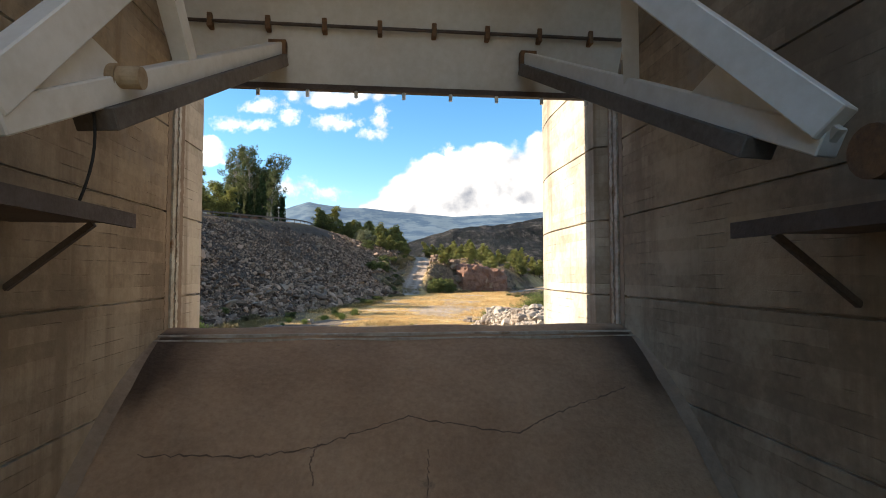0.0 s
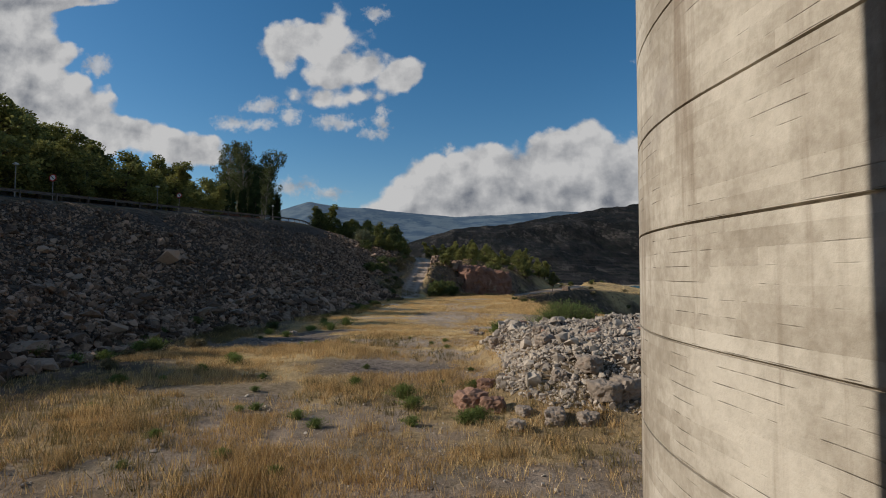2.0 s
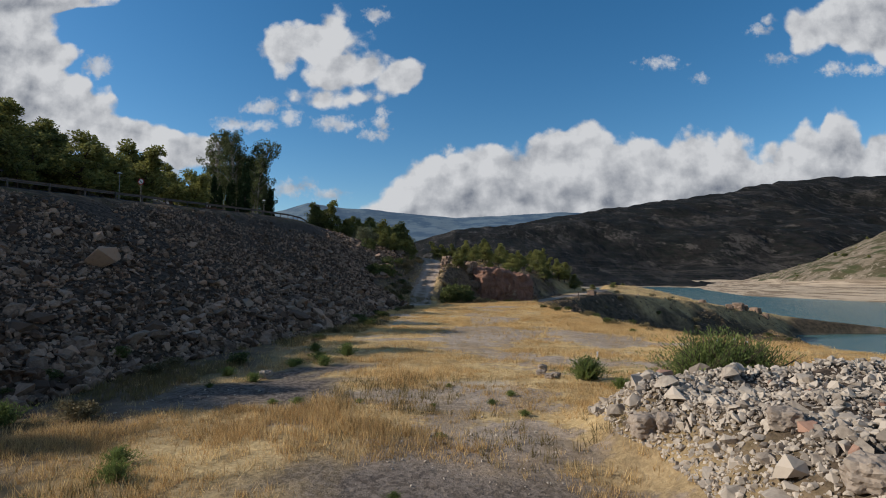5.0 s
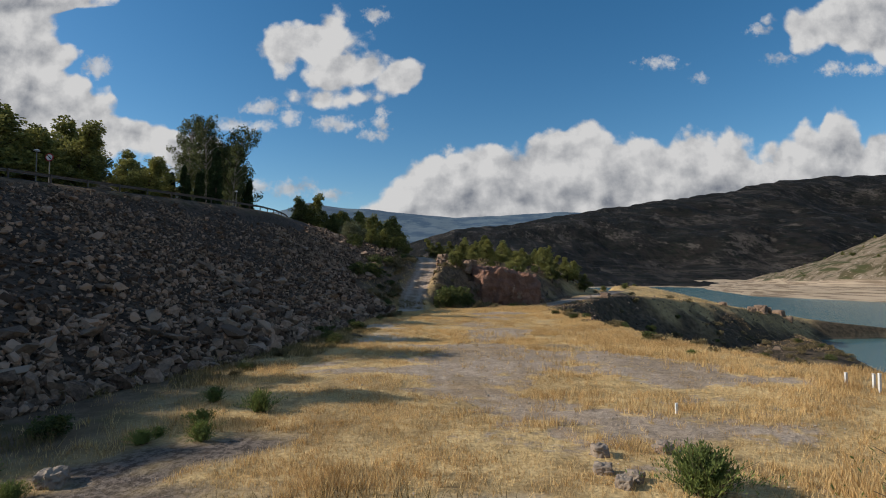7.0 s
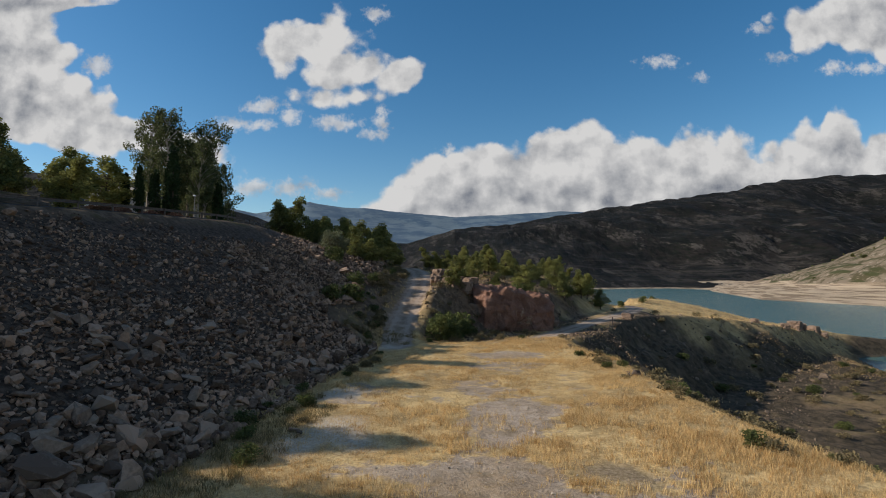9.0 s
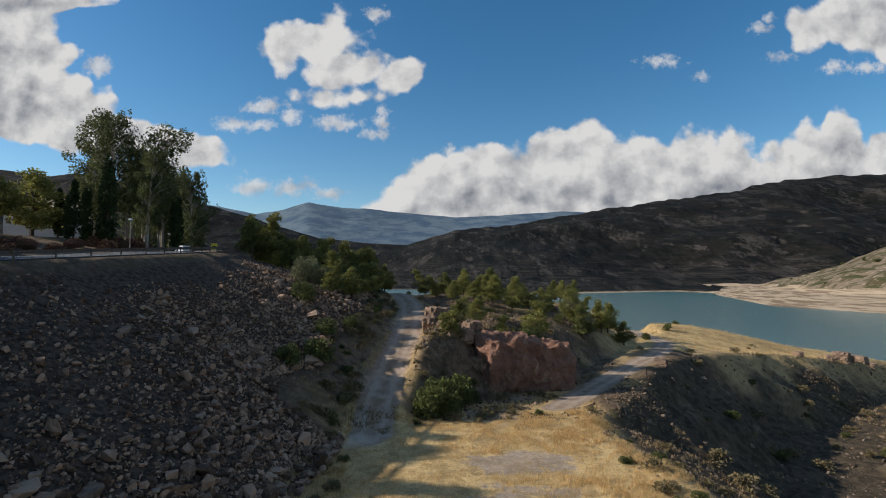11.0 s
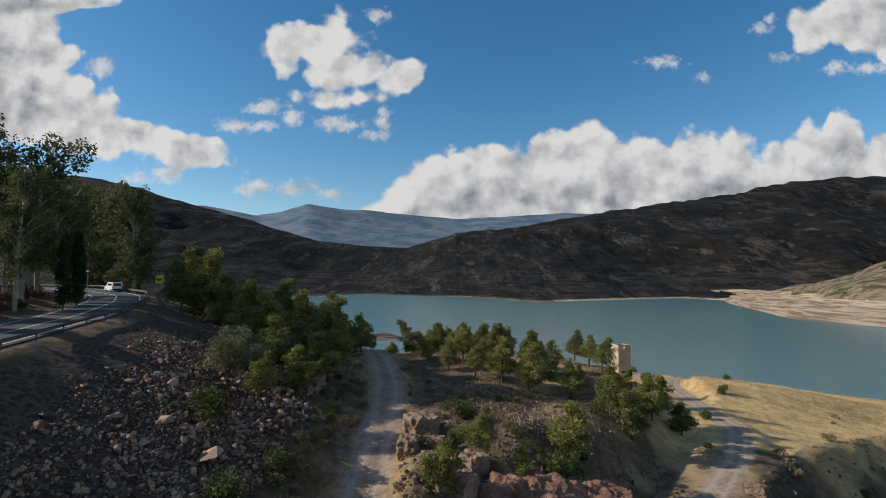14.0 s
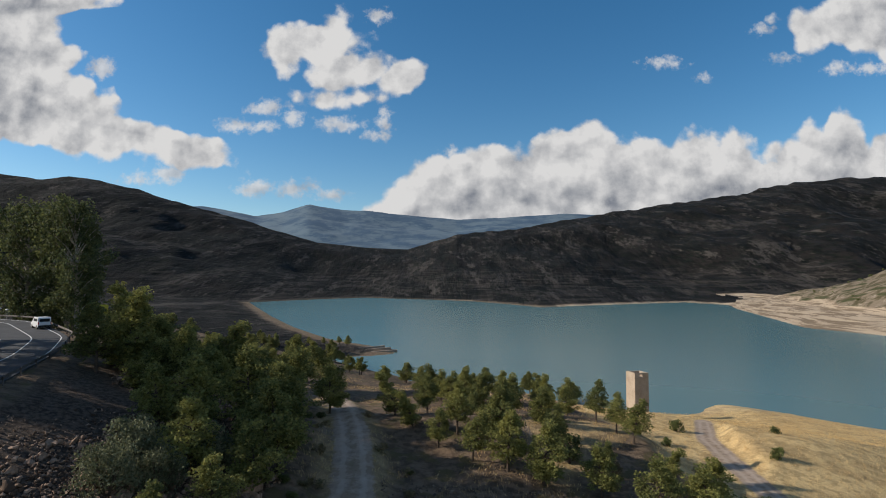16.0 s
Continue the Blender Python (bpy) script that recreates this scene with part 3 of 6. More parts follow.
M["olive"] = material("olive_leaves", (0.225, 0.225, 0.125), (0.085, 0.095, 0.05), 0.8, 0.6, 6.0, 0.2, per_object=0.3, island=0.9, leaf=0.25)
M["pink"] = material("oleander_leaves", (0.16, 0.10, 0.06), (0.10, 0.04, 0.035), 0.85, 0.8, 6.0, 0.2, island=1.4)
M["dry_shrub"] = material("dry_shrub", (0.24, 0.185, 0.095), (0.11, 0.095, 0.05), 0.9, 0.8, 6.0, 0.2, per_object=0.6, island=0.9, leaf=0.2)
M["dry_grass"] = material("dry_grass", (0.78, 0.565, 0.275), (0.42, 0.262, 0.108), 0.9, 0.25, 4.0, 0.1, island=1.4, leaf=0.3)
M["brown_grass"] = material("brown_grass", (0.66, 0.45, 0.205), (0.31, 0.205, 0.092), 0.9, 0.35, 4.0, 0.1, island=1.5, leaf=0.25)
M["white_van"] = material("van_paint", (0.78, 0.78, 0.78), (0.72, 0.72, 0.72), 0.3, 1.0, 8.0, 0.02)
M["black"] = material("black_rubber", (0.02, 0.02, 0.02), (0.03, 0.03, 0.03), 0.8, 3.0, 20.0, 0.1)
M["yellow"] = material("yellow_paint", (0.60, 0.50, 0.05), (0.5, 0.42, 0.05), 0.6, 2.0, 10.0, 0.05)
M["red_paint"] = material("red_paint", (0.5, 0.03, 0.03), (0.4, 0.03, 0.03), 0.5, 2.0, 10.0, 0.05)
M["tower"] = material("old_masonry", (0.42, 0.34, 0.26), (0.30, 0.23, 0.17), 0.95, 0.5, 4.0, 0.4, spots=((0.22, 0.17, 0.13), 0.8, 0.60))


def glass():
    mat = bpy.data.materials.new("dark_glass")
    mat.use_nodes = True
    b = mat.node_tree.nodes["Principled BSDF"]
    b.inputs["Base Color"].default_value, b.inputs["Roughness"].default_value = (0.02, 0.025, 0.03, 1), 0.08
    return mat


M["glass"] = glass()


def ground_material():
    mat = bpy.data.materials.new("ground")
    mat.use_nodes = True
    tree = mat.node_tree
    tree.nodes.clear()
    add, link = nodes_of(tree)
    m = lambda op, a, b=None, c=None, clamp=False: math_node(add, link, op, a, b, c, clamp)
    geo = add("ShaderNodeNewGeometry")
    pos = geo.outputs["Position"]

    def grain(scale, detail=6.0, rough_=0.62):
        n = add("ShaderNodeTexNoise", i_Scale=scale, i_Detail=detail, i_Roughness=rough_)
        link(pos, n.inputs["Vector"])
        return n.outputs[0]

    deep = add("ShaderNodeMapping")
    deep.inputs["Scale"].default_value = (1.0, 0.22, 1.0)
    link(pos, deep.inputs[0])

    def crag(scale, detail=6.0, rough_=0.62):
        n = add("ShaderNodeTexNoise", i_Scale=scale, i_Detail=detail, i_Roughness=rough_)
        link(deep.outputs[0], n.inputs["Vector"])
        return n.outputs[0]

    def mask(name):
        return add("ShaderNodeAttribute", attribute_name=name).outputs["Fac"]

    def blend(fac, a, b):
        n = add("ShaderNodeMix", data_type="RGBA")
        for slot, v in ((6, a), (7, b)):
            if isinstance(v, tuple):
                n.inputs[slot].default_value = (*v, 1)
            else:
                link(v, n.inputs[slot])
        link(fac, n.inputs[0])
        return n.outputs[2]

    def ramp(v, low, high):
        n = add("ShaderNodeMapRange", interpolation_type="SMOOTHSTEP")
        n.inputs[1].default_value, n.inputs[2].default_value = low, high
        link(v, n.inputs[0])
        return n.outputs[0]

    n1, n2, n3 = grain(0.12), grain(0.9), grain(7.0)
    soil = blend(ramp(n2, 0.35, 0.65), (0.205, 0.145, 0.098), (0.095, 0.068, 0.047))
    soil = blend(ramp(grain(0.35), 0.52, 0.62), soil, (0.12, 0.095, 0.048))
    gravel = blend(ramp(m("ADD", m("MULTIPLY", n3, 0.55), m("MULTIPLY", grain(1.9), 0.45)), 0.36, 0.64), (0.53, 0.425, 0.325), (0.31, 0.24, 0.18))
    gravel = blend(m("MULTIPLY", ramp(grain(0.5), 0.50, 0.62), 0.6), gravel, (0.30, 0.225, 0.14))
    gravel = blend(m("MULTIPLY", ramp(grain(24.0, 3.0, 0.7), 0.54, 0.62), 0.5), gravel, (0.12, 0.092, 0.07))
    straw = blend(ramp(n3, 0.3, 0.7), (0.74, 0.545, 0.275), (0.49, 0.335, 0.15))
    straw = blend(m("MULTIPLY", ramp(grain(0.55, 7.0, 0.7), 0.47, 0.60), 0.6), straw, (0.27, 0.19, 0.09))
    patch = ramp(m("ADD", mask("straw"), m("MULTIPLY", m("SUBTRACT", grain(1.3), 0.5), 1.6)), 0.35, 0.65)
    litter = ramp(grain(0.24, 7.0, 0.7), 0.47, 0.58)
    field = blend(patch, gravel, straw)
    field = blend(m("MULTIPLY", ramp(grain(0.07, 7.0, 0.72), 0.49, 0.60), 0.42), field, blend(ramp(n2, 0.35, 0.65), (0.40, 0.255, 0.105), (0.19, 0.125, 0.062)))
    field = blend(m("MULTIPLY", litter, 0.30), field, blend(ramp(n3, 0.35, 0.65), (0.26, 0.175, 0.085), (0.12, 0.085, 0.05)))
    coarse = blend(ramp(grain(5.0, 5.0, 0.7), 0.42, 0.58), (0.20, 0.162, 0.135), (0.075, 0.06, 0.05))
    colour = blend(mask("grit"), blend(mask("dry"), soil, field), coarse)
    # ground under the rubble, darkened to stand in for shaded gaps between stones
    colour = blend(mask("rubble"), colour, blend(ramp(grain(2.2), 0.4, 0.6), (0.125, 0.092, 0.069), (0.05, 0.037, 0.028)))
    # spur face soil darkened to paint in the bank's shade
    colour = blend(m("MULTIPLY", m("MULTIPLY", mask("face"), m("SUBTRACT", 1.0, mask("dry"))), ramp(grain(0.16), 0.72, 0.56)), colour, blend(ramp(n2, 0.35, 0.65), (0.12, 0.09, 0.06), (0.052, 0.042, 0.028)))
    off = m("ADD", mask("lane"), m("MULTIPLY", m("SUBTRACT", grain(1.1), 0.5), 1.5))
    on_track = ramp(off, 2.15, 1.65)
    gritty = blend(ramp(n2, 0.3, 0.7), (0.40, 0.305, 0.232), (0.275, 0.207, 0.155))
    gritty = blend(m("MULTIPLY", ramp(grain(0.35), 0.50, 0.60), 0.55), gritty, (0.235, 0.165, 0.105))
    worn = m("MULTIPLY", ramp(m("ABSOLUTE", m("SUBTRACT", off, 0.95)), 0.42, 0.16), 0.5)
    gritty = blend(worn, gritty, (0.47, 0.375, 0.295))
    gritty = blend(m("MULTIPLY", ramp(off, 0.42, 0.12), 0.55), gritty, (0.20, 0.15, 0.09))
    colour = blend(on_track, colour, gritty)
    colour = blend(mask("pale"), colour, blend(ramp(n3, 0.3, 0.7), (0.58, 0.50, 0.40), (0.42, 0.35, 0.27)))
    # far hills: cloud shade is put into these very dark scrub tones
    scrub = blend(ramp(crag(0.045, 9.0, 0.7), 0.46, 0.56), (0.0150, 0.0132, 0.0122), (0.0046, 0.0056, 0.0051))
    scrub = blend(ramp(crag(0.010, 9.0, 0.72), 0.535, 0.59), scrub, blend(ramp(crag(0.06, 6.0, 0.7), 0.42, 0.58), (0.050, 0.044, 0.039), (0.014, 0.0126, 0.0115)))
    scrub = blend(m("MULTIPLY", ramp(crag(0.028, 10.0, 0.74), 0.55, 0.60), 0.9), scrub, (0.066, 0.058, 0.051))
    scrub = blend(m("MULTIPLY", ramp(crag(0.006, 10.0, 0.70), 0.50, 0.58), 0.6), scrub, (0.008, 0.0095, 0.009))
    strata = add("ShaderNodeMapping")
    strata.inputs["Scale"].default_value = (0.012, 0.012, 0.22)
    link(pos, strata.inputs[0])
    layers = add("ShaderNodeTexNoise", i_Scale=1.0, i_Detail=7.0, i_Roughness=0.68)
    link(strata.outputs[0], layers.inputs["Vector"])
    height = add("ShaderNodeSeparateXYZ")
    link(pos, height.inputs[0])
    lower = m("ADD", m("MULTIPLY", ramp(height.outputs["Z"], 70.0, 10.0), 0.55), 0.05)
    scrub = blend(m("MULTIPLY", ramp(layers.outputs[0], 0.50, 0.58), lower), scrub, (0.052, 0.046, 0.040))
    bushes = add("ShaderNodeTexVoronoi", i_Scale=0.11)
    link(deep.outputs[0], bushes.inputs["Vector"])
    dots = m("MULTIPLY", ramp(bushes.outputs["Distance"], 0.44, 0.26), ramp(grain(0.02, 4.0, 0.6), 0.40, 0.56))
    scrub = blend(m("MULTIPLY", dots, 0.8), scrub, (0.0085, 0.0115, 0.008))
    copse = add("ShaderNodeTexVoronoi", i_Scale=0.28)
    link(deep.outputs[0], copse.inputs["Vector"])
    specks = m("MULTIPLY", ramp(copse.outputs["Distance"], 0.42, 0.24), ramp(crag(0.012, 6.0, 0.65), 0.46, 0.56))
    scrub = blend(m("MULTIPLY", specks, 0.75), scrub, (0.0036, 0.0052, 0.0036))
    bare_rock = m("MULTIPLY", ramp(crag(0.11, 8.0, 0.75), 0.57, 0.63), ramp(crag(0.007, 5.0, 0.6), 0.48, 0.56))
    scrub = blend(m("MULTIPLY", bare_rock, 0.8), scrub, (0.085, 0.074, 0.064))
    colour = blend(mask("far"), colour, scrub)
    # sunny hillside beyond the water: rock, olive scrub, straw
    rocky = blend(ramp(grain(0.05, 9.0, 0.75), 0.45, 0.55), (0.205, 0.16, 0.114), (0.085, 0.071, 0.038))
    rocky = blend(m("MULTIPLY", ramp(grain(0.16, 8.0, 0.78), 0.54, 0.60), 0.8), rocky, (0.35, 0.285, 0.22))
    rocky = blend(m("MULTIPLY", ramp(bushes.outputs["Distance"], 0.46, 0.28), ramp(grain(0.03, 4.0, 0.6), 0.38, 0.52)), rocky, (0.058, 0.062, 0.026))
    colour = blend(mask("slope"), colour, rocky)
    # bare, pale drawdown shore
    drop = m("SUBTRACT", m("ADD", height.outputs["Z"], m("MULTIPLY", n1, 3.0)), m("MULTIPLY", mask("bare"), 22.0))
    lines = add("ShaderNodeMapping")
    lines.inputs["Scale"].default_value = (0.02, 0.02, 0.9)
    link(pos, lines.inputs[0])
    terrace = add("ShaderNodeTexNoise", i_Scale=1.0, i_Detail=6.0, i_Roughness=0.7)
    link(lines.outputs[0], terrace.inputs["Vector"])
    shore = m("MULTIPLY", ramp(drop, -10.2, -12.0), mask("shore"))
    colour = blend(shore, colour, blend(ramp(terrace.outputs[0], 0.44, 0.58), (0.44, 0.345, 0.245), (0.20, 0.148, 0.10)))
    bsdf = add("ShaderNodeBsdfPrincipled", i_Roughness=0.95)
    bsdf.inputs["Specular IOR Level"].default_value = 0.1
    link(colour, bsdf.inputs["Base Color"])
    bp = add("ShaderNodeBump", i_Strength=0.6, i_Distance=0.12)
    link(m("ADD", n3, m("MULTIPLY", n2, 2.0)), bp.inputs["Height"])
    clods = add("ShaderNodeBump", i_Distance=0.9)
    link(m("MULTIPLY", m("SUBTRACT", 1.0, m("MAXIMUM", mask("dry"), on_track)), 0.7), clods.inputs["Strength"])
    link(grain(0.42, 9.0, 0.72), clods.inputs["Height"]), link(bp.outputs[0], clods.inputs["Normal"])
    wild = add("ShaderNodeBump", i_Distance=22.0)
    link(m("MULTIPLY", m("ADD", mask("far"), m("MULTIPLY", mask("slope"), 0.35)), 0.8), wild.inputs["Strength"])
    link(m("ADD", crag(0.016, 9.0, 0.66), m("MULTIPLY", layers.outputs[0], 0.03)), wild.inputs["Height"])
    link(clods.outputs[0], wild.inputs["Normal"]), link(wild.outputs[0], bsdf.inputs["Normal"])
    link(bsdf.outputs[0], add("ShaderNodeOutputMaterial").inputs[0])
    return mat


def water_material():
    mat = bpy.data.materials.new("lake_water")
    mat.use_nodes = True
    tree = mat.node_tree
    tree.nodes.clear()
    add, link = nodes_of(tree)
    geo = add("ShaderNodeNewGeometry")
    long_ = add("ShaderNodeMapping")
    long_.inputs["Scale"].default_value = (0.4, 1.6, 1.0)
    link(geo.outputs["Position"], long_.inputs[0])
    b = add("ShaderNodeTexNoise", i_Scale=0.006, i_Detail=4.0)
    link(long_.outputs[0], b.inputs["Vector"])
    mix = add("ShaderNodeMix", data_type="RGBA")
    mix.inputs[6].default_value, mix.inputs[7].default_value = (0.055, 0.125, 0.125, 1), (0.085, 0.165, 0.155, 1)
    link(b.outputs[0], mix.inputs[0])
    bsdf = add("ShaderNodeBsdfPrincipled", i_Roughness=0.24, i_IOR=1.333)
    link(mix.outputs[2], bsdf.inputs["Base Color"])
    link(bsdf.outputs[0], add("ShaderNodeOutputMaterial").inputs[0])
    return mat


# ---- building helpers ----
def mesh_from(name, verts, faces, mat, smooth=False):
    me = bpy.data.meshes.new(name)
    me.from_pydata([tuple(v) for v in verts], [], [tuple(f) for f in faces])
    me.materials.append(mat)
    if smooth:
        me.shade_smooth()
    me.update()
    return me


def part(name, bm, mat, parent=None, label=""):
    bmesh.ops.recalc_face_normals(bm, faces=bm.faces)
    me = bpy.data.meshes.new(name)
    bm.to_mesh(me)
    bm.free()
    me.materials.append(mat)
    ob = new(name, me)
    ob.parent = parent
    return tagged(ob, label)


def box(bm, x0, x1, y0, y1, z0, z1, m=None, bevel=0.0):
    made = bmesh.ops.create_cube(bm, size=1.0, matrix=(m or Matrix()) @ Matrix.LocRotScale(((x0 + x1) / 2, (y0 + y1) / 2, (z0 + z1) / 2), None, (abs(x1 - x0), abs(y1 - y0), abs(z1 - z0))))
    if bevel:
        vs = set(made["verts"])
        bmesh.ops.bevel(bm, geom=[e for e in bm.edges if e.verts[0] in vs and e.verts[1] in vs], offset=bevel, segments=1, affect="EDGES")
    return bm


def beam(bm, a, b, wide, tall, bevel=0.0):
    """A bar of that section from a to b, its height upright."""
    a, b = Vector(a), Vector(b)
    d = b - a
    turn = d.to_track_quat("Y", "Z").to_matrix().to_4x4()
    return box(bm, -wide / 2, wide / 2, 0, d.length, -tall / 2, tall / 2, Matrix.Translation(a) @ turn, bevel)


def rod(bm, a, b, r0, r1=None, sides=8):
    a, b = Vector(a), Vector(b)
    d = b - a
    turn = d.to_track_quat("Z", "Y").to_matrix().to_4x4()
    bmesh.ops.create_cone(bm, cap_ends=True, segments=sides, radius1=r0, radius2=r0 if r1 is None else r1, depth=d.length, matrix=Matrix.Translation((a + b) / 2) @ turn)
    return bm


def stem(bm, points, r0, r1, sides=6):
    for k, (a, b) in enumerate(zip(points, points[1:])):
        n = len(points) - 1
        rod(bm, a, b, r0 + (r1 - r0) * k / n, r0 + (r1 - r0) * (k + 1) / n, sides)


def prism(bm, outline, z0, z1, inset=0.0):
    """A flat outline raised from z0 to z1."""
    low = [bm.verts.new((x, y, z0)) for x, y in outline]
    high = [bm.verts.new((x, y, z1)) for x, y in outline]
    bm.faces.new(low[::-1]), bm.faces.new(high)
    n = len(outline)
    for k in range(n):
        bm.faces.new((low[k], low[(k + 1) % n], high[(k + 1) % n], high[k]))
    return bm


def empty(name, m=None):
    ob = new(name)
    if m is not None:
        ob.matrix_world = m
    return ob


# ---- ground and water ----
def make_ground():
    xs = spread(-46, 40, 0.62, -2600, 3200, 1.0175)
    ys = spread(9, 176, 0.68, -300, 4600, 1.017)
    gx, gy = np.meshgrid(xs, ys)
    h, rubble, track, dry, far, straw, bare = land(gx, gy)
    h = h - 11 * step(10.5, 7.5, gy) * step(-24, -20, gx)
    slope = ((far > 0.2) & (far < 0.4)).astype(float)
    far = np.where(slope > 0, 0.0, far)
    spot = lambda x, y, a, b: step(1.0, 0.35, np.hypot((gx - x) / a, (gy - y) / b) + 0.9 * rough(gx, gy, 2.2, 61))
    pale = np.clip(spot(-6.9, 73.8, 3.2, 3.0) + spot(-7.4, 82.8, 1.9, 2.4) + 0.7 * spot(-7.2, 106, 2.5, 3), 0, 1) * 0.9
    grit = grit_mask(gx, gy)
    pale = np.maximum(pale, 0.95 * spot(-0.8, 42.8, 1.7, 1.0))
    beach = np.where(gx > 150, 1.0, np.where(gy > 330, np.where(gx < 0, 0.15, 0.4), 0.2))
    lane = np.minimum(np.abs(gx - path_x(gy)) + 10 * step(107, 97, gy) + 10 * step(200, 214, gy), along(LOWER_PATH, gx, gy)[0] + 0.25 + 10 * step(118, 112, gy))
    # face: mask for the shade painted on the spur bank
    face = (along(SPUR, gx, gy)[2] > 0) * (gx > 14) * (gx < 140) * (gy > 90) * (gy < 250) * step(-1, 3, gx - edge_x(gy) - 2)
    n, k = len(ys), len(xs)
    me = bpy.data.meshes.new("ground")
    me.vertices.add(n * k)
    me.vertices.foreach_set("co", np.stack((gx, gy, h), -1).ravel())
    i = (np.arange(n - 1)[:, None] * k + np.arange(k - 1)[None, :]).ravel()
    quads = np.stack((i, i + 1, i + 1 + k, i + k), -1).ravel()
    me.loops.add(len(quads)), me.polygons.add(len(i))
    me.loops.foreach_set("vertex_index", quads)
    me.polygons.foreach_set("loop_start", np.arange(len(i)) * 4)
    me.update(calc_edges=True)
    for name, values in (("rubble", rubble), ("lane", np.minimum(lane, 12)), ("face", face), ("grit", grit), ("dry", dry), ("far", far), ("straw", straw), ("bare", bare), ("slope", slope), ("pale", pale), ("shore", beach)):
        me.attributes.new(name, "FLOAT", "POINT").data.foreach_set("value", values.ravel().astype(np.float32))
    me.shade_smooth()
    me.materials.append(ground_material())
    tagged(new("ground", me), "dry stony ground with straw grass, gravel tracks and scrub hills", "ground", kind="structure")


def make_range():
    """Mountains far behind the lake, with haze painted in as blue and a faint glow."""
    u = np.linspace(-1.3, 1.3, 420)
    rows = np.linspace(0, 1, 26)
    gu, gr = np.meshgrid(u, rows)
    d = 2700 + 1500 * gr
    x, y = gu * d, 60 + d
    z = 17 + far_ridge(gu) * d * (0.35 + 0.65 * gr ** 0.8) + (30 * rough(x, y, 420, 17, 6, 0.6)) * step(1.02, 0.7, gr) + 5 * rough(x, y, 90, 21, 3)
    n, k = gu.shape
    faces = [(a * k + b, a * k + b + 1, (a + 1) * k + b + 1, (a + 1) * k + b) for a in range(n - 1) for b in range(k - 1)]
    mat = bpy.data.materials.new("blue_haze_glow")
    mat.use_nodes = True
    mat.node_tree.nodes.clear()
    add, link = nodes_of(mat.node_tree)
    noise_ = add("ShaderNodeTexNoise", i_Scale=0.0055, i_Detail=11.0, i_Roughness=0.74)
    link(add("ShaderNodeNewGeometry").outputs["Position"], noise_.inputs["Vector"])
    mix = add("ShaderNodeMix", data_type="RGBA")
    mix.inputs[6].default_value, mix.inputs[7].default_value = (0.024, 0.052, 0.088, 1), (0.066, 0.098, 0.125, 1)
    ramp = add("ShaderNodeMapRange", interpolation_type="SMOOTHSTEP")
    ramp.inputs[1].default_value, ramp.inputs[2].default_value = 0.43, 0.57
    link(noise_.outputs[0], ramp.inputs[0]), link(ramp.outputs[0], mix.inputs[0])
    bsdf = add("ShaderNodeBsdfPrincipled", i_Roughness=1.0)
    # emission lifts the tone like haze; the slopes are no light source
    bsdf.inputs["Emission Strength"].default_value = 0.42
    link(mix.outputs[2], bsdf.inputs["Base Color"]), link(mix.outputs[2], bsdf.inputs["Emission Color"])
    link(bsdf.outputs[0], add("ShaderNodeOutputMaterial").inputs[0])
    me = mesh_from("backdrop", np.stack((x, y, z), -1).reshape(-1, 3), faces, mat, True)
    tagged(new("backdrop", me), "mountain range beyond the reservoir with blue haze in its colour", "mountains", kind="structure")


make_ground()
make_range()
water = mesh_from("water", [(-2600, 60, WATER), (3000, 60, WATER), (3000, 2600, WATER), (-2600, 2600, WATER)], [(0, 1, 2, 3)], water_material())
tagged(new("water", water), "calm blue-green reservoir water below the bare shore", "water", kind="structure")

# ---- the dam's spillway bay ----
DAM = pose(-0.59, 8.05, 0.0, 0, 0, 6.0)
SILL, HALF, THROAT = 3.65, 3.36, 3.15
LIFTS = [-9.0, -3.0, -0.8, 0.4, 1.62, 2.84, 4.06, 5.28, 6.5, 7.72, 8.94, 10.16, 11.4]


def make_pier(name, outline, label):
    """Concrete pours one above another, with open joints between."""
    pier = empty(name, DAM)
    tagged(pier, label, "wall", kind="structure")
    core = bmesh.new()
    cx, cy = sum(p[0] for p in outline) / len(outline), sum(p[1] for p in outline) / len(outline)
    prism(core, [(x + (0.05 if x < cx else -0.05), y + (0.05 if y < cy else -0.05)) for x, y in outline], LIFTS[0], LIFTS[-1] - 0.05)
    part("core", core, M["concrete"], pier)
    for low, high in zip(LIFTS, LIFTS[1:]):
        bm = bmesh.new()
        prism(bm, outline, low + 0.014, high - 0.014)
        lift = part("lift", bm, M["concrete"], pier)
        # inward bay faces take the copy with shade in its colour
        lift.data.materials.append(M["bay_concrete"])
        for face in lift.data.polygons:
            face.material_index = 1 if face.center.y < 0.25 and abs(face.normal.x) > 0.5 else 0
    return pier


nose = [(THROAT + 6 * (1 - math.cos(radians(a))), 2.35 + 6 * math.sin(radians(a))) for a in np.linspace(0, 41.4, 15)]
make_pier("wall_east", [(THROAT + 3.1, -12), (THROAT + 3.1, 2.35)] + [(2 * THROAT + 3.1 - x, y) for x, y in nose[1:-1]] + nose[::-1] + [(THROAT, 0.34), (HALF, 0.22), (HALF, -12)], "tall board-marked concrete pier with a rounded sunlit nose")
make_pier("wall_west", [(-HALF, -12), (-HALF, 0.30), (-HALF - 0.07, 0.36), (-HALF - 0.07, 1.34), (-HALF - 0.15, 1.42), (-HALF - 5, 1.42), (-HALF - 5, -12)], "brown stained concrete side wall with pour joints")


def sill_z(y):
    u = max(-0.15 - y, 0.0)
    return max(SILL - 0.03 - 0.25 * u - 0.13 * u * u, -9)


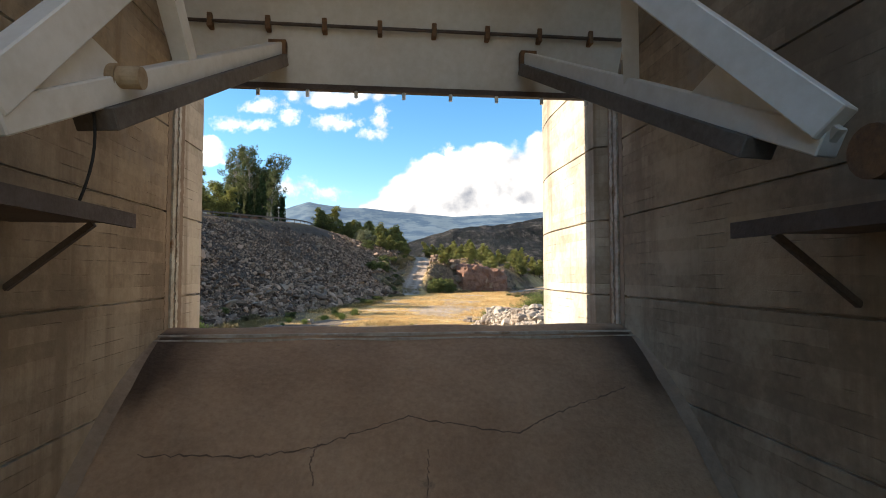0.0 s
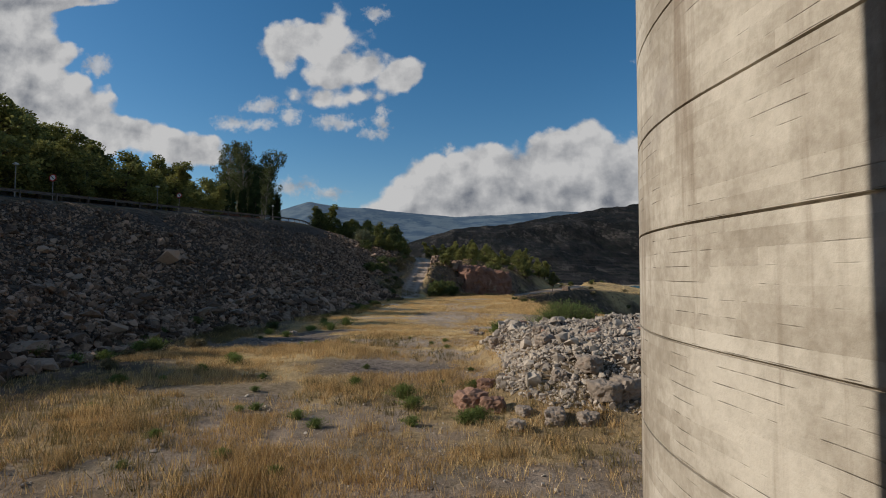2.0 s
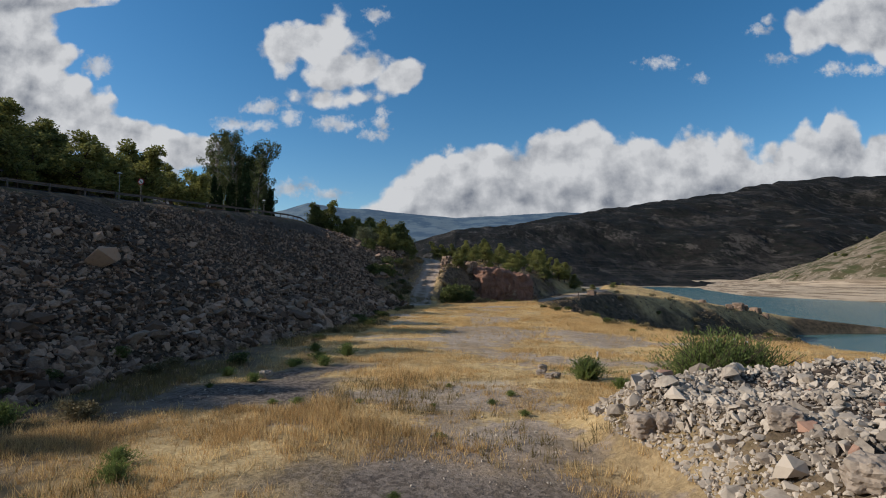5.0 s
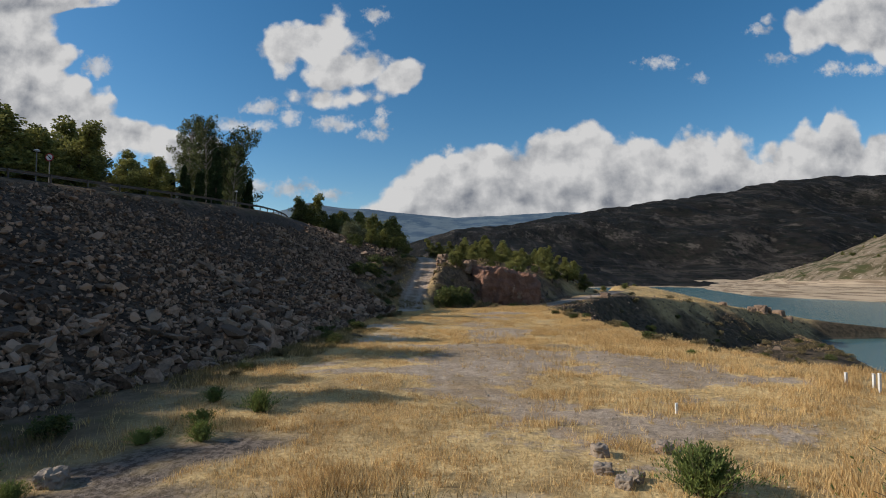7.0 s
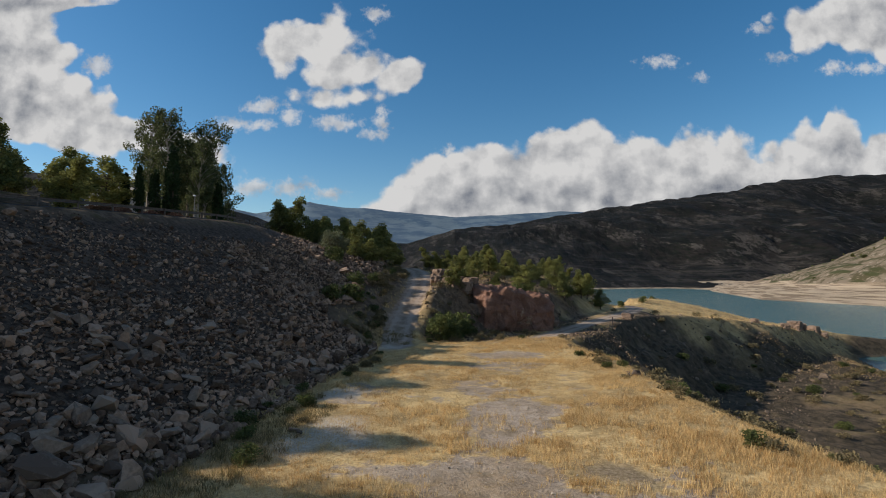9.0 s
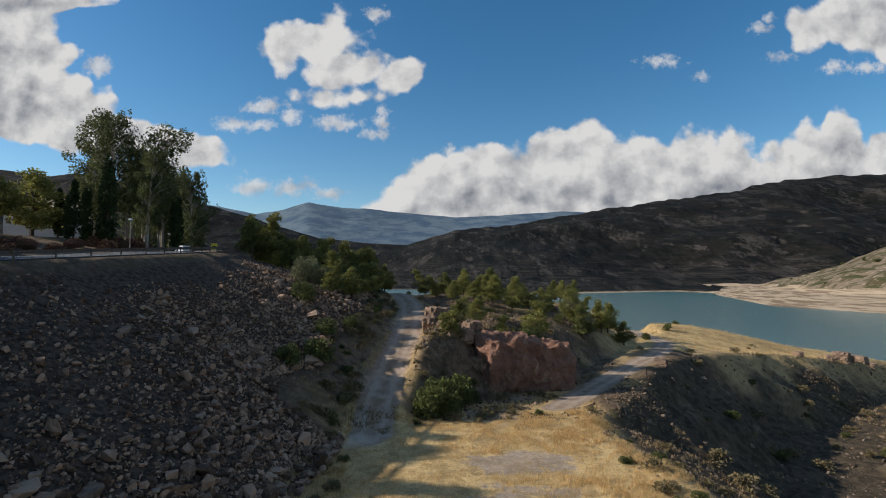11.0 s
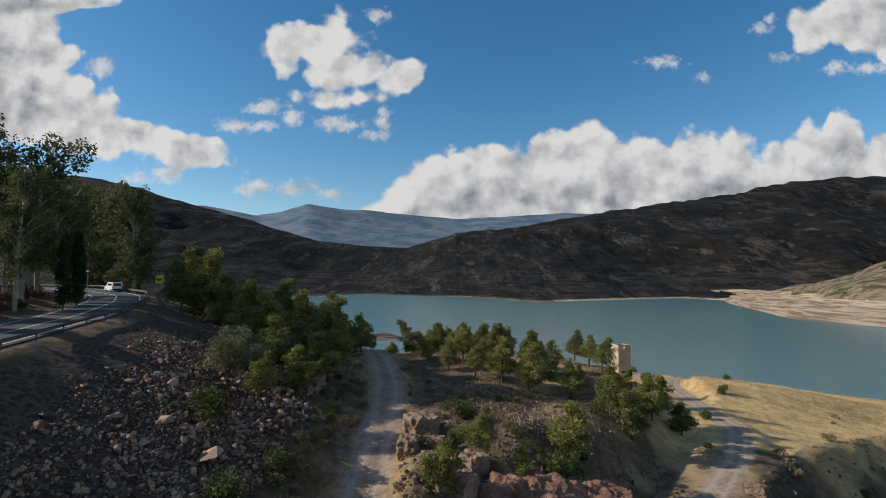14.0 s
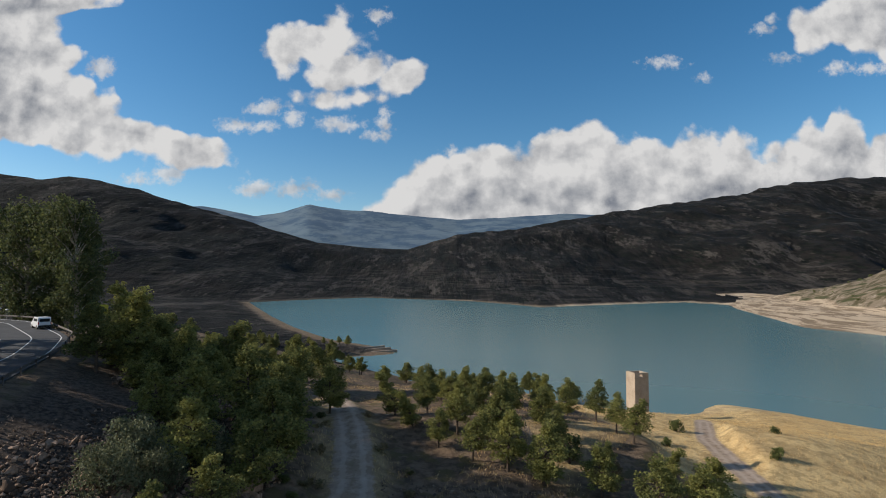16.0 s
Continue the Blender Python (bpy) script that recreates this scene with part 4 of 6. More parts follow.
def make_sill():
    """The rounded crest, with stained gutters along the walls, fillets and cracks."""
    ys = [0.02, -0.02, -0.10, -0.15] + [-0.15 - 0.08 * k for k in range(1, 102)]
    xs = np.linspace(-HALF - 0.05, HALF + 0.05, 41)
    bm = bmesh.new()
    rows = [[bm.verts.new((x, y, sill_z(y) - (0.03 if k == 0 else 0) + 0.012 * math.sin(3 * x + y * 2))) for x in xs] for k, y in enumerate(ys)]
    rows.insert(0, [bm.verts.new((x, 0.02, -9)) for x in xs])
    for p, q in zip(rows, rows[1:]):
        for a in range(len(xs) - 1):
            bm.faces.new((p[a], p[a + 1], q[a + 1], q[a]))
    ob = part("floor", bm, M["floor"])
    ob.matrix_world = DAM
    me = ob.data
    co = np.empty(len(me.vertices) * 3)
    me.vertices.foreach_get("co", co)
    x, y, z = co.reshape(-1, 3).T
    wet = step(2.8, 3.1, np.abs(x) + 0.15 * rough(x, y, 0.6, 50)) * step(-2.4, -1.2, y) * step(-0.2, -0.5, y) + 0.45 * step(2.3, 2.8, np.abs(x)) * step(-1.9, -1.2, y) * step(-0.2, -0.5, y)
    me.attributes.new("wet", "FLOAT", "POINT").data.foreach_set("value", np.clip(wet, 0, 1).astype(np.float32))
    tagged(ob, "curved brown concrete spillway crest, cracked and stained", "floor", kind="structure")
    for s in (-1, 1):
        bm = bmesh.new()
        rows = []
        for y in ys[3:]:
            z = sill_z(y)
            grow = max(0.02, min(1.0, (-y - 0.2) / 1.3))
            rows.append([bm.verts.new(v) for v in ((s * (HALF + 0.02), y, z + 0.11 * grow), (s * (HALF - 0.045 * grow), y, z + 0.055 * grow), (s * (HALF - 0.12 * grow - 0.02), y, z + 0.015), (s * (HALF + 0.02), y, z - 0.1))])
        for p, q in zip(rows, rows[1:]):
            for a in range(3):
                bm.faces.new((p[a], p[a + 1], q[a + 1], q[a]))
        part("fillet", bm, M["concrete_dark"], ob)
    pick = random.Random(8)
    for name, course, wide in (("crack", [(-2.8, -2.25), (-1.7, -2.3), (-0.95, -2.2), (0.0, -1.95), (1.2, -2.15), (1.9, -1.9), (2.8, -1.6)], 0.011), ("crack", [(-1.0, -2.2), (-1.05, -2.35), (-0.98, -2.55)], 0.010), ("crack", [(0.2, -2.3), (0.15, -2.75)], 0.009)):
        bm = bmesh.new()
        rows = []
        for (ax, ay), (bx, by) in zip(course, course[1:]):
            for k in range(16):
                t = k / 16
                x, y = ax + (bx - ax) * t + pick.uniform(-0.012, 0.012), ay + (by - ay) * t + pick.uniform(-0.016, 0.016)
                w = wide * pick.uniform(0.25, 0.9)
                rows.append([bm.verts.new((x + (w if abs(by - ay) > abs(bx - ax) else 0) * e, y + (0 if abs(by - ay) > abs(bx - ax) else w) * e, sill_z(y + (0 if abs(by - ay) > abs(bx - ax) else w) * e) + 0.012 * math.sin(3 * x + y * 2) + 0.012)) for e in (-1, 1)])
        for p, q in zip(rows, rows[1:]):
            bm.faces.new((p[0], p[1], q[1], q[0]))
        part(name, bm, M["crack"], ob)


make_sill()
for y0, y1, z in ((-0.60, -0.56, 0.008), (-0.47, -0.41, 0.012)):
    ob = part("seal_plate", box(bmesh.new(), -HALF, HALF, y0, y1, sill_z(y0) - 0.02, sill_z(y1) + 0.004 + z), M["guide"])
    ob.matrix_world = DAM
    tagged(ob, "worn grey steel seal strip set in the concrete sill", "steel strip", "sill strips")


def make_gate():
    gate = empty("radial_gate", DAM)
    tagged(gate, "raised white-painted steel radial gate with rusty bolts", "gate")
    pivot = Vector((0, -4.9, 5.2))
    radius = 5.25
    a0 = math.asin((7.2 - pivot.z) / radius)
    skin = bmesh.new()
    rows = []
    for k in range(13):
        a = a0 + k * radians(4.2)
        rows.append([[skin.verts.new((x, pivot.y + r * math.cos(a), pivot.z + r * math.sin(a))) for r in (radius, radius - 0.025)] for x in (-HALF + 0.03, HALF - 0.03)])
    for p, q in zip(rows, rows[1:]):
        for s in (0, 1):
            skin.faces.new((p[0][s], p[1][s], q[1][s], q[0][s]))
        for e in (0, 1):
            skin.faces.new((p[e][0], p[e][1], q[e][1], q[e][0]))
    for p in (rows[0], rows[-1]):
        skin.faces.new((p[0][0], p[1][0], p[1][1], p[0][1]))
    part("skin_plate", skin, M["white_steel"], gate)
    at = lambda z, r=radius: pivot.y + math.sqrt(max(r * r - (z - pivot.z) ** 2, 0))
    low = at(7.2)
    part("bottom_edge", box(bmesh.new(), -HALF + 0.02, HALF - 0.02, low - 0.09, low + 0.02, 7.16, 7.24), M["dark_steel"], gate, "dark rusty lower edge")
    for k in range(9):
        x = -2.9 + k * 0.72
        b = bmesh.new()
        rod(b, (x, low - 0.05, 7.06), (x, low - 0.05, 7.18), 0.028)
        part("bolt", b, M["white_steel"], gate)
    y = at(7.95) - 0.10
    bar = bmesh.new()
    rod(bar, (-HALF + 0.1, y, 7.95), (HALF - 0.1, y, 7.95), 0.026)
    part("clamp_bar", bar, M["dark_steel"], gate, "dark rusty bar along the plate")
    for k in range(8):
        x = -2.75 + k * 0.79
        b = box(bmesh.new(), x - 0.035, x + 0.035, y - 0.03, y + 0.12, 7.86, 8.06, bevel=0.01)
        part("bracket", b, M["rust"], gate, "rusty bracket")
    for z in (8.55, 9.6):
        part("girder", box(bmesh.new(), -HALF + 0.1, HALF - 0.1, at(z) - 0.45, at(z) - 0.02, z - 0.012, z + 0.012), M["white_steel"], gate)
    for s in (-1, 1):
        hub = Vector((2.8 if s > 0 else -2.6, -5.1, 5.14))
        foot, head = Vector((s * 1.86, at(7.75) - 0.10, 7.62)), Vector((1.2 if s > 0 else -1.9, at(9.3) - 0.1, 9.3))
        mid = hub.lerp(foot, 0.5)
        for name, to in (("lower_arm", foot), ("upper_arm", head)):
            b = bmesh.new()
            start = hub + (to - hub) * 0.06
            beam(b, start, to, 0.20, 0.21 if name == "lower_arm" else 0.27, 0.012)
            web = part(name, b, M["white_steel"], gate)
            if name == "lower_arm":
                # bar below the white arm, its dark colour painting in the shaded underside
                under = Vector((0, 0.03, -0.19))
                part("lower_flange", beam(bmesh.new(), start.lerp(to, 0.12 if s > 0 else 0.19) + under, to + under * 0.75, 0.34, 0.17, 0.01), M["shaded_flange"], web, "dark rusty lower flange with underside shade in its colour")
        top = hub.lerp(head, 0.5)
        gusset = bmesh.new()
        corners = [hub.lerp(foot, 0.06), hub.lerp(foot, 0.34), hub.lerp(head, 0.24), hub.lerp(head, 0.05)]
        sides_ = [[gusset.verts.new(c + Vector((s * e, 0, 0))) for c in corners] for e in (-0.03, 0.03)]
        gusset.faces.new(sides_[0]), gusset.faces.new(sides_[1][::-1])
        for k in range(4):
            gusset.faces.new((sides_[0][k], sides_[0][(k + 1) % 4], sides_[1][(k + 1) % 4], sides_[1][k]))
        part("gusset", gusset, M["white_steel"], gate)
        b = bmesh.new()
        beam(b, mid + Vector((0, 0, 0.1)), top, 0.16, 0.20)
        part("strut", b, M["white_steel"], gate)
        b = bmesh.new()
        rod(b, hub + Vector((s * 0.16, -0.1, 0)), hub - Vector((s * 0.16, 0.1, 0)), 0.17, sides=18)
        part("trunnion", b, M["rust"], gate, "flaking rusty trunnion hub")
        b = bmesh.new()
        box(b, s * 1.84 - 0.12, s * 1.84 + 0.12, at(7.75) - 0.16, at(7.75) - 0.01, 7.45, 7.75)
        part("arm_plate", b, M["rust"], gate, "rusty arm end plate")
        if s < 0:
            at_pin = hub.lerp(foot, 0.27) + Vector((0, 0, 0.10))
            b = bmesh.new()
            rod(b, at_pin, at_pin + Vector((0.26, 0, 0)), 0.085, sides=18)
            rod(b, at_pin - Vector((0.02, 0, 0)), at_pin + Vector((0.09, 0, 0)), 0.105, sides=18)
            part("pin", b, M["pin"], gate, "beige steel pin end")


make_gate()


def make_catwalk(s):
    walkway = empty("catwalk", DAM)
    tagged(walkway, "dark steel catwalk shelf on diagonal wall brackets", "catwalk", "catwalks")
    z, y, wide = (4.74, -4.3, 0.98) if s > 0 else (4.86, -3.35, 0.95)
    part("deck", box(bmesh.new(), s * (HALF - wide), s * HALF, y - 3.2, y, z - 0.03, z + 0.03), M["dark_steel"], walkway)
    part("edge_angle", box(bmesh.new(), s * (HALF - wide - 0.02), s * (HALF - wide + 0.02), y - 3.2, y + 0.02, z - 0.07, z + 0.05), M["dark_steel"], walkway)
    for k in range(2):
        b = bmesh.new()
        beam(b, (s * (HALF - wide * 0.7), y - 0.05 - 1.5 * k, z - 0.04), (s * HALF, y - 0.05 - 1.5 * k, z - 0.58), 0.05, 0.05)
        part("brace", b, M["dark_steel"], walkway)


make_catwalk(1), make_catwalk(-1)


def make_cable():
    bm = bmesh.new()
    sag = [Vector((-2.42 + 0.07 * math.sin(k / 9 * 3.1) - 0.01 * k, -4.0, 5.70 - 0.84 * k / 9)) for k in range(10)]
    stem(bm, sag, 0.012, 0.012, 6)
    ob = part("cable", bm, M["black"])
    ob.matrix_world = DAM
    tagged(ob, "thin black cable hanging from the gate arm pin", "cable")


make_cable()

for s in (-1, 1):
    guide = empty("gate_guide", DAM)
    tagged(guide, "worn pale steel gate guide let into the wall", "gate guide", "gate guides")
    for y0, y1, d, mat, name, jag in ((-0.15, -0.05, 0.035, M["guide"], "rail", 0.012), (0.05, 0.14, 0.022, M["guide"], "rail", 0.022), (-0.29, 0.31, 0.006, M["concrete_dark"], "backing", 0.018)):
        worn = random.Random(int(100 * d) + s)
        bm = bmesh.new()
        levels = np.linspace(SILL - 0.10, 11, 150)
        rows = []
        for z in levels:
            a, b = y0 + worn.uniform(-jag, jag), y1 + worn.uniform(-jag, jag)
            rows.append([bm.verts.new((s * q, y, z)) for q, y in ((HALF + 0.03, a), (HALF - d, a), (HALF - d, b), (HALF + 0.03, b))])
        for p, q in zip(rows, rows[1:]):
            for e in range(4):
                bm.faces.new((p[e], p[(e + 1) % 4], q[(e + 1) % 4], q[e]))
        part(name, bm, mat, guide)

# deck out of view, added to keep the bay dark
bm = box(bmesh.new(), -HALF - 5, HALF + 5, -4.5, 1.0, 11.4, 12.2)
ob = part("ceiling", bm, M["concrete"])
ob.matrix_world = DAM
tagged(ob, "unseen concrete deck added over the spillway bay", "bridge deck", kind="structure")


# ---- road ----
def offset_line(side, lift=0.0, start=-60, end=206, gap=2.0):
    ys = np.arange(start, end, gap)
    xs = crest_x(ys)
    p = np.stack((xs, ys), -1)
    for _ in range(2):
        p[1:-1] = (p[:-2] + 2 * p[1:-1] + p[2:]) / 4
    t = np.gradient(p, axis=0)
    t /= np.linalg.norm(t, axis=1)[:, None]
    q = p + side * np.stack((-t[:, 1], t[:, 0]), -1)
    return [Vector((a, b, z + lift)) for (a, b), z in zip(q, road_z(ys))]


def strip(name, near, far, lift, mat, thick=0.1, start=-60, end=206, every=0):
    bm = bmesh.new()
    a, b = offset_line(near, lift, start, end), offset_line(far, lift, start, end)
    rows = [[bm.verts.new(v) for v in (p, q, q - Vector((0, 0, thick)), p - Vector((0, 0, thick)))] for p, q in zip(a, b)]
    for k, (p, q) in enumerate(zip(rows, rows[1:])):
        for e in range(4):
            bm.faces.new((p[e], p[(e + 1) % 4], q[(e + 1) % 4], q[e]))
    for p in (rows[0], rows[-1]):
        bm.faces.new(p)
    return part(name, bm, mat)


road = strip("road", 0.9, 9.0, 0.02, M["asphalt"], 0.5)
tagged(road, "curving two-lane asphalt road along the embankment crest", "road", kind="structure")
for k, side in enumerate((1.55, 4.85, 8.2)):
    tagged(strip("road_line", side, side + 0.14, 0.03, M["paint"], 0.02), "worn white painted line on the road", "road line", "road lines")


def make_rail():
    rail = empty("guard_rail")
    tagged(rail, "galvanised roadside guard rail on short posts", "guard rail")
    top = offset_line(0.45, 0.0, 14, 206, 1.0)
    beam_ = bmesh.new()
    shape = [(0.0, 0.42), (0.05, 0.47), (0.05, 0.52), (0.0, 0.56), (0.05, 0.61), (0.05, 0.66), (0.0, 0.71)]
    rows = []
    for k, p in enumerate(top):
        t = (top[min(k + 1, len(top) - 1)] - top[max(k - 1, 0)]).normalized()
        n = Vector((-t.y, t.x, 0))
        rows.append([beam_.verts.new(p + n * (a + 0.06) + Vector((0, 0, z))) for a, z in shape] + [beam_.verts.new(p + n * (a + 0.045) + Vector((0, 0, z))) for a, z in shape[::-1]])
    m = len(shape) * 2
    for p, q in zip(rows, rows[1:]):
        for e in range(m):
            beam_.faces.new((p[e], p[(e + 1) % m], q[(e + 1) % m], q[e]))
    part("beam", beam_, M["rail"], rail)
    post = box(bmesh.new(), -0.06, 0.06, -0.05, 0.05, -0.7, 0.70, bevel=0.01)
    first = part("post", post, M["rail"], rail)
    first.location = top[0]
    for p in top[4::4]:
        ob = new("post", first.data)
        ob.parent, ob.location = rail, p


make_rail()


def make_lamp(x, y, z):
    ob = empty("street_lamp", pose(x, y, z))
    part("pole", rod(bmesh.new(), (0, 0, -0.4), (0, 0, 4.2), 0.07, 0.045), M["galvanised"], ob)
    part("arm", rod(bmesh.new(), (0, 0, 4.2), (0.0, 0, 4.32), 0.05), M["galvanised"], ob)
    b = bmesh.new()
    rod(b, (0, 0, 4.3), (0, 0, 4.46), 0.34, 0.12, 16)
    part("shade", b, M["paint"], ob, "pale round lamp shade")
    part("lens", rod(bmesh.new(), (0, 0, 4.22), (0, 0, 4.3), 0.15, 0.28, 16), M["white_van"], ob)
    return tagged(ob, "slim grey street lamp with a round pale shade", "street lamp", "street lamps")


for x, y in ((-46.2, 62), (-44.0, 86), (-40.3, 129), (-60, 176), (-78, 199), (-49.5, 36)):
    make_lamp(x, y, float(land(np.array([x]), np.array([y]))[0][0]))


def make_round_sign(x, y):
    ob = empty("road_sign", pose(x, y, float(road_z(y)) - 0.1))
    part("pole", rod(bmesh.new(), (0, 0, -0.4), (0, 0, 2.5), 0.035), M["galvanised"], ob)
    part("disc", rod(bmesh.new(), (0, -0.05, 2.3), (0, -0.03, 2.3), 0.36, None, 20), M["red_paint"], ob, "red rimmed round plate")
    part("face", rod(bmesh.new(), (0, -0.06, 2.3), (0, -0.052, 2.3), 0.27, None, 20), M["paint"], ob, "white plate face")
    b = box(bmesh.new(), -0.26, 0.26, -0.066, -0.062, -0.035, 0.035)
    bmesh.ops.transform(b, matrix=pose(0, 0, 2.3, 0, 45, 0), verts=b.verts)
    part("bar", b, M["black"], ob)
    return tagged(ob, "round white road sign with a diagonal bar on its pole", "road sign", "road signs")


make_round_sign(-39.0, 57.8), make_round_sign(-36.6, 78)


def make_board(x, y):
    ob = empty("curve_board", pose(x, y, 19.0, 0, 0, 10))
    for s in (-0.45, 0.45):
        part("post", rod(bmesh.new(), (s, 0, -0.8), (s, 0, 2.6), 0.05), M["galvanised"], ob)
    part("panel", box(bmesh.new(), -0.75, 0.75, -0.06, -0.02, 0.9, 2.6, bevel=0.01), M["yellow"], ob)
    part("chevron", box(bmesh.new(), -0.5, 0.5, -0.075, -0.065, 1.5, 1.9), M["black"], ob, "dark bar on the panel")
    tagged(ob, "yellow curve warning board on two posts beside the bend", "road sign")


make_board(-60.0, 198.5)


def make_van():
    van = empty("van", pose(-62.5, 187.0, float(road_z(187)) + 0.03, 0, 0, 50))
    b = bmesh.new()
    side = [(-2.1, 0.32), (-2.12, 0.95), (-2.0, 1.78), (-1.85, 1.84), (0.55, 1.82), (1.15, 1.12), (2.0, 0.98), (2.12, 0.62), (2.08, 0.32)]
    for s in (-0.88, 0.88):
        for y, z in side:
            b.verts.new((s * (0.94 if z > 1.3 else 1.0), y, z))
    b.verts.ensure_lookup_table()
    n = len(side)
    b.faces.new(b.verts[:n]), b.faces.new(b.verts[n:])
    for k in range(n):
        b.faces.new((b.verts[k], b.verts[(k + 1) % n], b.verts[n + (k + 1) % n], b.verts[n + k]))
    bmesh.ops.bevel(b, geom=b.edges[:], offset=0.05, segments=2, affect="EDGES")
    part("body", b, M["white_van"], van)
    part("rear_window", box(bmesh.new(), -0.66, 0.66, -2.09, -2.05, 1.12, 1.62, bevel=0.01), M["glass"], van, "dark rear window")
    for s in (-1, 1):
        part("side_window", box(bmesh.new(), s * 0.845, s * 0.872, -1.6, 0.4, 1.2, 1.62), M["glass"], van, "dark side window")
        part("tail_light", box(bmesh.new(), s * 0.74, s * 0.86, -2.15, -2.09, 0.75, 1.15), M["red_paint"], van, "red tail light")
        for y in (-1.35, 1.35):
            wheel = part("wheel", rod(bmesh.new(), (s * 0.68, y, 0.31), (s * 0.90, y, 0.31), 0.31, None, 18), M["black"], van, "black tyre")
            part("rim", rod(bmesh.new(), (s * 0.89, y, 0.31), (s * 0.91, y, 0.31), 0.19, None, 14), M["galvanised"], wheel, "grey rim")
    part("bumper", box(bmesh.new(), -0.86, 0.86, -2.2, -2.06, 0.36, 0.62, bevel=0.03), M["black"], van, "dark rear bumper")
    part("number_plate", box(bmesh.new(), -0.26, 0.26, -2.215, -2.2, 0.64, 0.75), M["paint"], van, "plain white plate")
    tagged(van, "small white van with dark rear windows on the road", "van")


make_van()


# ---- buildings ----
def make_tower():
    tower = empty("stone_tower", pose(54.1, 249.3, -9.6, 0, 0, 14))
    w, t, top = 2.1, 0.35, 10.4
    for name, x0, x1, y0, y1, z0, z1 in (("wall", -w, -0.9, -w, -w + t, 0, top), ("wall", 0.3, w, -w, -w + t, 0, top), ("wall", -0.9, 0.3, -w, -w + t, 2.6, top - 1.3), ("wall", -0.9, 0.3, -w, -w + t, top - 0.45, top),
                                         ("wall", -w, w, w - t, w, 0, top - 0.2), ("wall", -w, -w + t, -w + t, w - t, 0, top), ("wall", w - t, w, -w + t, w - t, 0, top - 0.1)):
        part(name, box(bmesh.new(), x0, x1, y0, y1, z0 - (1.5 if z0 == 0 else 0), z1, bevel=0.04), M["tower"], tower)
    part("slab", box(bmesh.new(), -w + t, w - t, -w + t, w - t, top - 1.6, top - 1.4), M["tower"], tower)
    tagged(tower, "square old masonry tower with a dark doorway near the shore", "tower")


make_tower()


def make_house():
    x, y = -76.5, 166.0
    z = ground_z(x, y)
    house = empty("house", pose(x, y, z, 0, 0, 12))
    wall_mat, roof_mat = M["house_wall"], M["roof"]
    part("wall", box(bmesh.new(), -7, 7, -5, 5, -1, 6.2), wall_mat, house)
    roof = bmesh.new()
    low = [roof.verts.new(v) for v in ((-7.7, -5.7, 6.2), (7.7, -5.7, 6.2), (7.7, 5.7, 6.2), (-7.7, 5.7, 6.2))]
    high = [roof.verts.new(v) for v in ((-3, 0, 8.6), (3, 0, 8.6))]
    roof.faces.new(low[::-1])
    roof.faces.new((low[0], low[1], high[1], high[0])), roof.faces.new((low[2], low[3], high[0], high[1]))
    roof.faces.new((low[1], low[2], high[1])), roof.faces.new((low[3], low[0], high[0]))
    part("roof", roof, roof_mat, house, "pale tiled hip roof")
    part("cornice", box(bmesh.new(), -7.4, 7.4, -5.4, 5.4, 5.95, 6.19), wall_mat, house)
    for k in (-4.5, 0.0, 4.5):
        frame_ = part("window", box(bmesh.new(), k - 0.95, k + 0.95, -5.06, -5.0, 2.9, 5.0), wall_mat, house)
        part("pane", box(bmesh.new(), k - 0.8, k + 0.8, -5.09, -5.05, 3.0, 4.9), M["glass"], frame_, "dark glass pane")
    for k in (-2.5, 2.0):
        frame_ = part("window", box(bmesh.new(), 7.0, 7.06, k - 0.9, k + 0.9, 2.9, 5.0), wall_mat, house)
        part("pane", box(bmesh.new(), 7.05, 7.09, k - 0.75, k + 0.75, 3.0, 4.9), M["glass"], frame_, "dark glass pane")
    tagged(house, "pale rendered house with a hip roof behind the trees", "house")


M["broom"] = material("broom_leaves", (0.235, 0.285, 0.08), (0.095, 0.125, 0.04), 0.85, 0.8, 6.0, 0.2, per_object=0.4, island=0.9, leaf=0.35)
M["weeds"] = material("weeds", (0.27, 0.205, 0.088), (0.13, 0.100, 0.044), 0.9, 0.4, 5.0, 0.1, island=0.9, leaf=0.3)
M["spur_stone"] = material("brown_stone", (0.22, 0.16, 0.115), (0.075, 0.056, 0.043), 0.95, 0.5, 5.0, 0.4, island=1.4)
M["house_wall"] = material("house_render", (0.62, 0.58, 0.52), (0.5, 0.46, 0.41), 0.9, 0.5, 6.0, 0.1)
M["roof"] = material("roof_tiles", (0.42, 0.36, 0.31), (0.30, 0.24, 0.2), 0.9, 0.8, 9.0, 0.3)
make_house()


# ---- plants ----
rng = np.random.default_rng(7)


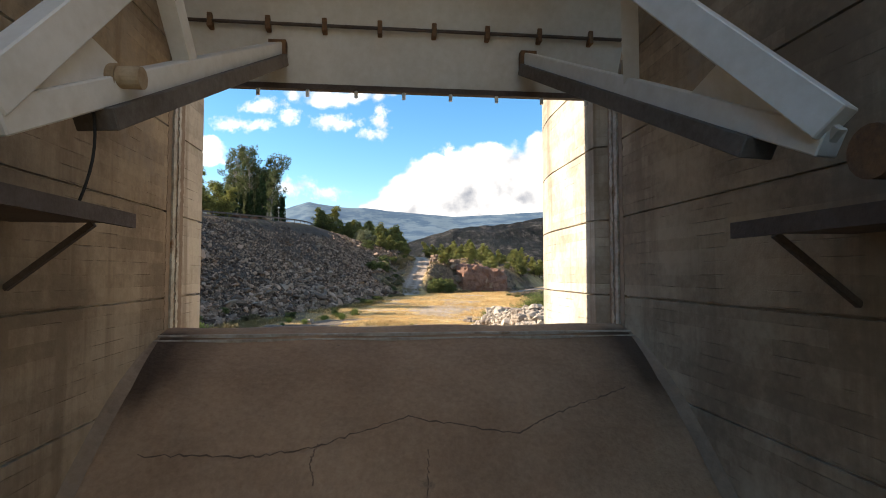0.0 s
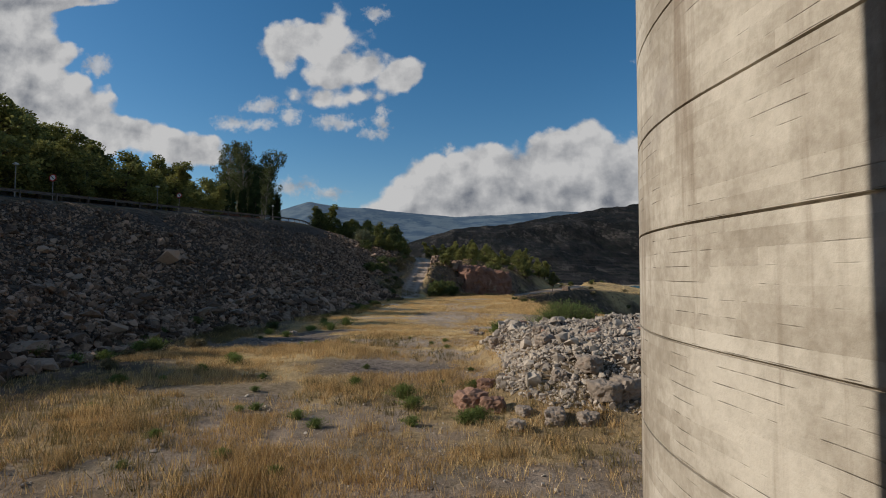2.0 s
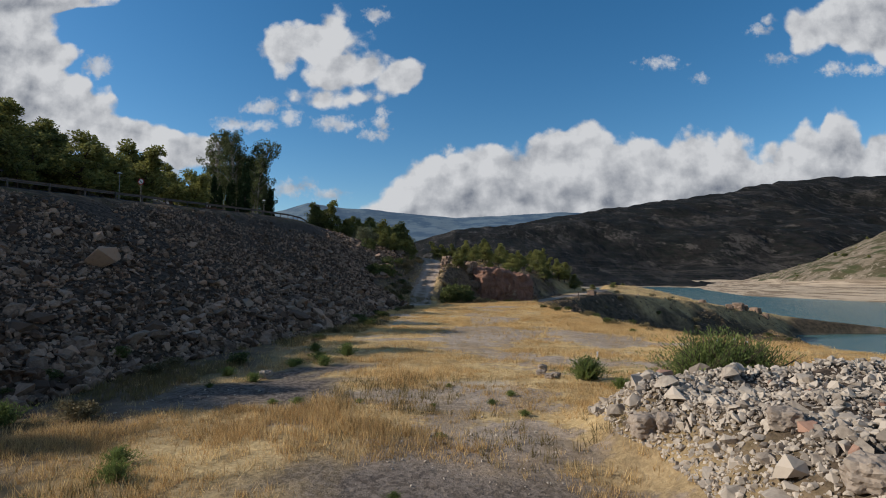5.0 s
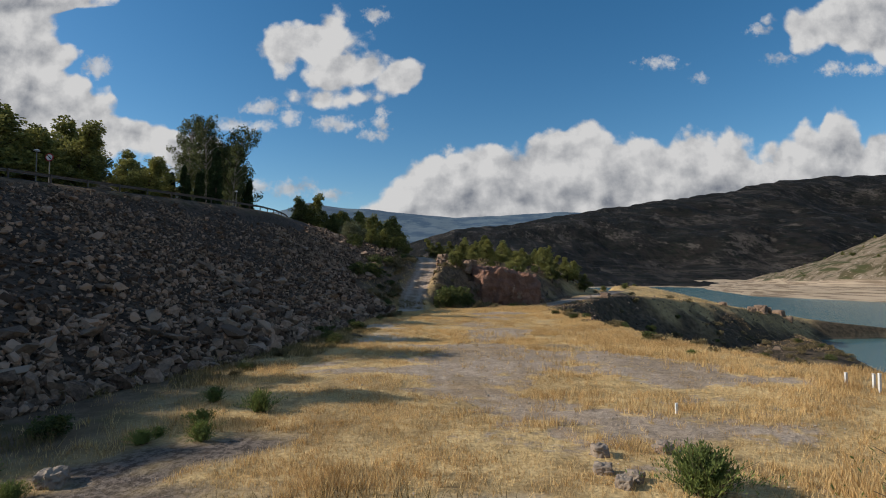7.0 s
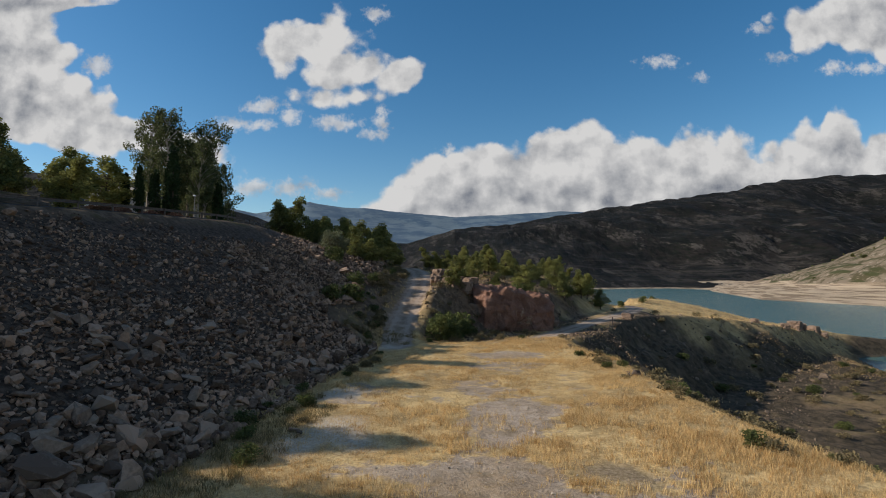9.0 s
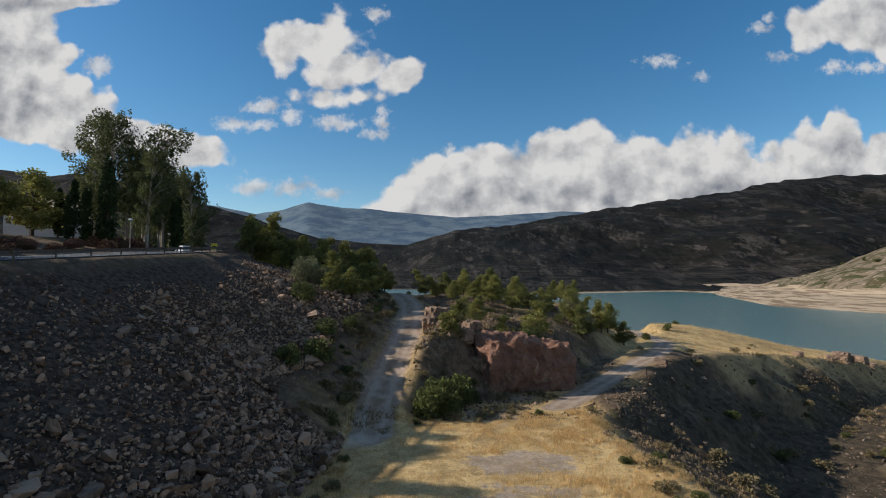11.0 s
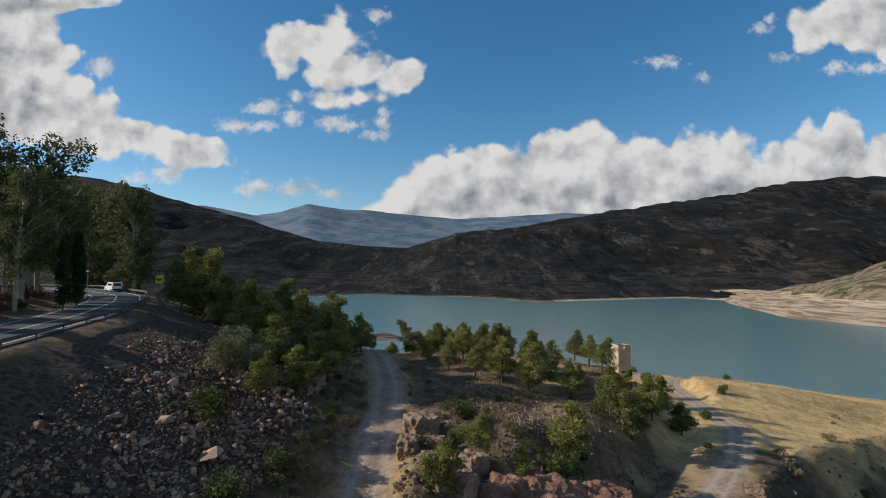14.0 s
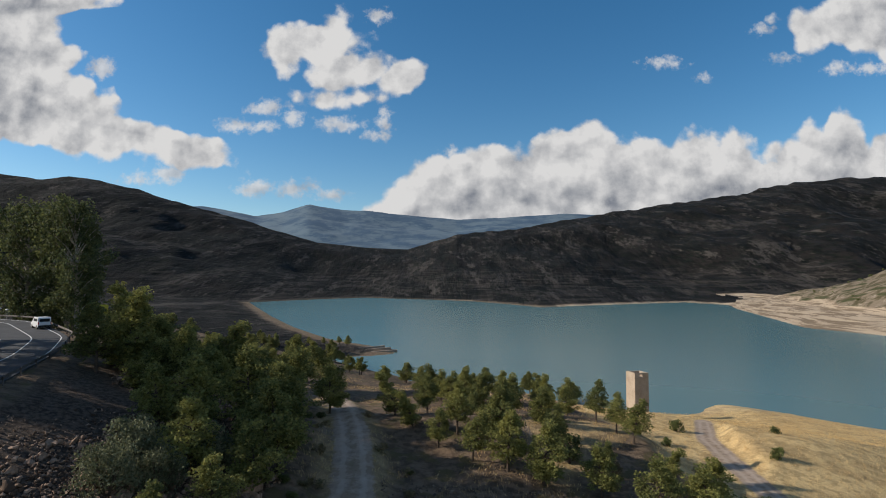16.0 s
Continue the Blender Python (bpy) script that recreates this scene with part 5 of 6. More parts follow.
def leaves(centres, radii, per, size, flat=0.75, droop=0.0):
    """Small pointed leaf sprays about clump centres: arrays of vertices and faces."""
    n = len(centres) * per
    c = np.repeat(np.asarray(centres), per, 0)
    r = np.repeat(np.asarray(radii), per)[:, None]
    d = rng.normal(size=(n, 3))
    d /= np.linalg.norm(d, axis=1)[:, None]
    p = c + d * r * rng.uniform(0.35, 1.0, (n, 1)) ** 0.6 * np.array([1, 1, flat])
    out = d + rng.normal(size=(n, 3)) * 0.7 + np.array([0, 0, 0.35 - droop])
    out /= np.linalg.norm(out, axis=1)[:, None]
    side = np.cross(out, rng.normal(size=(n, 3)))
    side /= np.linalg.norm(side, axis=1)[:, None]
    s = size * rng.uniform(0.6, 1.4, (n, 1))
    v = np.stack((p - side * s * 0.32, p + out * s * 0.55 + side * s * 0.05, p + side * s * 0.32, p + out * s * 1.1 - side * s * 0.25), 1)
    v[:, 3] = p + out * s
    quad = np.stack((v[:, 0], p + out * s * 0.5 - side * s * 0.42, v[:, 3], p + out * s * 0.5 + side * s * 0.42), 1)
    quad[:, 0] = p
    i = np.arange(n)[:, None] * 4
    return quad.reshape(-1, 3), np.concatenate((i, i + 1, i + 2, i + 3), 1)


def leaf_mesh(name, v, f, mat):
    me = bpy.data.meshes.new(name)
    me.vertices.add(len(v))
    me.vertices.foreach_set("co", np.ascontiguousarray(v, dtype=np.float32).ravel())
    me.loops.add(f.size), me.polygons.add(len(f))
    me.loops.foreach_set("vertex_index", np.ascontiguousarray(f, dtype=np.int32).ravel())
    me.polygons.foreach_set("loop_start", np.arange(len(f), dtype=np.int32) * f.shape[1])
    me.update(calc_edges=True)
    me.shade_flat()
    me.materials.append(mat)
    return me


def child(name, me, parent):
    ob = new(name, me)
    ob.parent = parent
    return ob


def pine_proto(seed, tall=5.0, wide=1.7, bare=0.25):
    global rng
    rng = np.random.default_rng(seed)
    tree = empty("pine_tree")
    bm = bmesh.new()
    lean = rng.normal(size=2) * 0.12
    axis = lambda h: Vector((lean[0] * h * h / tall, lean[1] * h * h / tall, h))
    stem(bm, [axis(h) for h in np.linspace(-0.3, tall * 0.93, 7)], 0.02 * tall + 0.03, 0.02)
    centres, radii = [], []
    levels = 11
    for k in range(levels):
        f = k / (levels - 1)
        h = tall * (bare + (0.97 - bare) * f)
        reach = wide * (0.55 + 0.55 * math.sin(math.pi * min(1, (f + 0.18) * 0.8))) * (1 - f ** 2.2 * 0.86)
        for j in range(int(7 - 4 * f)):
            a = rng.uniform(0, 2 * math.pi)
            r = reach * rng.uniform(0.45, 1.05)
            tip = axis(h) + Vector((r * math.cos(a), r * math.sin(a), rng.uniform(-0.1, 0.45)))
            stem(bm, [axis(h - 0.25), tip], 0.035, 0.012, 4)
            for q in (1.0, 0.68):
                c = axis(h).lerp(tip, q)
                centres.append((c.x + rng.normal() * 0.1, c.y + rng.normal() * 0.1, c.z + rng.normal() * 0.1))
                radii.append(rng.uniform(0.30, 0.52) * (0.75 + 0.25 * wide / 1.7))
    part("trunk", bm, M["bark"], tree)
    v, f = leaves(centres, radii, 62, 0.155, 0.75)
    child("crown", leaf_mesh("crown", v, f, M["pine"]), tree)
    return tree


def gum_proto(seed, tall=17.0):
    global rng
    rng = np.random.default_rng(seed)
    tree = empty("eucalyptus_tree")
    bm = bmesh.new()
    bend = rng.normal(size=2) * 0.8
    axis = lambda h: Vector((bend[0] * (h / tall) ** 2, bend[1] * (h / tall) ** 2, h))
    stem(bm, [axis(h) for h in np.linspace(-0.4, tall * 0.92, 9)], 0.30, 0.04, 8)
    centres, radii = [], []
    for k in range(34):
        f = 0.26 + 0.74 * ((k + rng.uniform(0, 1)) / 34)
        h, a = tall * f, rng.uniform(0, 2 * math.pi)
        r = 3.1 * rng.uniform(0.4, 1.0) * (1.15 - 0.75 * abs(f - 0.62) * 1.6)
        tip = axis(min(h + 1.3, tall)) + Vector((r * math.cos(a), r * math.sin(a), 0))
        stem(bm, [axis(h * 0.88), axis(h * 0.88).lerp(tip, 0.5) + Vector((0, 0, 0.35)), tip], 0.08, 0.02, 5)
        for j in range(5):
            c = axis(h * 0.9).lerp(tip, rng.uniform(0.45, 1.1)) + Vector(rng.normal(size=3) * 0.45) - Vector((0, 0, 0.4 * j * rng.uniform(0, 1)))
            centres.append(c), radii.append(rng.uniform(0.28, 0.70))
    part("trunk", bm, M["pale_bark"], tree)
    v, f = leaves([tuple(c) for c in centres], radii, 46, 0.23, 1.25, 0.9)
    child("crown", leaf_mesh("crown", v, f, M["gum"]), tree)
    return tree


def cypress_proto(seed, tall=9.0, wide=0.75):
    global rng
    rng = np.random.default_rng(seed)
    tree = empty("cypress_tree")
    bm = bmesh.new()
    stem(bm, [Vector((0, 0, h)) for h in (-0.4, tall * 0.4, tall * 0.9)], 0.16, 0.03)
    centres, radii = [], []
    for k in range(95):
        f = rng.uniform(0.0, 1.0)
        w = wide * (math.sin(math.pi * min(1.0, f * 0.8 + 0.2)) ** 0.6) * (1 - f ** 3 * 0.8)
        a = rng.uniform(0, 2 * math.pi)
        centres.append((w * 0.72 * math.cos(a), w * 0.72 * math.sin(a), tall * (0.13 + 0.85 * f))), radii.append(0.34)
    part("trunk", bm, M["bark"], tree)
    v, f = leaves(centres, radii, 30, 0.26, 1.3)
    child("crown", leaf_mesh("crown", v, f, M["cypress"]), tree)
    return tree


def shrub_proto(seed, mat, tall=1.0, name="shrub", per=58, size=0.085, clumps=30):
    global rng
    rng = np.random.default_rng(seed)
    bush = empty(name)
    bm = bmesh.new()
    centres, radii = [], []
    for k in range(clumps):
        a, f = rng.uniform(0, 2 * math.pi), rng.uniform(0.15, 1.0)
        r = 0.62 * tall * math.sqrt(rng.uniform(0, 1)) * (1.1 - 0.45 * f)
        c = Vector((r * math.cos(a), r * math.sin(a), tall * 0.85 * f))
        if k % 2 == 0:
            stem(bm, [Vector((0, 0, -0.1)), c], 0.02 * tall, 0.008, 4)
        centres.append(tuple(c)), radii.append(tall * rng.uniform(0.16, 0.28))
    part("woody_base", bm, M["bark"], bush)
    v, f = leaves(centres, radii, per, size * tall ** 0.5, 1.0)
    child("foliage", leaf_mesh("foliage", v, f, mat), bush)
    return bush


def broom_proto(seed, stems=230, leaf=1.0):
    """Upright whippy stems that arch outward, set with fine sprigs."""
    global rng
    rng = np.random.default_rng(seed)
    bush = empty("broom_bush")
    bm = bmesh.new()
    spots, ways = [], []
    for k in range(stems):
        a, lean = rng.uniform(0, 2 * math.pi), abs(rng.normal()) * 0.42
        tall = rng.uniform(0.45, 1.0) * (1 - 0.25 * lean)
        base = Vector((rng.normal() * 0.10, rng.normal() * 0.10, -0.05))
        bow = lambda t: base + Vector((math.cos(a) * lean * t * t, math.sin(a) * lean * t * t, tall * t))
        if k % 3 == 0:
            stem(bm, [bow(t) for t in (0, 0.5, 1.0)], 0.010, 0.003, 3)
        for t in rng.uniform(0.22, 1.02, 30):
            spots.append(tuple(bow(t) + Vector(rng.normal(size=3) * 0.022)))
            ways.append((math.cos(a) * 0.4 + rng.normal() * 0.45, math.sin(a) * 0.4 + rng.normal() * 0.45, 1.0))
    part("woody_base", bm, M["bark"], bush)
    p, d = np.array(spots), np.array(ways)
    d /= np.linalg.norm(d, axis=1)[:, None]
    side = np.cross(d, rng.normal(size=d.shape))
    side /= np.linalg.norm(side, axis=1)[:, None]
    s = leaf * rng.uniform(0.05, 0.12, (len(p), 1))
    v = np.stack((p, p + d * s * 0.5 - side * s * 0.13, p + d * s, p + d * s * 0.5 + side * s * 0.13), 1).reshape(-1, 3)
    child("foliage", leaf_mesh("foliage", v, np.arange(len(v)).reshape(-1, 4), M["broom"]), bush)
    return bush


class Scrub:
    """Low dry bushes past counting, gathered into one mesh."""
    def __init__(self, seed):
        global rng
        rng = np.random.default_rng(seed)
        self.makes, self.parts, self.pick = [], [], random.Random(seed)
        for k in range(4):
            a, f = rng.uniform(0, 2 * np.pi, 18), rng.uniform(0.12, 0.95, 18)
            reach = 0.62 * np.sqrt(rng.uniform(0, 1, 18)) * (1.1 - 0.45 * f)
            self.makes.append(leaves(np.stack((reach * np.cos(a), reach * np.sin(a), 0.85 * f), -1), rng.uniform(0.14, 0.26, 18), 22, 0.13, 1.0))

    def put(self, x, y, tall, sink=0.05, wide=1.0):
        v, f = self.pick.choice(self.makes)
        a = self.pick.uniform(0, 6.28)
        c, d = math.cos(a) * tall * wide, math.sin(a) * tall * wide
        spun = np.stack((v[:, 0] * c - v[:, 1] * d, v[:, 0] * d + v[:, 1] * c, v[:, 2] * tall), -1)
        self.parts.append((spun + np.array([x, y, ground_z(x, y) - sink]), f))

    def done(self):
        base, vs, fs = 0, [], []
        for v, f in self.parts:
            vs.append(v), fs.append(f + base)
            base += len(v)
        tagged(new("dry_scrub", leaf_mesh("dry_scrub", np.concatenate(vs), np.concatenate(fs), M["dry_shrub"])), "low brown dry scrub over stony banks", "scrub", kind="stuff")


class Kinds:
    """Plants of one kind: the first stand of each make is the original, the rest are copies."""
    def __init__(self, protos, label, category, group, size):
        self.protos, self.used, self.size = protos, {}, size
        for p in protos:
            tagged(p, label, category, group)
        self.pick = random.Random(len(label))

    broad = 1.0

    def put(self, x, y, tall, sink=0.05, wide=1.0):
        wide *= self.broad
        k = self.pick.randrange(len(self.protos))
        s = tall / self.size[k]
        m = Matrix.LocRotScale((x, y, ground_z(x, y) - sink), Euler((0, 0, self.pick.uniform(0, 6.28))), (s * wide, s * wide, s))
        if k in self.used:
            return copy_thing(self.protos[k], m)
        self.used[k] = m

    def done(self):
        for k, p in enumerate(self.protos):
            if k in self.used:
                p.matrix_basis = self.used[k]
            else:
                for o in (*p.children_recursive, p):
                    bpy.data.objects.remove(o)


pines = Kinds([pine_proto(s, *v) for s, v in ((1, (5.0, 1.7, 0.22)), (2, (5.5, 1.8, 0.30)), (3, (5.0, 1.45, 0.12)), (4, (4.6, 1.7, 0.2)), (5, (6.0, 1.7, 0.34)))], "bushy green Aleppo pine with a bare lower trunk", "tree", "pine trees", (5.0, 5.5, 5.0, 4.6, 6.0))
gums = Kinds([gum_proto(s, t) for s, t in ((11, 17.0), (12, 18.0), (13, 15.5))], "tall thin eucalyptus with pale trunk and hanging leaves", "tree", "eucalyptus trees", (17.0, 18.0, 15.5))
cypresses = Kinds([cypress_proto(21), cypress_proto(22, 9.0, 0.6)], "dark narrow cypress beside the road", "tree", "cypress trees", (9.0, 9.0))
shrubs = Kinds([shrub_proto(31, M["green"]), shrub_proto(32, M["green"]), shrub_proto(33, M["green"])], "low green shrub on dry ground", "shrub", "green shrubs", (1.0, 1.0, 1.0))
browns = Kinds([shrub_proto(41, M["dry_shrub"]), shrub_proto(42, M["dry_shrub"])], "low brown dry shrub on stony soil", "shrub", "dry shrubs", (1.0, 1.0))
big_brooms = Kinds([broom_proto(64, 620, 0.5), broom_proto(65, 620, 0.5)], "dense bright green broom bush behind the rubble heap", "shrub", "broom bushes", (1.0, 1.0))
brooms = Kinds([broom_proto(61), broom_proto(62), broom_proto(63)], "feathery bright green broom bush", "shrub", "broom bushes", (1.0, 1.0, 1.0))
olives = Kinds([shrub_proto(71, M["olive"], 1.0, "olive_bush", 90, 0.05, 44), shrub_proto(72, M["olive"], 1.0, "olive_bush", 90, 0.05, 44)], "rounded grey-green olive bush on the slope", "shrub", "olive bushes", (1.0, 1.0))
pinks = Kinds([shrub_proto(51, M["pink"], 1.0, "oleander"), shrub_proto(52, M["pink"], 1.0, "oleander")], "reddish oleander bush along the road verge", "shrub", "oleander bushes", (1.0, 1.0))

scrub = Scrub(83)
pines.broad = 1.22
# on the knoll right of the track
for x, y, t in ((0.1, 125.2, 4.3), (3.3, 129.7, 4.2), (6.1, 128.6, 3.8), (12.2, 136.5, 4.9), (18.2, 158.2, 3.2), (20.0, 149.5, 6.2), (21.5, 146.2, 5.2), (30.9, 155.4, 4.4), (11.1, 153.6, 6.3), (14.9, 159.5, 5.4), (8.0, 155.9, 6.4), (4.6, 157.3, 5.4),
                (1.1, 161.2, 4.6), (-2.0, 165.8, 4.6), (-4.4, 169.7, 5.6), (3.2, 164.1, 6.4), (7.7, 161.5, 7.0), (16.2, 152.6, 5.0), (26.5, 153.7, 6.0), (28.7, 157.4, 5.6), (23.5, 156.6, 4.3)):
    pines.put(x, y, t * (0.85 if y > 148 else 0.95))
for x, y, t in ((-0.5, 172, 5.2), (5.5, 176, 5.6), (11, 181, 5.8), (2, 186, 5.5), (14, 171, 5.2), (9, 196, 6), (18, 190, 5.6), (28, 270, 8), (34, 276, 8.5), (41, 276, 8), (45, 279, 7.2), (25, 262, 6), (-3, 205, 6), (6, 240, 6)):
    pines.put(x, y, t * 0.9)
row = random.Random(17)
for k in range(16):
    pines.put(row.uniform(-3, 24), row.uniform(160, 202), row.uniform(3.6, 5.2))
# between track and road
for x, y, t in ((-16.2, 134.6, 4.2), (-14.0, 139.9, 4.0), (-13.0, 145.1, 4.8), (-12.4, 149.0, 7.2), (-36.0, 166.0, 8.9), (-12.6, 169.8, 5.4), (-38.6, 171.4, 9.4), (-36.8, 161.8, 7.2), (-18.2, 144.6, 5.2),
                (-29.3, 165.7, 6.4), (-18.0, 156.9, 7.4), (-14.4, 156.4, 7.2), (-18.3, 198.6, 8.0)):
    pines.put(x, y, t)
place = random.Random(5)
stood = []
while len(stood) < 62:
    y = 144 + 100 * place.random() ** 1.3
    x = place.uniform(float(crest_x(min(y, 197))) + 4, float(path_x(y)) - 6.5)
    if y > 185 and x > -14 - (y - 185) * 0.2:
        continue
    if all((x - a) ** 2 + (y - b) ** 2 > 6.5 for a, b in stood) and x > -22.5 - 0.6 * (y - 146) and y > 147:
        stood.append((x, y))
        pines.put(x, y, place.uniform(4.6, 7.6))
for k in range(26):
    x, y = place.uniform(-95, -20), place.uniform(255, 420)
    if land(np.array([x]), np.array([y]))[0][0] > -12.5:
        pines.put(x, y, place.uniform(3.5, 6.5))
for x, y, t in ((-20.6, 138.6, 3.6), (-21.0, 142.6, 3.9), (-18.6, 141.2, 3.2), (-17.4, 146.2, 3.6), (-23.2, 145.6, 2.8)):
    olives.put(x, y, t, 0.1, 0.9)
# along the road and the hill left of it
for x, y, t in ((-59.5, 150, 21.5), (-54.5, 148, 22), (-50, 149.5, 21), (-47.8, 146, 16), (-56.5, 155, 19.5), (-52.8, 160, 17.5), (-55.8, 165, 18), (-59, 170, 17.5), (-57, 161, 18.5), (-62, 166, 16), (-63, 156, 17), (-66, 173, 14)):
    gums.put(x, y, t, 0.3)
for x, y in ((-68, 203), (-72, 206), (-76.5, 208), (-81, 207), (-73.5, 211), (-86, 211)):
    gums.put(x, y, 41.5 - ground_z(x, y) + (x * 7 % 3 - 1.5), 0.3)
for x, y, t in ((-45.8, 133, 12.5), (-47.2, 134, 8.8), (-48.6, 133, 8.2), (-50.0, 134.5, 7.6), (-51.2, 133, 6.6), (-56, 141, 9), (-59, 142, 7.5), (-46, 151, 9.5), (-48.5, 157, 10), (-51, 161, 9), (-62, 146, 8)):
    cypresses.put(x, y, t, 0.2)
for x, y, t in ((-61.5, 140, 9), (-63.5, 136, 9.5), (-62, 118, 6.5), (-66, 124, 7), (-58, 112, 6), (-60, 106, 6.5), (-57, 100, 6.2), (-63, 97, 7.5), (-68, 90, 8), (-73, 96, 8.5), (-78, 88, 8), (-70, 80, 8.5), (-64, 84, 6.5), (-76, 75, 9), (-82, 82, 9.5), (-66, 72, 8), (-84, 66, 9), (-72, 62, 8.5), (-54, 92, 5), (-53, 84, 4.6), (-70, 110, 8), (-56, 122, 6)):
    pines.put(x, y, t, 0.1, 1.15)
# pines mostly out of view, added so their shadows reach x = tip
for y, tip in ((64.4, -4), (52.9, -7), (49.2, -8.8), (46.2, -9.6), (42.5, -10), (39.5, -12), (36, -14), (29.2, -10), (27.2, -10.6), (57, -12), (71, -10), (77, -12), (33, -14)):
    x = float(crest_x(y)) - 13.5
    pines.put(x, y, (tip - x) / 1.98 - ground_z(x, y), 0.1, 1.0)
for k in range(50):
    y = place.uniform(40, 110)
    off = place.uniform(13, 26) if k % 3 else place.uniform(26, 52)
    pines.put(float(crest_x(y)) - off, y, place.uniform(5.5, 9.0), 0.1, 1.2)
for k in range(34):
    y = place.uniform(112, 172)
    pinks.put(float(crest_x(y)) - (11.3 + place.uniform(0, 4)) * (1 + max(0, y - 145) * 0.02), y, place.uniform(0.9, 1.6), 0.1, 1.3)
# shrubs
for x, y, t in ((7.5, 39.3, 2.7), (6.5, 39.0, 2.0), (8.7, 39.6, 2.4), (7.9, 40.2, 2.5), (3.8, 44.1, 1.25), (4.1, 44.4, 1.1), (4.8, 42.2, 0.6), (1.0, 26.7, 0.45), (-16.7, 36.3, 0.9), (-10.4, 32.0, 0.6)):
    (big_brooms if t > 1.5 else brooms).put(x, y, t, 0.1, 1.1)
for x, y, t in ((10.3, 130.1, 2.9), (2.4, 138.7, 2.0), (37.4, 162.6, 1.3), (48.0, 178, 1.6), (42.3, 197.7, 2.0), (-18.3, 129.5, 2.5), (-13.8, 121.8, 2.2), (-1.2, 114.5, 2.7), (0.6, 116.0, 2.4), (2.4, 119.2, 1.5), (-8.5, 51.1, 0.9), (-9.1, 47.9, 0.7), (-10.7, 52.5, 0.7), (-10.6, 48.3, 0.4), (-11.0, 29.8, 0.4), (-13.0, 27.0, 0.5), (-7.8, 28.3, 0.3), (-3.8, 30.9, 0.3), (-12, 127, 1.6), (-15.2, 112.5, 2.0), (18, 148, 1.4), (55, 190, 1.2), (36, 186, 1.3), (-3.7, 27.2, 0.5)):
    (brooms if y < 60 else shrubs).put(x, y, t)
for k in range(30):
    y = 24 + 80 * place.random() ** 1.3
    (shrubs if k % 2 else browns).put(float(toe_x(y)) + place.uniform(-1.0, 4.0), y, place.uniform(0.25, 0.75), 0.03, 1.5)
for k in range(120):
    zone = k % 4
    if zone == 0:
        x, y = place.uniform(-3, 12), place.uniform(113, 150)
    elif zone == 1:
        x, y = place.uniform(14, 70), place.uniform(85, 185)
    elif zone == 3:
        x, y = place.uniform(-3.5, 6), place.uniform(110, 128)
    else:
        y = place.uniform(118, 170)
        x = float(path_x(y)) + place.choice((-1, 1)) * place.uniform(2.6, 6)
    if land(np.array([x]), np.array([y]))[2][0] < 0.2 and ground_z(x, y) > -13:
        (shrubs if k % 7 == 0 else scrub).put(x, y, place.uniform(0.4, 1.1), 0.05, 1.25)
for k in range(64):
    y = place.uniform(103, 150)
    (shrubs if k % 5 == 0 else scrub).put(float(path_x(y)) - place.uniform(2.3, 6.5), y, place.uniform(0.35, 0.95), 0.05, 1.4)
shrubs.put(-13.2, 116.4, 2.2, 0.1, 1.2)
for x, y, t in ((-0.9, 115.4, 3.2), (-1.9, 112.2, 3.0), (0.8, 117.6, 3.0), (0.0, 113.4, 2.4), (10.6, 132.0, 3.0)):
    shrubs.put(x, y, t, 0.1, 0.85)
for x, y, t in ((-19.6, 30.9, 0.7), (-18.1, 31.7, 0.6), (-17.5, 33.0, 0.6), (-17.3, 35.8, 0.7), (-9.8, 49.4, 0.6), (-10.7, 47.6, 0.5), (-11.0, 33.1, 0.5), (-11.3, 30.3, 0.35), (-1.6, 25.1, 0.6), (-1.2, 23.5, 0.5), (-4.7, 22.3, 0.35), (-13.3, 27.2, 0.4), (-6.4, 23.5, 0.3), (-3.9, 21.3, 0.35), (-1.1, 21.4, 0.35), (0.5, 21.7, 0.5), (0.9, 22.2, 0.45), (-13.1, 45.1, 0.5), (-11.4, 43.8, 0.5), (13.6, 65.5, 0.4)):
    brooms.put(x, y, t, 0.04, 1.3)
for k in range(20):
    y = 17 + 26 * place.random() ** 1.2
    brooms.put(place.uniform(-13, 1.5), y, place.uniform(0.14, 0.32), 0.03, 1.3)
# the hillside across the water
for k in range(70):
    x, y = place.uniform(330, 620), place.uniform(330, 760)
    z = ground_z(x, y)
    if z > 2:
        (pines if z > 22 and k % 2 else shrubs).put(x, y, place.uniform(2.0, 4.5) if z > 22 else place.uniform(1.2, 2.6), 0.2, 1.3)
# low growth along the rim of the bank and about the red rock
for k in range(80):
    y = place.uniform(62, 150)
    x = float(edge_x(y)) + place.uniform(-2, 7) if y < 112 else place.uniform(-3, 15)
    if land(np.array([x]), np.array([y]))[2][0] < 0.2:
        (shrubs if k % 4 == 0 else scrub).put(x, y, place.uniform(0.3, 0.9), 0.05, 1.35)
for k in range(170):
    x, y = place.uniform(24, 92), place.uniform(84, 160)
    if -13 < ground_z(x, y) < 0:
        (shrubs if k % 6 == 0 else scrub).put(x, y, place.uniform(0.5, 1.5), 0.05, 1.5)
for k in range(46):
    y = place.uniform(262, 400)
    x = place.uniform(-75, -8)
    if ground_z(x, y) > -13:
        pines.put(x, y, place.uniform(3.5, 6.5), 0.1, 1.2)
for kind in (scrub, olives, pines, gums, cypresses, shrubs, browns, pinks, brooms, big_brooms):
    kind.done()


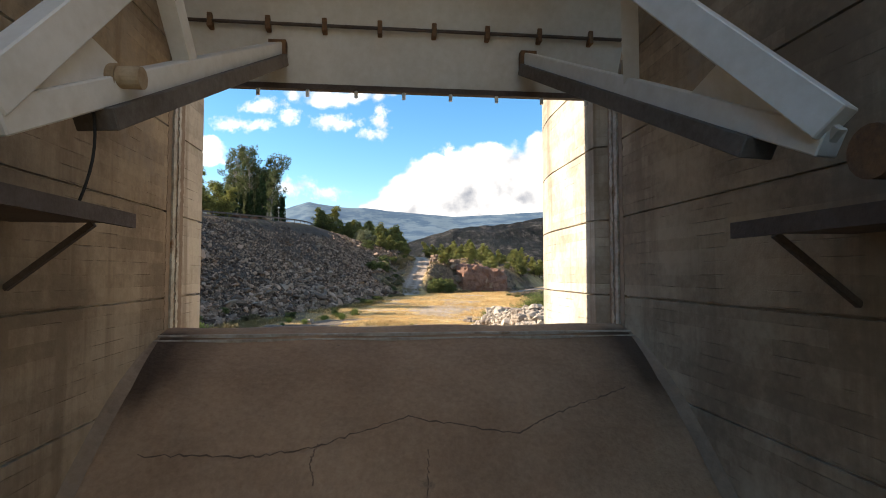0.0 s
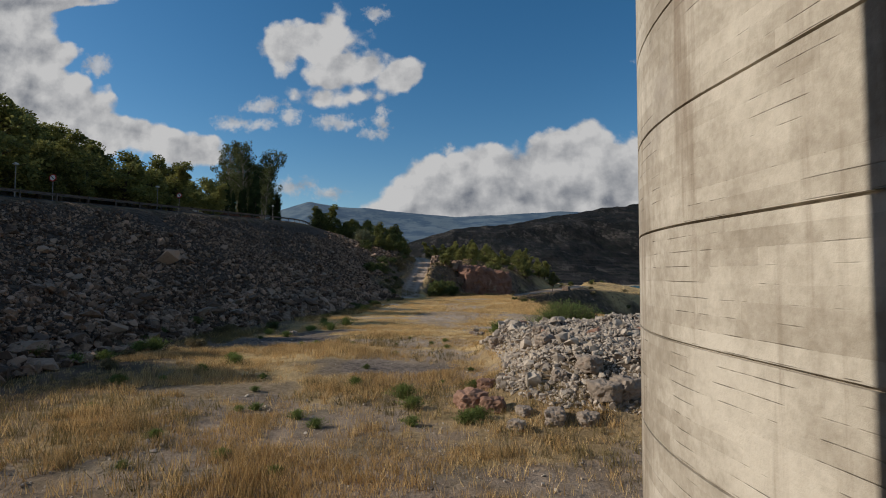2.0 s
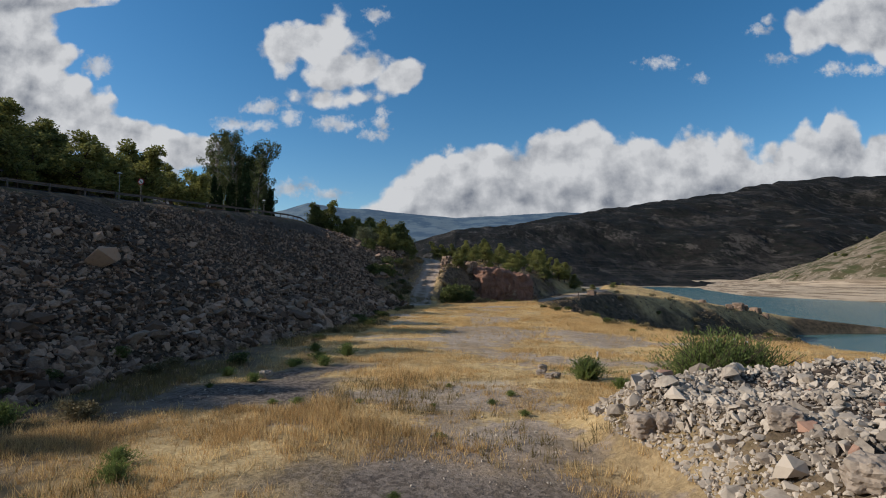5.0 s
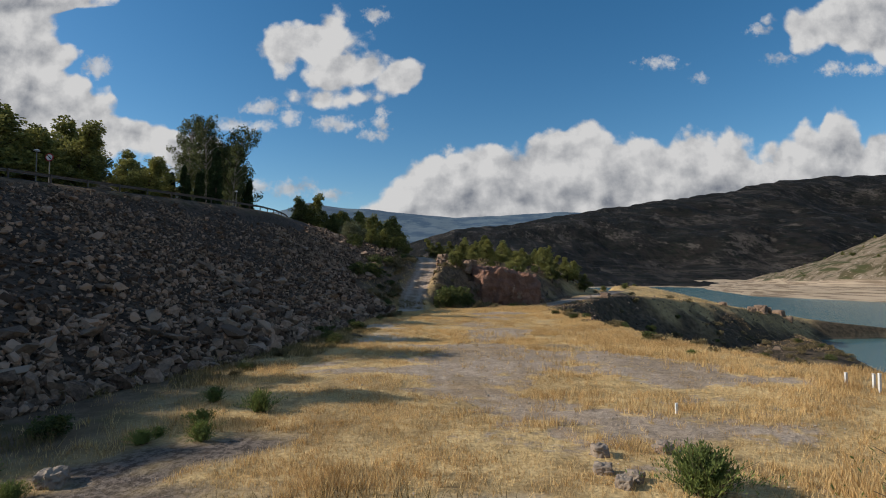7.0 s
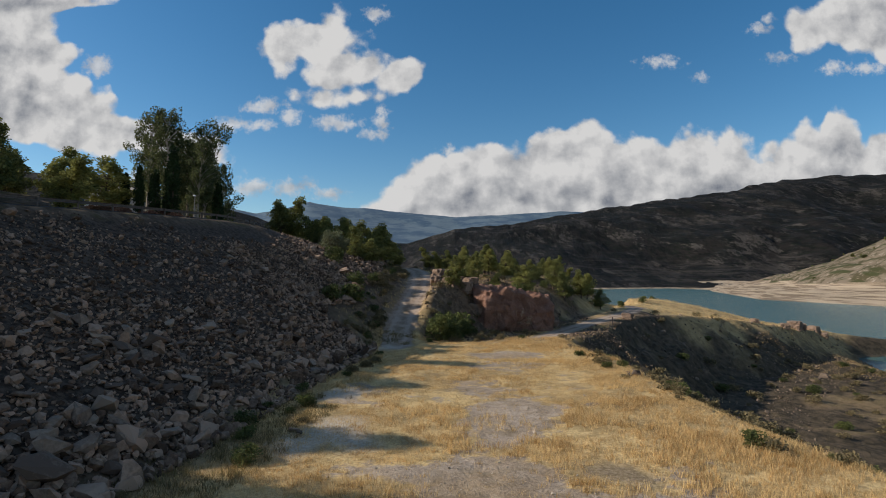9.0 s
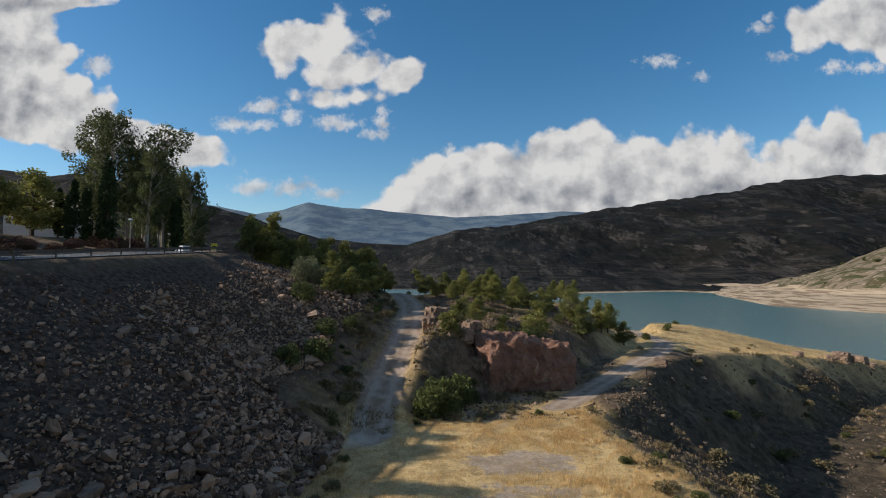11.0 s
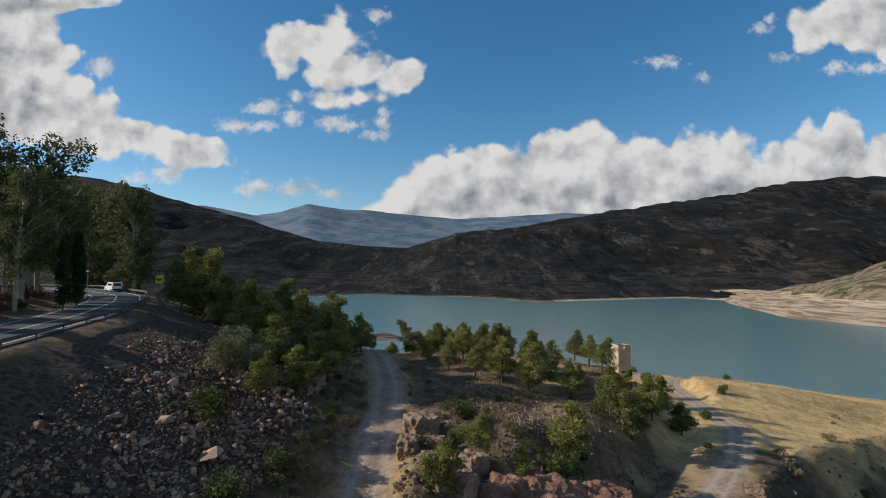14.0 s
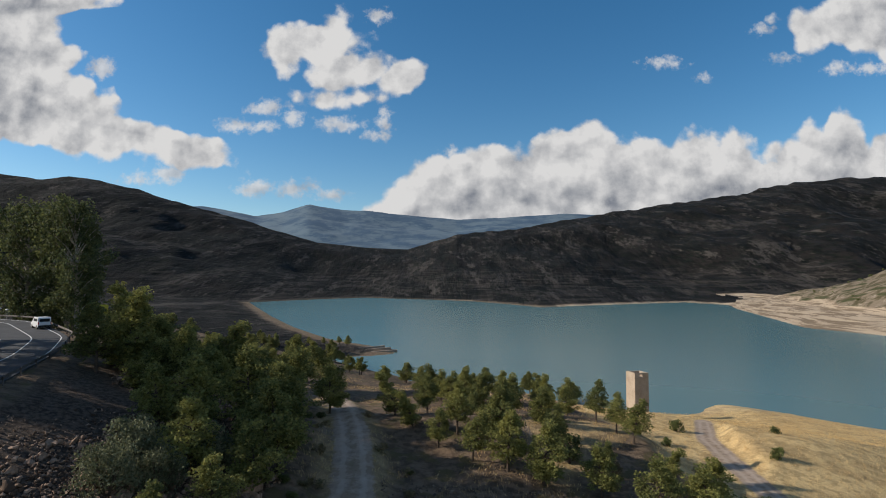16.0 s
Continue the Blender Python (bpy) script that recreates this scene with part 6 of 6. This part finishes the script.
# ---- stones ----
def stone_shapes(n, seed, flat=0.7):
    made = []
    r = np.random.default_rng(seed)
    for k in range(n):
        bm = bmesh.new()
        for p in r.normal(size=(13, 3)):
            p = p / np.linalg.norm(p) * r.uniform(0.75, 1.0)
            bm.verts.new(p * np.array([1.0, r.uniform(0.6, 0.9), flat * r.uniform(0.7, 1.1)]) * 0.5)
        bmesh.ops.convex_hull(bm, input=bm.verts[:])
        bmesh.ops.delete(bm, geom=[v for v in bm.verts if not v.link_faces], context="VERTS")
        bm.verts.index_update()
        made.append((np.array([v.co for v in bm.verts]), np.array([[v.index for v in f.verts] for f in bm.faces])))
        bm.free()
    return made


def heap(name, xs, ys, sizes, shapes, mat, seed, sink=0.2):
    r = np.random.default_rng(seed)
    zs = land(xs, ys)[0]
    pick = r.integers(0, len(shapes), len(xs))
    vs, fs, base = [], [], 0
    for k, (v, f) in enumerate(shapes):
        i = np.nonzero(pick == k)[0]
        if not len(i):
            continue
        q = r.normal(size=(len(i), 4))
        q[:, 1:3] *= 0.45
        q /= np.linalg.norm(q, axis=1)[:, None]
        w, x, y, z = q.T
        rot = np.stack((np.stack((1 - 2 * (y * y + z * z), 2 * (x * y - z * w), 2 * (x * z + y * w)), -1), np.stack((2 * (x * y + z * w), 1 - 2 * (x * x + z * z), 2 * (y * z - x * w)), -1), np.stack((2 * (x * z - y * w), 2 * (y * z + x * w), 1 - 2 * (x * x + y * y)), -1)), 1)
        p = np.einsum("nij,vj->nvi", rot, v) * sizes[i][:, None, None]
        p += np.stack((xs[i], ys[i], zs[i] + sizes[i] * (0.3 - sink)), -1)[:, None, :]
        vs.append(p.reshape(-1, 3))
        fs.append((f[None] + (np.arange(len(i)) * len(v))[:, None, None] + base).reshape(-1, 3))
        base += len(i) * len(v)
    return new(name, leaf_mesh(name, np.concatenate(vs), np.concatenate(fs), mat))


shapes = stone_shapes(9, 3) + stone_shapes(7, 33, 0.42)
r = np.random.default_rng(9)
n = 78000
ys = r.uniform(16, 165, n)
f = r.uniform(0, 1, n) ** 1.15
xs_ = path_x(ys) - 7
foot = np.where(ys > 106, path_x(ys) - 6.8 + 2.5 * rough(xs_, ys, 5, 54), toe_x(ys) + 0.8)
xs = foot + (crest_x(ys) + 0.8 - foot) * f
size = np.exp(r.normal(-1.36, 0.52, n)) * (1.25 - 0.55 * f) * np.where(f < 0.10, 1.25, 1.0) * (1 + 0.3 * (rough(xs, ys, 7, 30)))
keep = rough(xs, ys, 11, 31) + 0.55 - 0.5 * step(0.75, 1.0, f) - 0.55 * step(85, 105, ys) * step(0.55, 0.85, f) - 0.45 * step(112, 150, ys) > r.uniform(-0.3, 0.5, n)
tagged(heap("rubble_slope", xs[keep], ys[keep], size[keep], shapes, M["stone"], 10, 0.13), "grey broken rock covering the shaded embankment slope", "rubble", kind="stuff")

# big blocks lying on the slope and at its foot
blocks = [leaf_mesh("boulder", v, fc, M["slab_stone"]) for v, fc in stone_shapes(9, 21, 0.62)]
toss = random.Random(12)
spots = [(-21.8, 76.8, 1.5), (-20.1, 76.3, 1.7), (-19.3, 76.5, 1.4), (-18.7, 78.5, 1.9), (-19.3, 73.7, 1.2), (-18.7, 73.2, 1.3), (-15.7, 77.5, 1.3), (-14.6, 78.1, 1.2), (-18.7, 69.0, 1.2), (-16.0, 67.0, 2.0), (-15.3, 68.1, 1.7), (-14.4, 69.8, 1.8), (-15.4, 65.7, 2.6), (-13.8, 71.5, 1.6), (-9.9, 88.9, 1.1), (-8.9, 74.4, 0.7), (-8.5, 74.0, 0.6)]
for cx_, cy_, k in ((-24.3, 101.5, 12), (-23.4, 106.5, 8), (-22.6, 111.5, 6), (-19.5, 76.5, 10), (-15.5, 68.5, 10), (-17.5, 84, 7)):
    spots += [(cx_ + toss.gauss(0, 1.1), cy_ + toss.gauss(0, 1.6), 0.7 + 0.9 * toss.random() ** 2) for _ in range(k)]
for k in range(230):
    y = 24 + 95 * toss.random()
    spots.append((float(toe_x(y) if y < 106 else path_x(y) - 7) - abs(toss.gauss(0.3, 3.4)), y, (0.55 + 1.2 * toss.random() ** 2) * (1.0 if y < 98 else 0.6)))
for x, y, s in [p for p in spots if p[1] < 104 or p[0] < -20]:
    ob = new("boulder", toss.choice(blocks))
    ob.matrix_basis = Matrix.LocRotScale((x, y, ground_z(x, y) + 0.16 * s), Euler((toss.uniform(-0.35, 0.35), toss.uniform(-0.1, 0.5), toss.uniform(0, 6.28))), (s * 1.15, s, s * 0.95))
    tagged(ob, "angular grey slab of rock on the rubble slope", "boulder", "slope boulders")

# heap of pale stones beside the dam
n = 72000
xs, ys = 1.0 + 29 * r.uniform(0, 1, n) ** 1.4, r.uniform(20.5, 40, n)
on = land(xs, ys)[1] > 0.25
xs, ys = xs[on], ys[on]
tagged(heap("small_rubble", xs, ys, np.exp(r.normal(-2.2, 0.58, len(xs))), shapes, M["pile_stone"], 12), "pale broken stones heaped beside the dam", "rubble", kind="stuff")
pile = empty("rubble_pile", pose(6, 28, 0))
tagged(pile, "heap of pale and reddish broken rocks beside the dam", "rubble pile")
stones = []
for k, (v, fc) in enumerate(stone_shapes(12, 6, 0.75)):
    stones.append(leaf_mesh("stone", v, fc, M["pile_stone"]))
reds = [leaf_mesh("stone", v, fc, M["red_stone"]) for v, fc in stone_shapes(5, 16, 0.75)]
pick = random.Random(3)
count = 0
while count < 300:
    x, y = pick.uniform(0.2, 18), pick.uniform(20.5, 38)
    if float(land(np.array([x]), np.array([y]))[1][0]) < 0.2:
        continue
    s = pick.uniform(0.18, 0.42) if count > 60 else pick.uniform(0.45, 0.95)
    ob = new("stone", pick.choice(stones if count % 6 else reds))
    ob.parent = pile
    ob.matrix_basis = Matrix.LocRotScale((x - 6, y - 28, ground_z(x, y) + s * 0.12), Euler((pick.uniform(-0.5, 0.5), pick.uniform(-0.5, 0.5), pick.uniform(0, 6.28))), (s, s, s))
    count += 1


def make_crag(name, at_, size, seed, mat, label, turn=0.0, detail=5, square=0.45, fine=1.0):
    bm = bmesh.new()
    bmesh.ops.create_icosphere(bm, subdivisions=detail, radius=1.0)
    off = Vector((seed, seed * 0.7, -seed))
    for v in bm.verts:
        p = v.co.normalized()
        blocky = p / max(abs(p.x), abs(p.y), abs(p.z)) * square + p * (1 - square)
        k = 1 + 0.22 * noise.noise(p * 1.6 + off) + 0.16 * noise.noise(p * 3.7 + off * 2) + fine * (0.08 * noise.noise(p * 8.5 - off) + 0.04 * noise.noise(p * 19 + off))
        k -= 0.10 * fine * max(0.0, 0.25 - abs(noise.noise(Vector((p.x * 3.2, p.y * 3.2, p.z * 0.9)) + off))) / 0.25
        q = blocky * k
        v.co = Vector((q.x * size[0], q.y * size[1], q.z * size[2]))
    ob = part(name, bm, mat)
    ob.matrix_world = pose(*at_, 0, 0, turn)
    return tagged(ob, label, "rock")


for k, (x, y, s) in enumerate(((2.6, 33.6, 0.95), (2.9, 33.0, 0.7), (4.3, 30.5, 0.75), (4.0, 28.0, 0.9), (4.7, 23.6, 0.95), (0.8, 23.7, 1.25), (3.7, 23.7, 0.6), (1.4, 23.0, 0.95), (1.4, 25.6, 0.8), (4.8, 22.2, 1.05), (5.5, 22.4, 1.1), (6.6, 21.4, 1.45), (7.4, 21.0, 1.2), (3.1, 21.5, 0.8), (1.9, 21.0, 0.6), (8.6, 25.8, 0.8), (2.3, 22.2, 0.55), (4.0, 21.3, 0.7), (2.3, 46.7, 0.6), (2.0, 45.4, 0.55), (2.2, 44.5, 0.5), (2.6, 44.9, 0.5), (4.2, 47.1, 0.6), (-11.2, 44.8, 0.8))):
    ruddy = k in (5, 7, 8)
    ob = make_crag("boulder", (x, y, ground_z(x, y) + 0.16 * s), (s * 0.44, s * 0.38, s * 0.32), 1.7 * k + 3, M["red_stone"] if ruddy else M["boulder_stone"], "weathered boulder of reddish rock on the heap" if ruddy else "weathered pale boulder lying on stony ground", 75 * k, 4, 0.55, 0.5)
    tagged(ob, category="boulder", group="field boulders")


make_crag("red_rock", (6.5, 126.4, 3.0), (3.5, 3.4, 3.9), 2.0, M["red_rock"], "large red-brown rock outcrop with broken faces", 20, 5, 0.5, 0.45)
make_crag("red_rock", (11.6, 127.9, 2.3), (3.4, 3.0, 3.3), 5.3, M["red_rock"], "lower dark red rock bank joined to the outcrop", 6, 5, 0.8, 0.5)
for x, y, s in ((-1.6, 135.0, 1.7), (-2.4, 131.8, 1.2), (0.6, 125.6, 1.0), (2.9, 128.6, 1.2), (-0.2, 132.2, 0.8), (1.4, 130.0, 0.9), (2.2, 126.0, 1.2), (3.6, 124.6, 1.1), (-0.4, 128.4, 1.0), (16.2, 131, 0.9), (30.5, 138.5, 0.9), (84.3, 176.4, 1.6), (87.0, 178.0, 1.3), (80.5, 174.0, 1.0), (93.0, 182.5, 1.4), (70.0, 168.5, 0.9), (98.0, 186.0, 1.2)):
    make_crag("boulder", (x, y, ground_z(x, y) + s * 0.3), (s, s * 0.8, s * 0.8), x, M["track_stone"], "weathered brown boulder on a dry bank", x * 40, 4, 0.7)

n = 6500
xs, ys = r.uniform(-4, 24, n), r.uniform(112, 152, n)
ok = (np.abs(xs - path_x(ys)) > 2.5) & (land(xs, ys)[2] < 0.3)
tagged(heap("scattered_stones", xs[ok], ys[ok], np.exp(r.normal(-1.5, 0.5, ok.sum())), shapes, M["spur_stone"], 14), "loose stones scattered over the brown knoll", "stones", kind="stuff")


n = 9000
ys, xs = 12 + 80 * r.uniform(0, 1, n) ** 1.5, r.uniform(-15, 16, n)
_, rub, trk, dry, _, straw, _ = land(xs, ys)
ok = (straw < 0.75) & (rub < 0.5)
tagged(heap("field_pebbles", xs[ok], ys[ok], np.exp(r.normal(-2.75, 0.45, ok.sum())), shapes[:6], M["pile_stone"], 15), "small stones strewn over the bare gravel", "pebbles", kind="stuff")

n = 11000
xs, ys = r.uniform(13, 110, n), r.uniform(80, 200, n)
d_, z_, side_ = along(SPUR, xs, ys)
ok = (side_ > 0) & (d_ < 26) & (land(xs, ys)[0] > -14)
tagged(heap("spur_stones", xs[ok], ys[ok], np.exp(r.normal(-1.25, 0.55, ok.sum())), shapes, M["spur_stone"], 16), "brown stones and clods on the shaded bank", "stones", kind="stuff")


# ---- posts ----
def make_post(x, y, tall, wide, mat, label):
    ob = empty("marker_post", pose(x, y, ground_z(x, y)))
    part("shaft", box(bmesh.new(), -wide, wide, -wide, wide, -0.3, tall, bevel=wide * 0.2), mat, ob)
    part("cap", box(bmesh.new(), -wide * 1.2, wide * 1.2, -wide * 1.2, wide * 1.2, tall, tall + wide * 0.8, bevel=wide * 0.3), mat, ob)
    tagged(ob, label, "post", "marker posts")


for x, y, t in ((16.0, 55.9, 0.55), (16.6, 54.8, 0.8), (17.0, 55.6, 0.6), (17.6, 55.2, 0.5)):
    make_post(x, y, t, 0.05, M["paint"], "worn white fence post at the field rim")
make_post(6.5, 51.5, 0.35, 0.045, M["paint"], "short white marker post in dry grass")
make_post(25.7, 131.5, 1.2, 0.06, M["dark_steel"], "short dark post beside the gravel track")

# ---- by the lake ----
def make_terrace(x, y, long, turn):
    ob = part("terrace_wall", box(bmesh.new(), -long / 2, long / 2, -0.5, 0.5, -1.2, 0.22, bevel=0.12), M["tower"])
    ob.matrix_world = pose(x, y, ground_z(x, y), 0, 0, turn)
    tagged(ob, "low pale stone terrace wall on the lake shore", "wall", "terrace walls")


for k in range(3):
    make_terrace(-34 - 5 * k, 384 + 5.5 * k, 22 + 3 * k, 32 + 3 * k)


# ---- dry grass ----
def make_grass(name, xs, ys, tall, mat, seed, label, per=9):
    r = np.random.default_rng(seed)
    zs = land(xs, ys)[0]
    n = len(xs) * per
    p = np.repeat(np.stack((xs, ys, zs - 0.02), -1), per, 0) + np.concatenate((r.normal(size=(n, 2)) * 0.10, np.zeros((n, 1))), 1)
    h = np.repeat(tall, per) * r.uniform(0.6, 1.2, n)
    a = r.uniform(0, 2 * np.pi, n)
    lean = h * r.uniform(0.05, 0.75, n)
    b = r.uniform(0, 2 * np.pi, n)
    w = 0.006 + 0.014 * h
    side = np.stack((np.cos(a) * w, np.sin(a) * w, np.zeros(n)), -1)
    tip = p + np.stack((np.cos(b) * lean, np.sin(b) * lean, h), -1)
    v = np.stack((p - side, p + side, tip), 1).reshape(-1, 3)
    f = np.arange(n * 3).reshape(-1, 3)
    tagged(new(name, leaf_mesh(name, v, f, mat)), label, "grass", kind="stuff")


n = 190000
ys = 13 + 122 * r.uniform(0, 1, n) ** 1.25
xs = r.uniform(-19, 26, n)
_, rub, trk, dry, _, straw, _ = land(xs, ys)
ok = ((straw * dry * (0.75 + 0.9 * rough(xs, ys, 1.5, 47)) > r.uniform(0.25, 1.0, n)) | (r.uniform(0, 1, n) < 0.06)) & (rub < 0.3) & (trk < 0.4) & (grit_mask(xs, ys) < 0.4)
xs, ys = xs[ok], ys[ok]
make_grass("dry_grass", xs, ys, 0.14 + 0.34 * np.clip(rough(xs, ys, 4, 40) + 0.25, 0, 1) + 0.16 * step(42, 24, ys) * np.clip(rough(xs, ys, 1.3, 48), 0, 1), M["dry_grass"], 41, "golden dry grass over the stony field")
n = 34000
ys, xs = 13 + 30 * r.uniform(0, 1, n) ** 1.15, r.uniform(-17, 5, n)
_, rub, trk, dry, _, straw, _ = land(xs, ys)
ok = (rub < 0.35) & (grit_mask(xs, ys) < 0.35) & (rough(xs, ys, 3.4, 49, 5, 0.65) > r.uniform(-0.05, 0.35, n))
xs, ys = xs[ok], ys[ok]
make_grass("brown_grass", xs, ys, 0.13 + 0.30 * np.clip(rough(xs, ys, 2.2, 44) + 0.3, 0, 1), M["brown_grass"], 47, "brown seeding grass in clumps near the dam", 8)
n = 5000
ys, xs = 12 + 32 * r.uniform(0, 1, n), r.uniform(-20, 6, n)
far_ys = r.uniform(40, 112, 5000)
ys, xs = np.concatenate((ys, far_ys)), np.concatenate((xs, toe_x(far_ys) + r.uniform(-0.5, 4.5, 5000)))
_, rub, trk, dry, _, straw, _ = land(xs, ys)
ok = (rub < 0.5) & (rough(xs, ys, 5, 45) > 0.02) & (grit_mask(xs, ys) < 0.4)
make_grass("green_grass", xs[ok], ys[ok], 0.20 + 0.25 * r.uniform(0, 1, ok.sum()), M["weeds"], 46, "olive green weeds and grass at the foot of the slope")
n = 52000
ys, xs = r.uniform(110, 260, n), r.uniform(-30, 110, n)
_, rub, trk, dry, _, straw, _ = land(xs, ys)
h_ = land(xs, ys)[0]
ok = (trk < 0.2) & (h_ > -13.5) & (rub < 0.5) & (rough(xs, ys, 9, 42) + 0.6 * ((xs > 26) & (ys > 160)) - 0.5 * ((xs > 14) & (ys < 150)) > 0.05)
make_grass("straw_tufts", xs[ok], ys[ok], np.full(ok.sum(), 0.45), M["dry_grass"], 43, "dry straw tufts over the knoll and banks", 4)
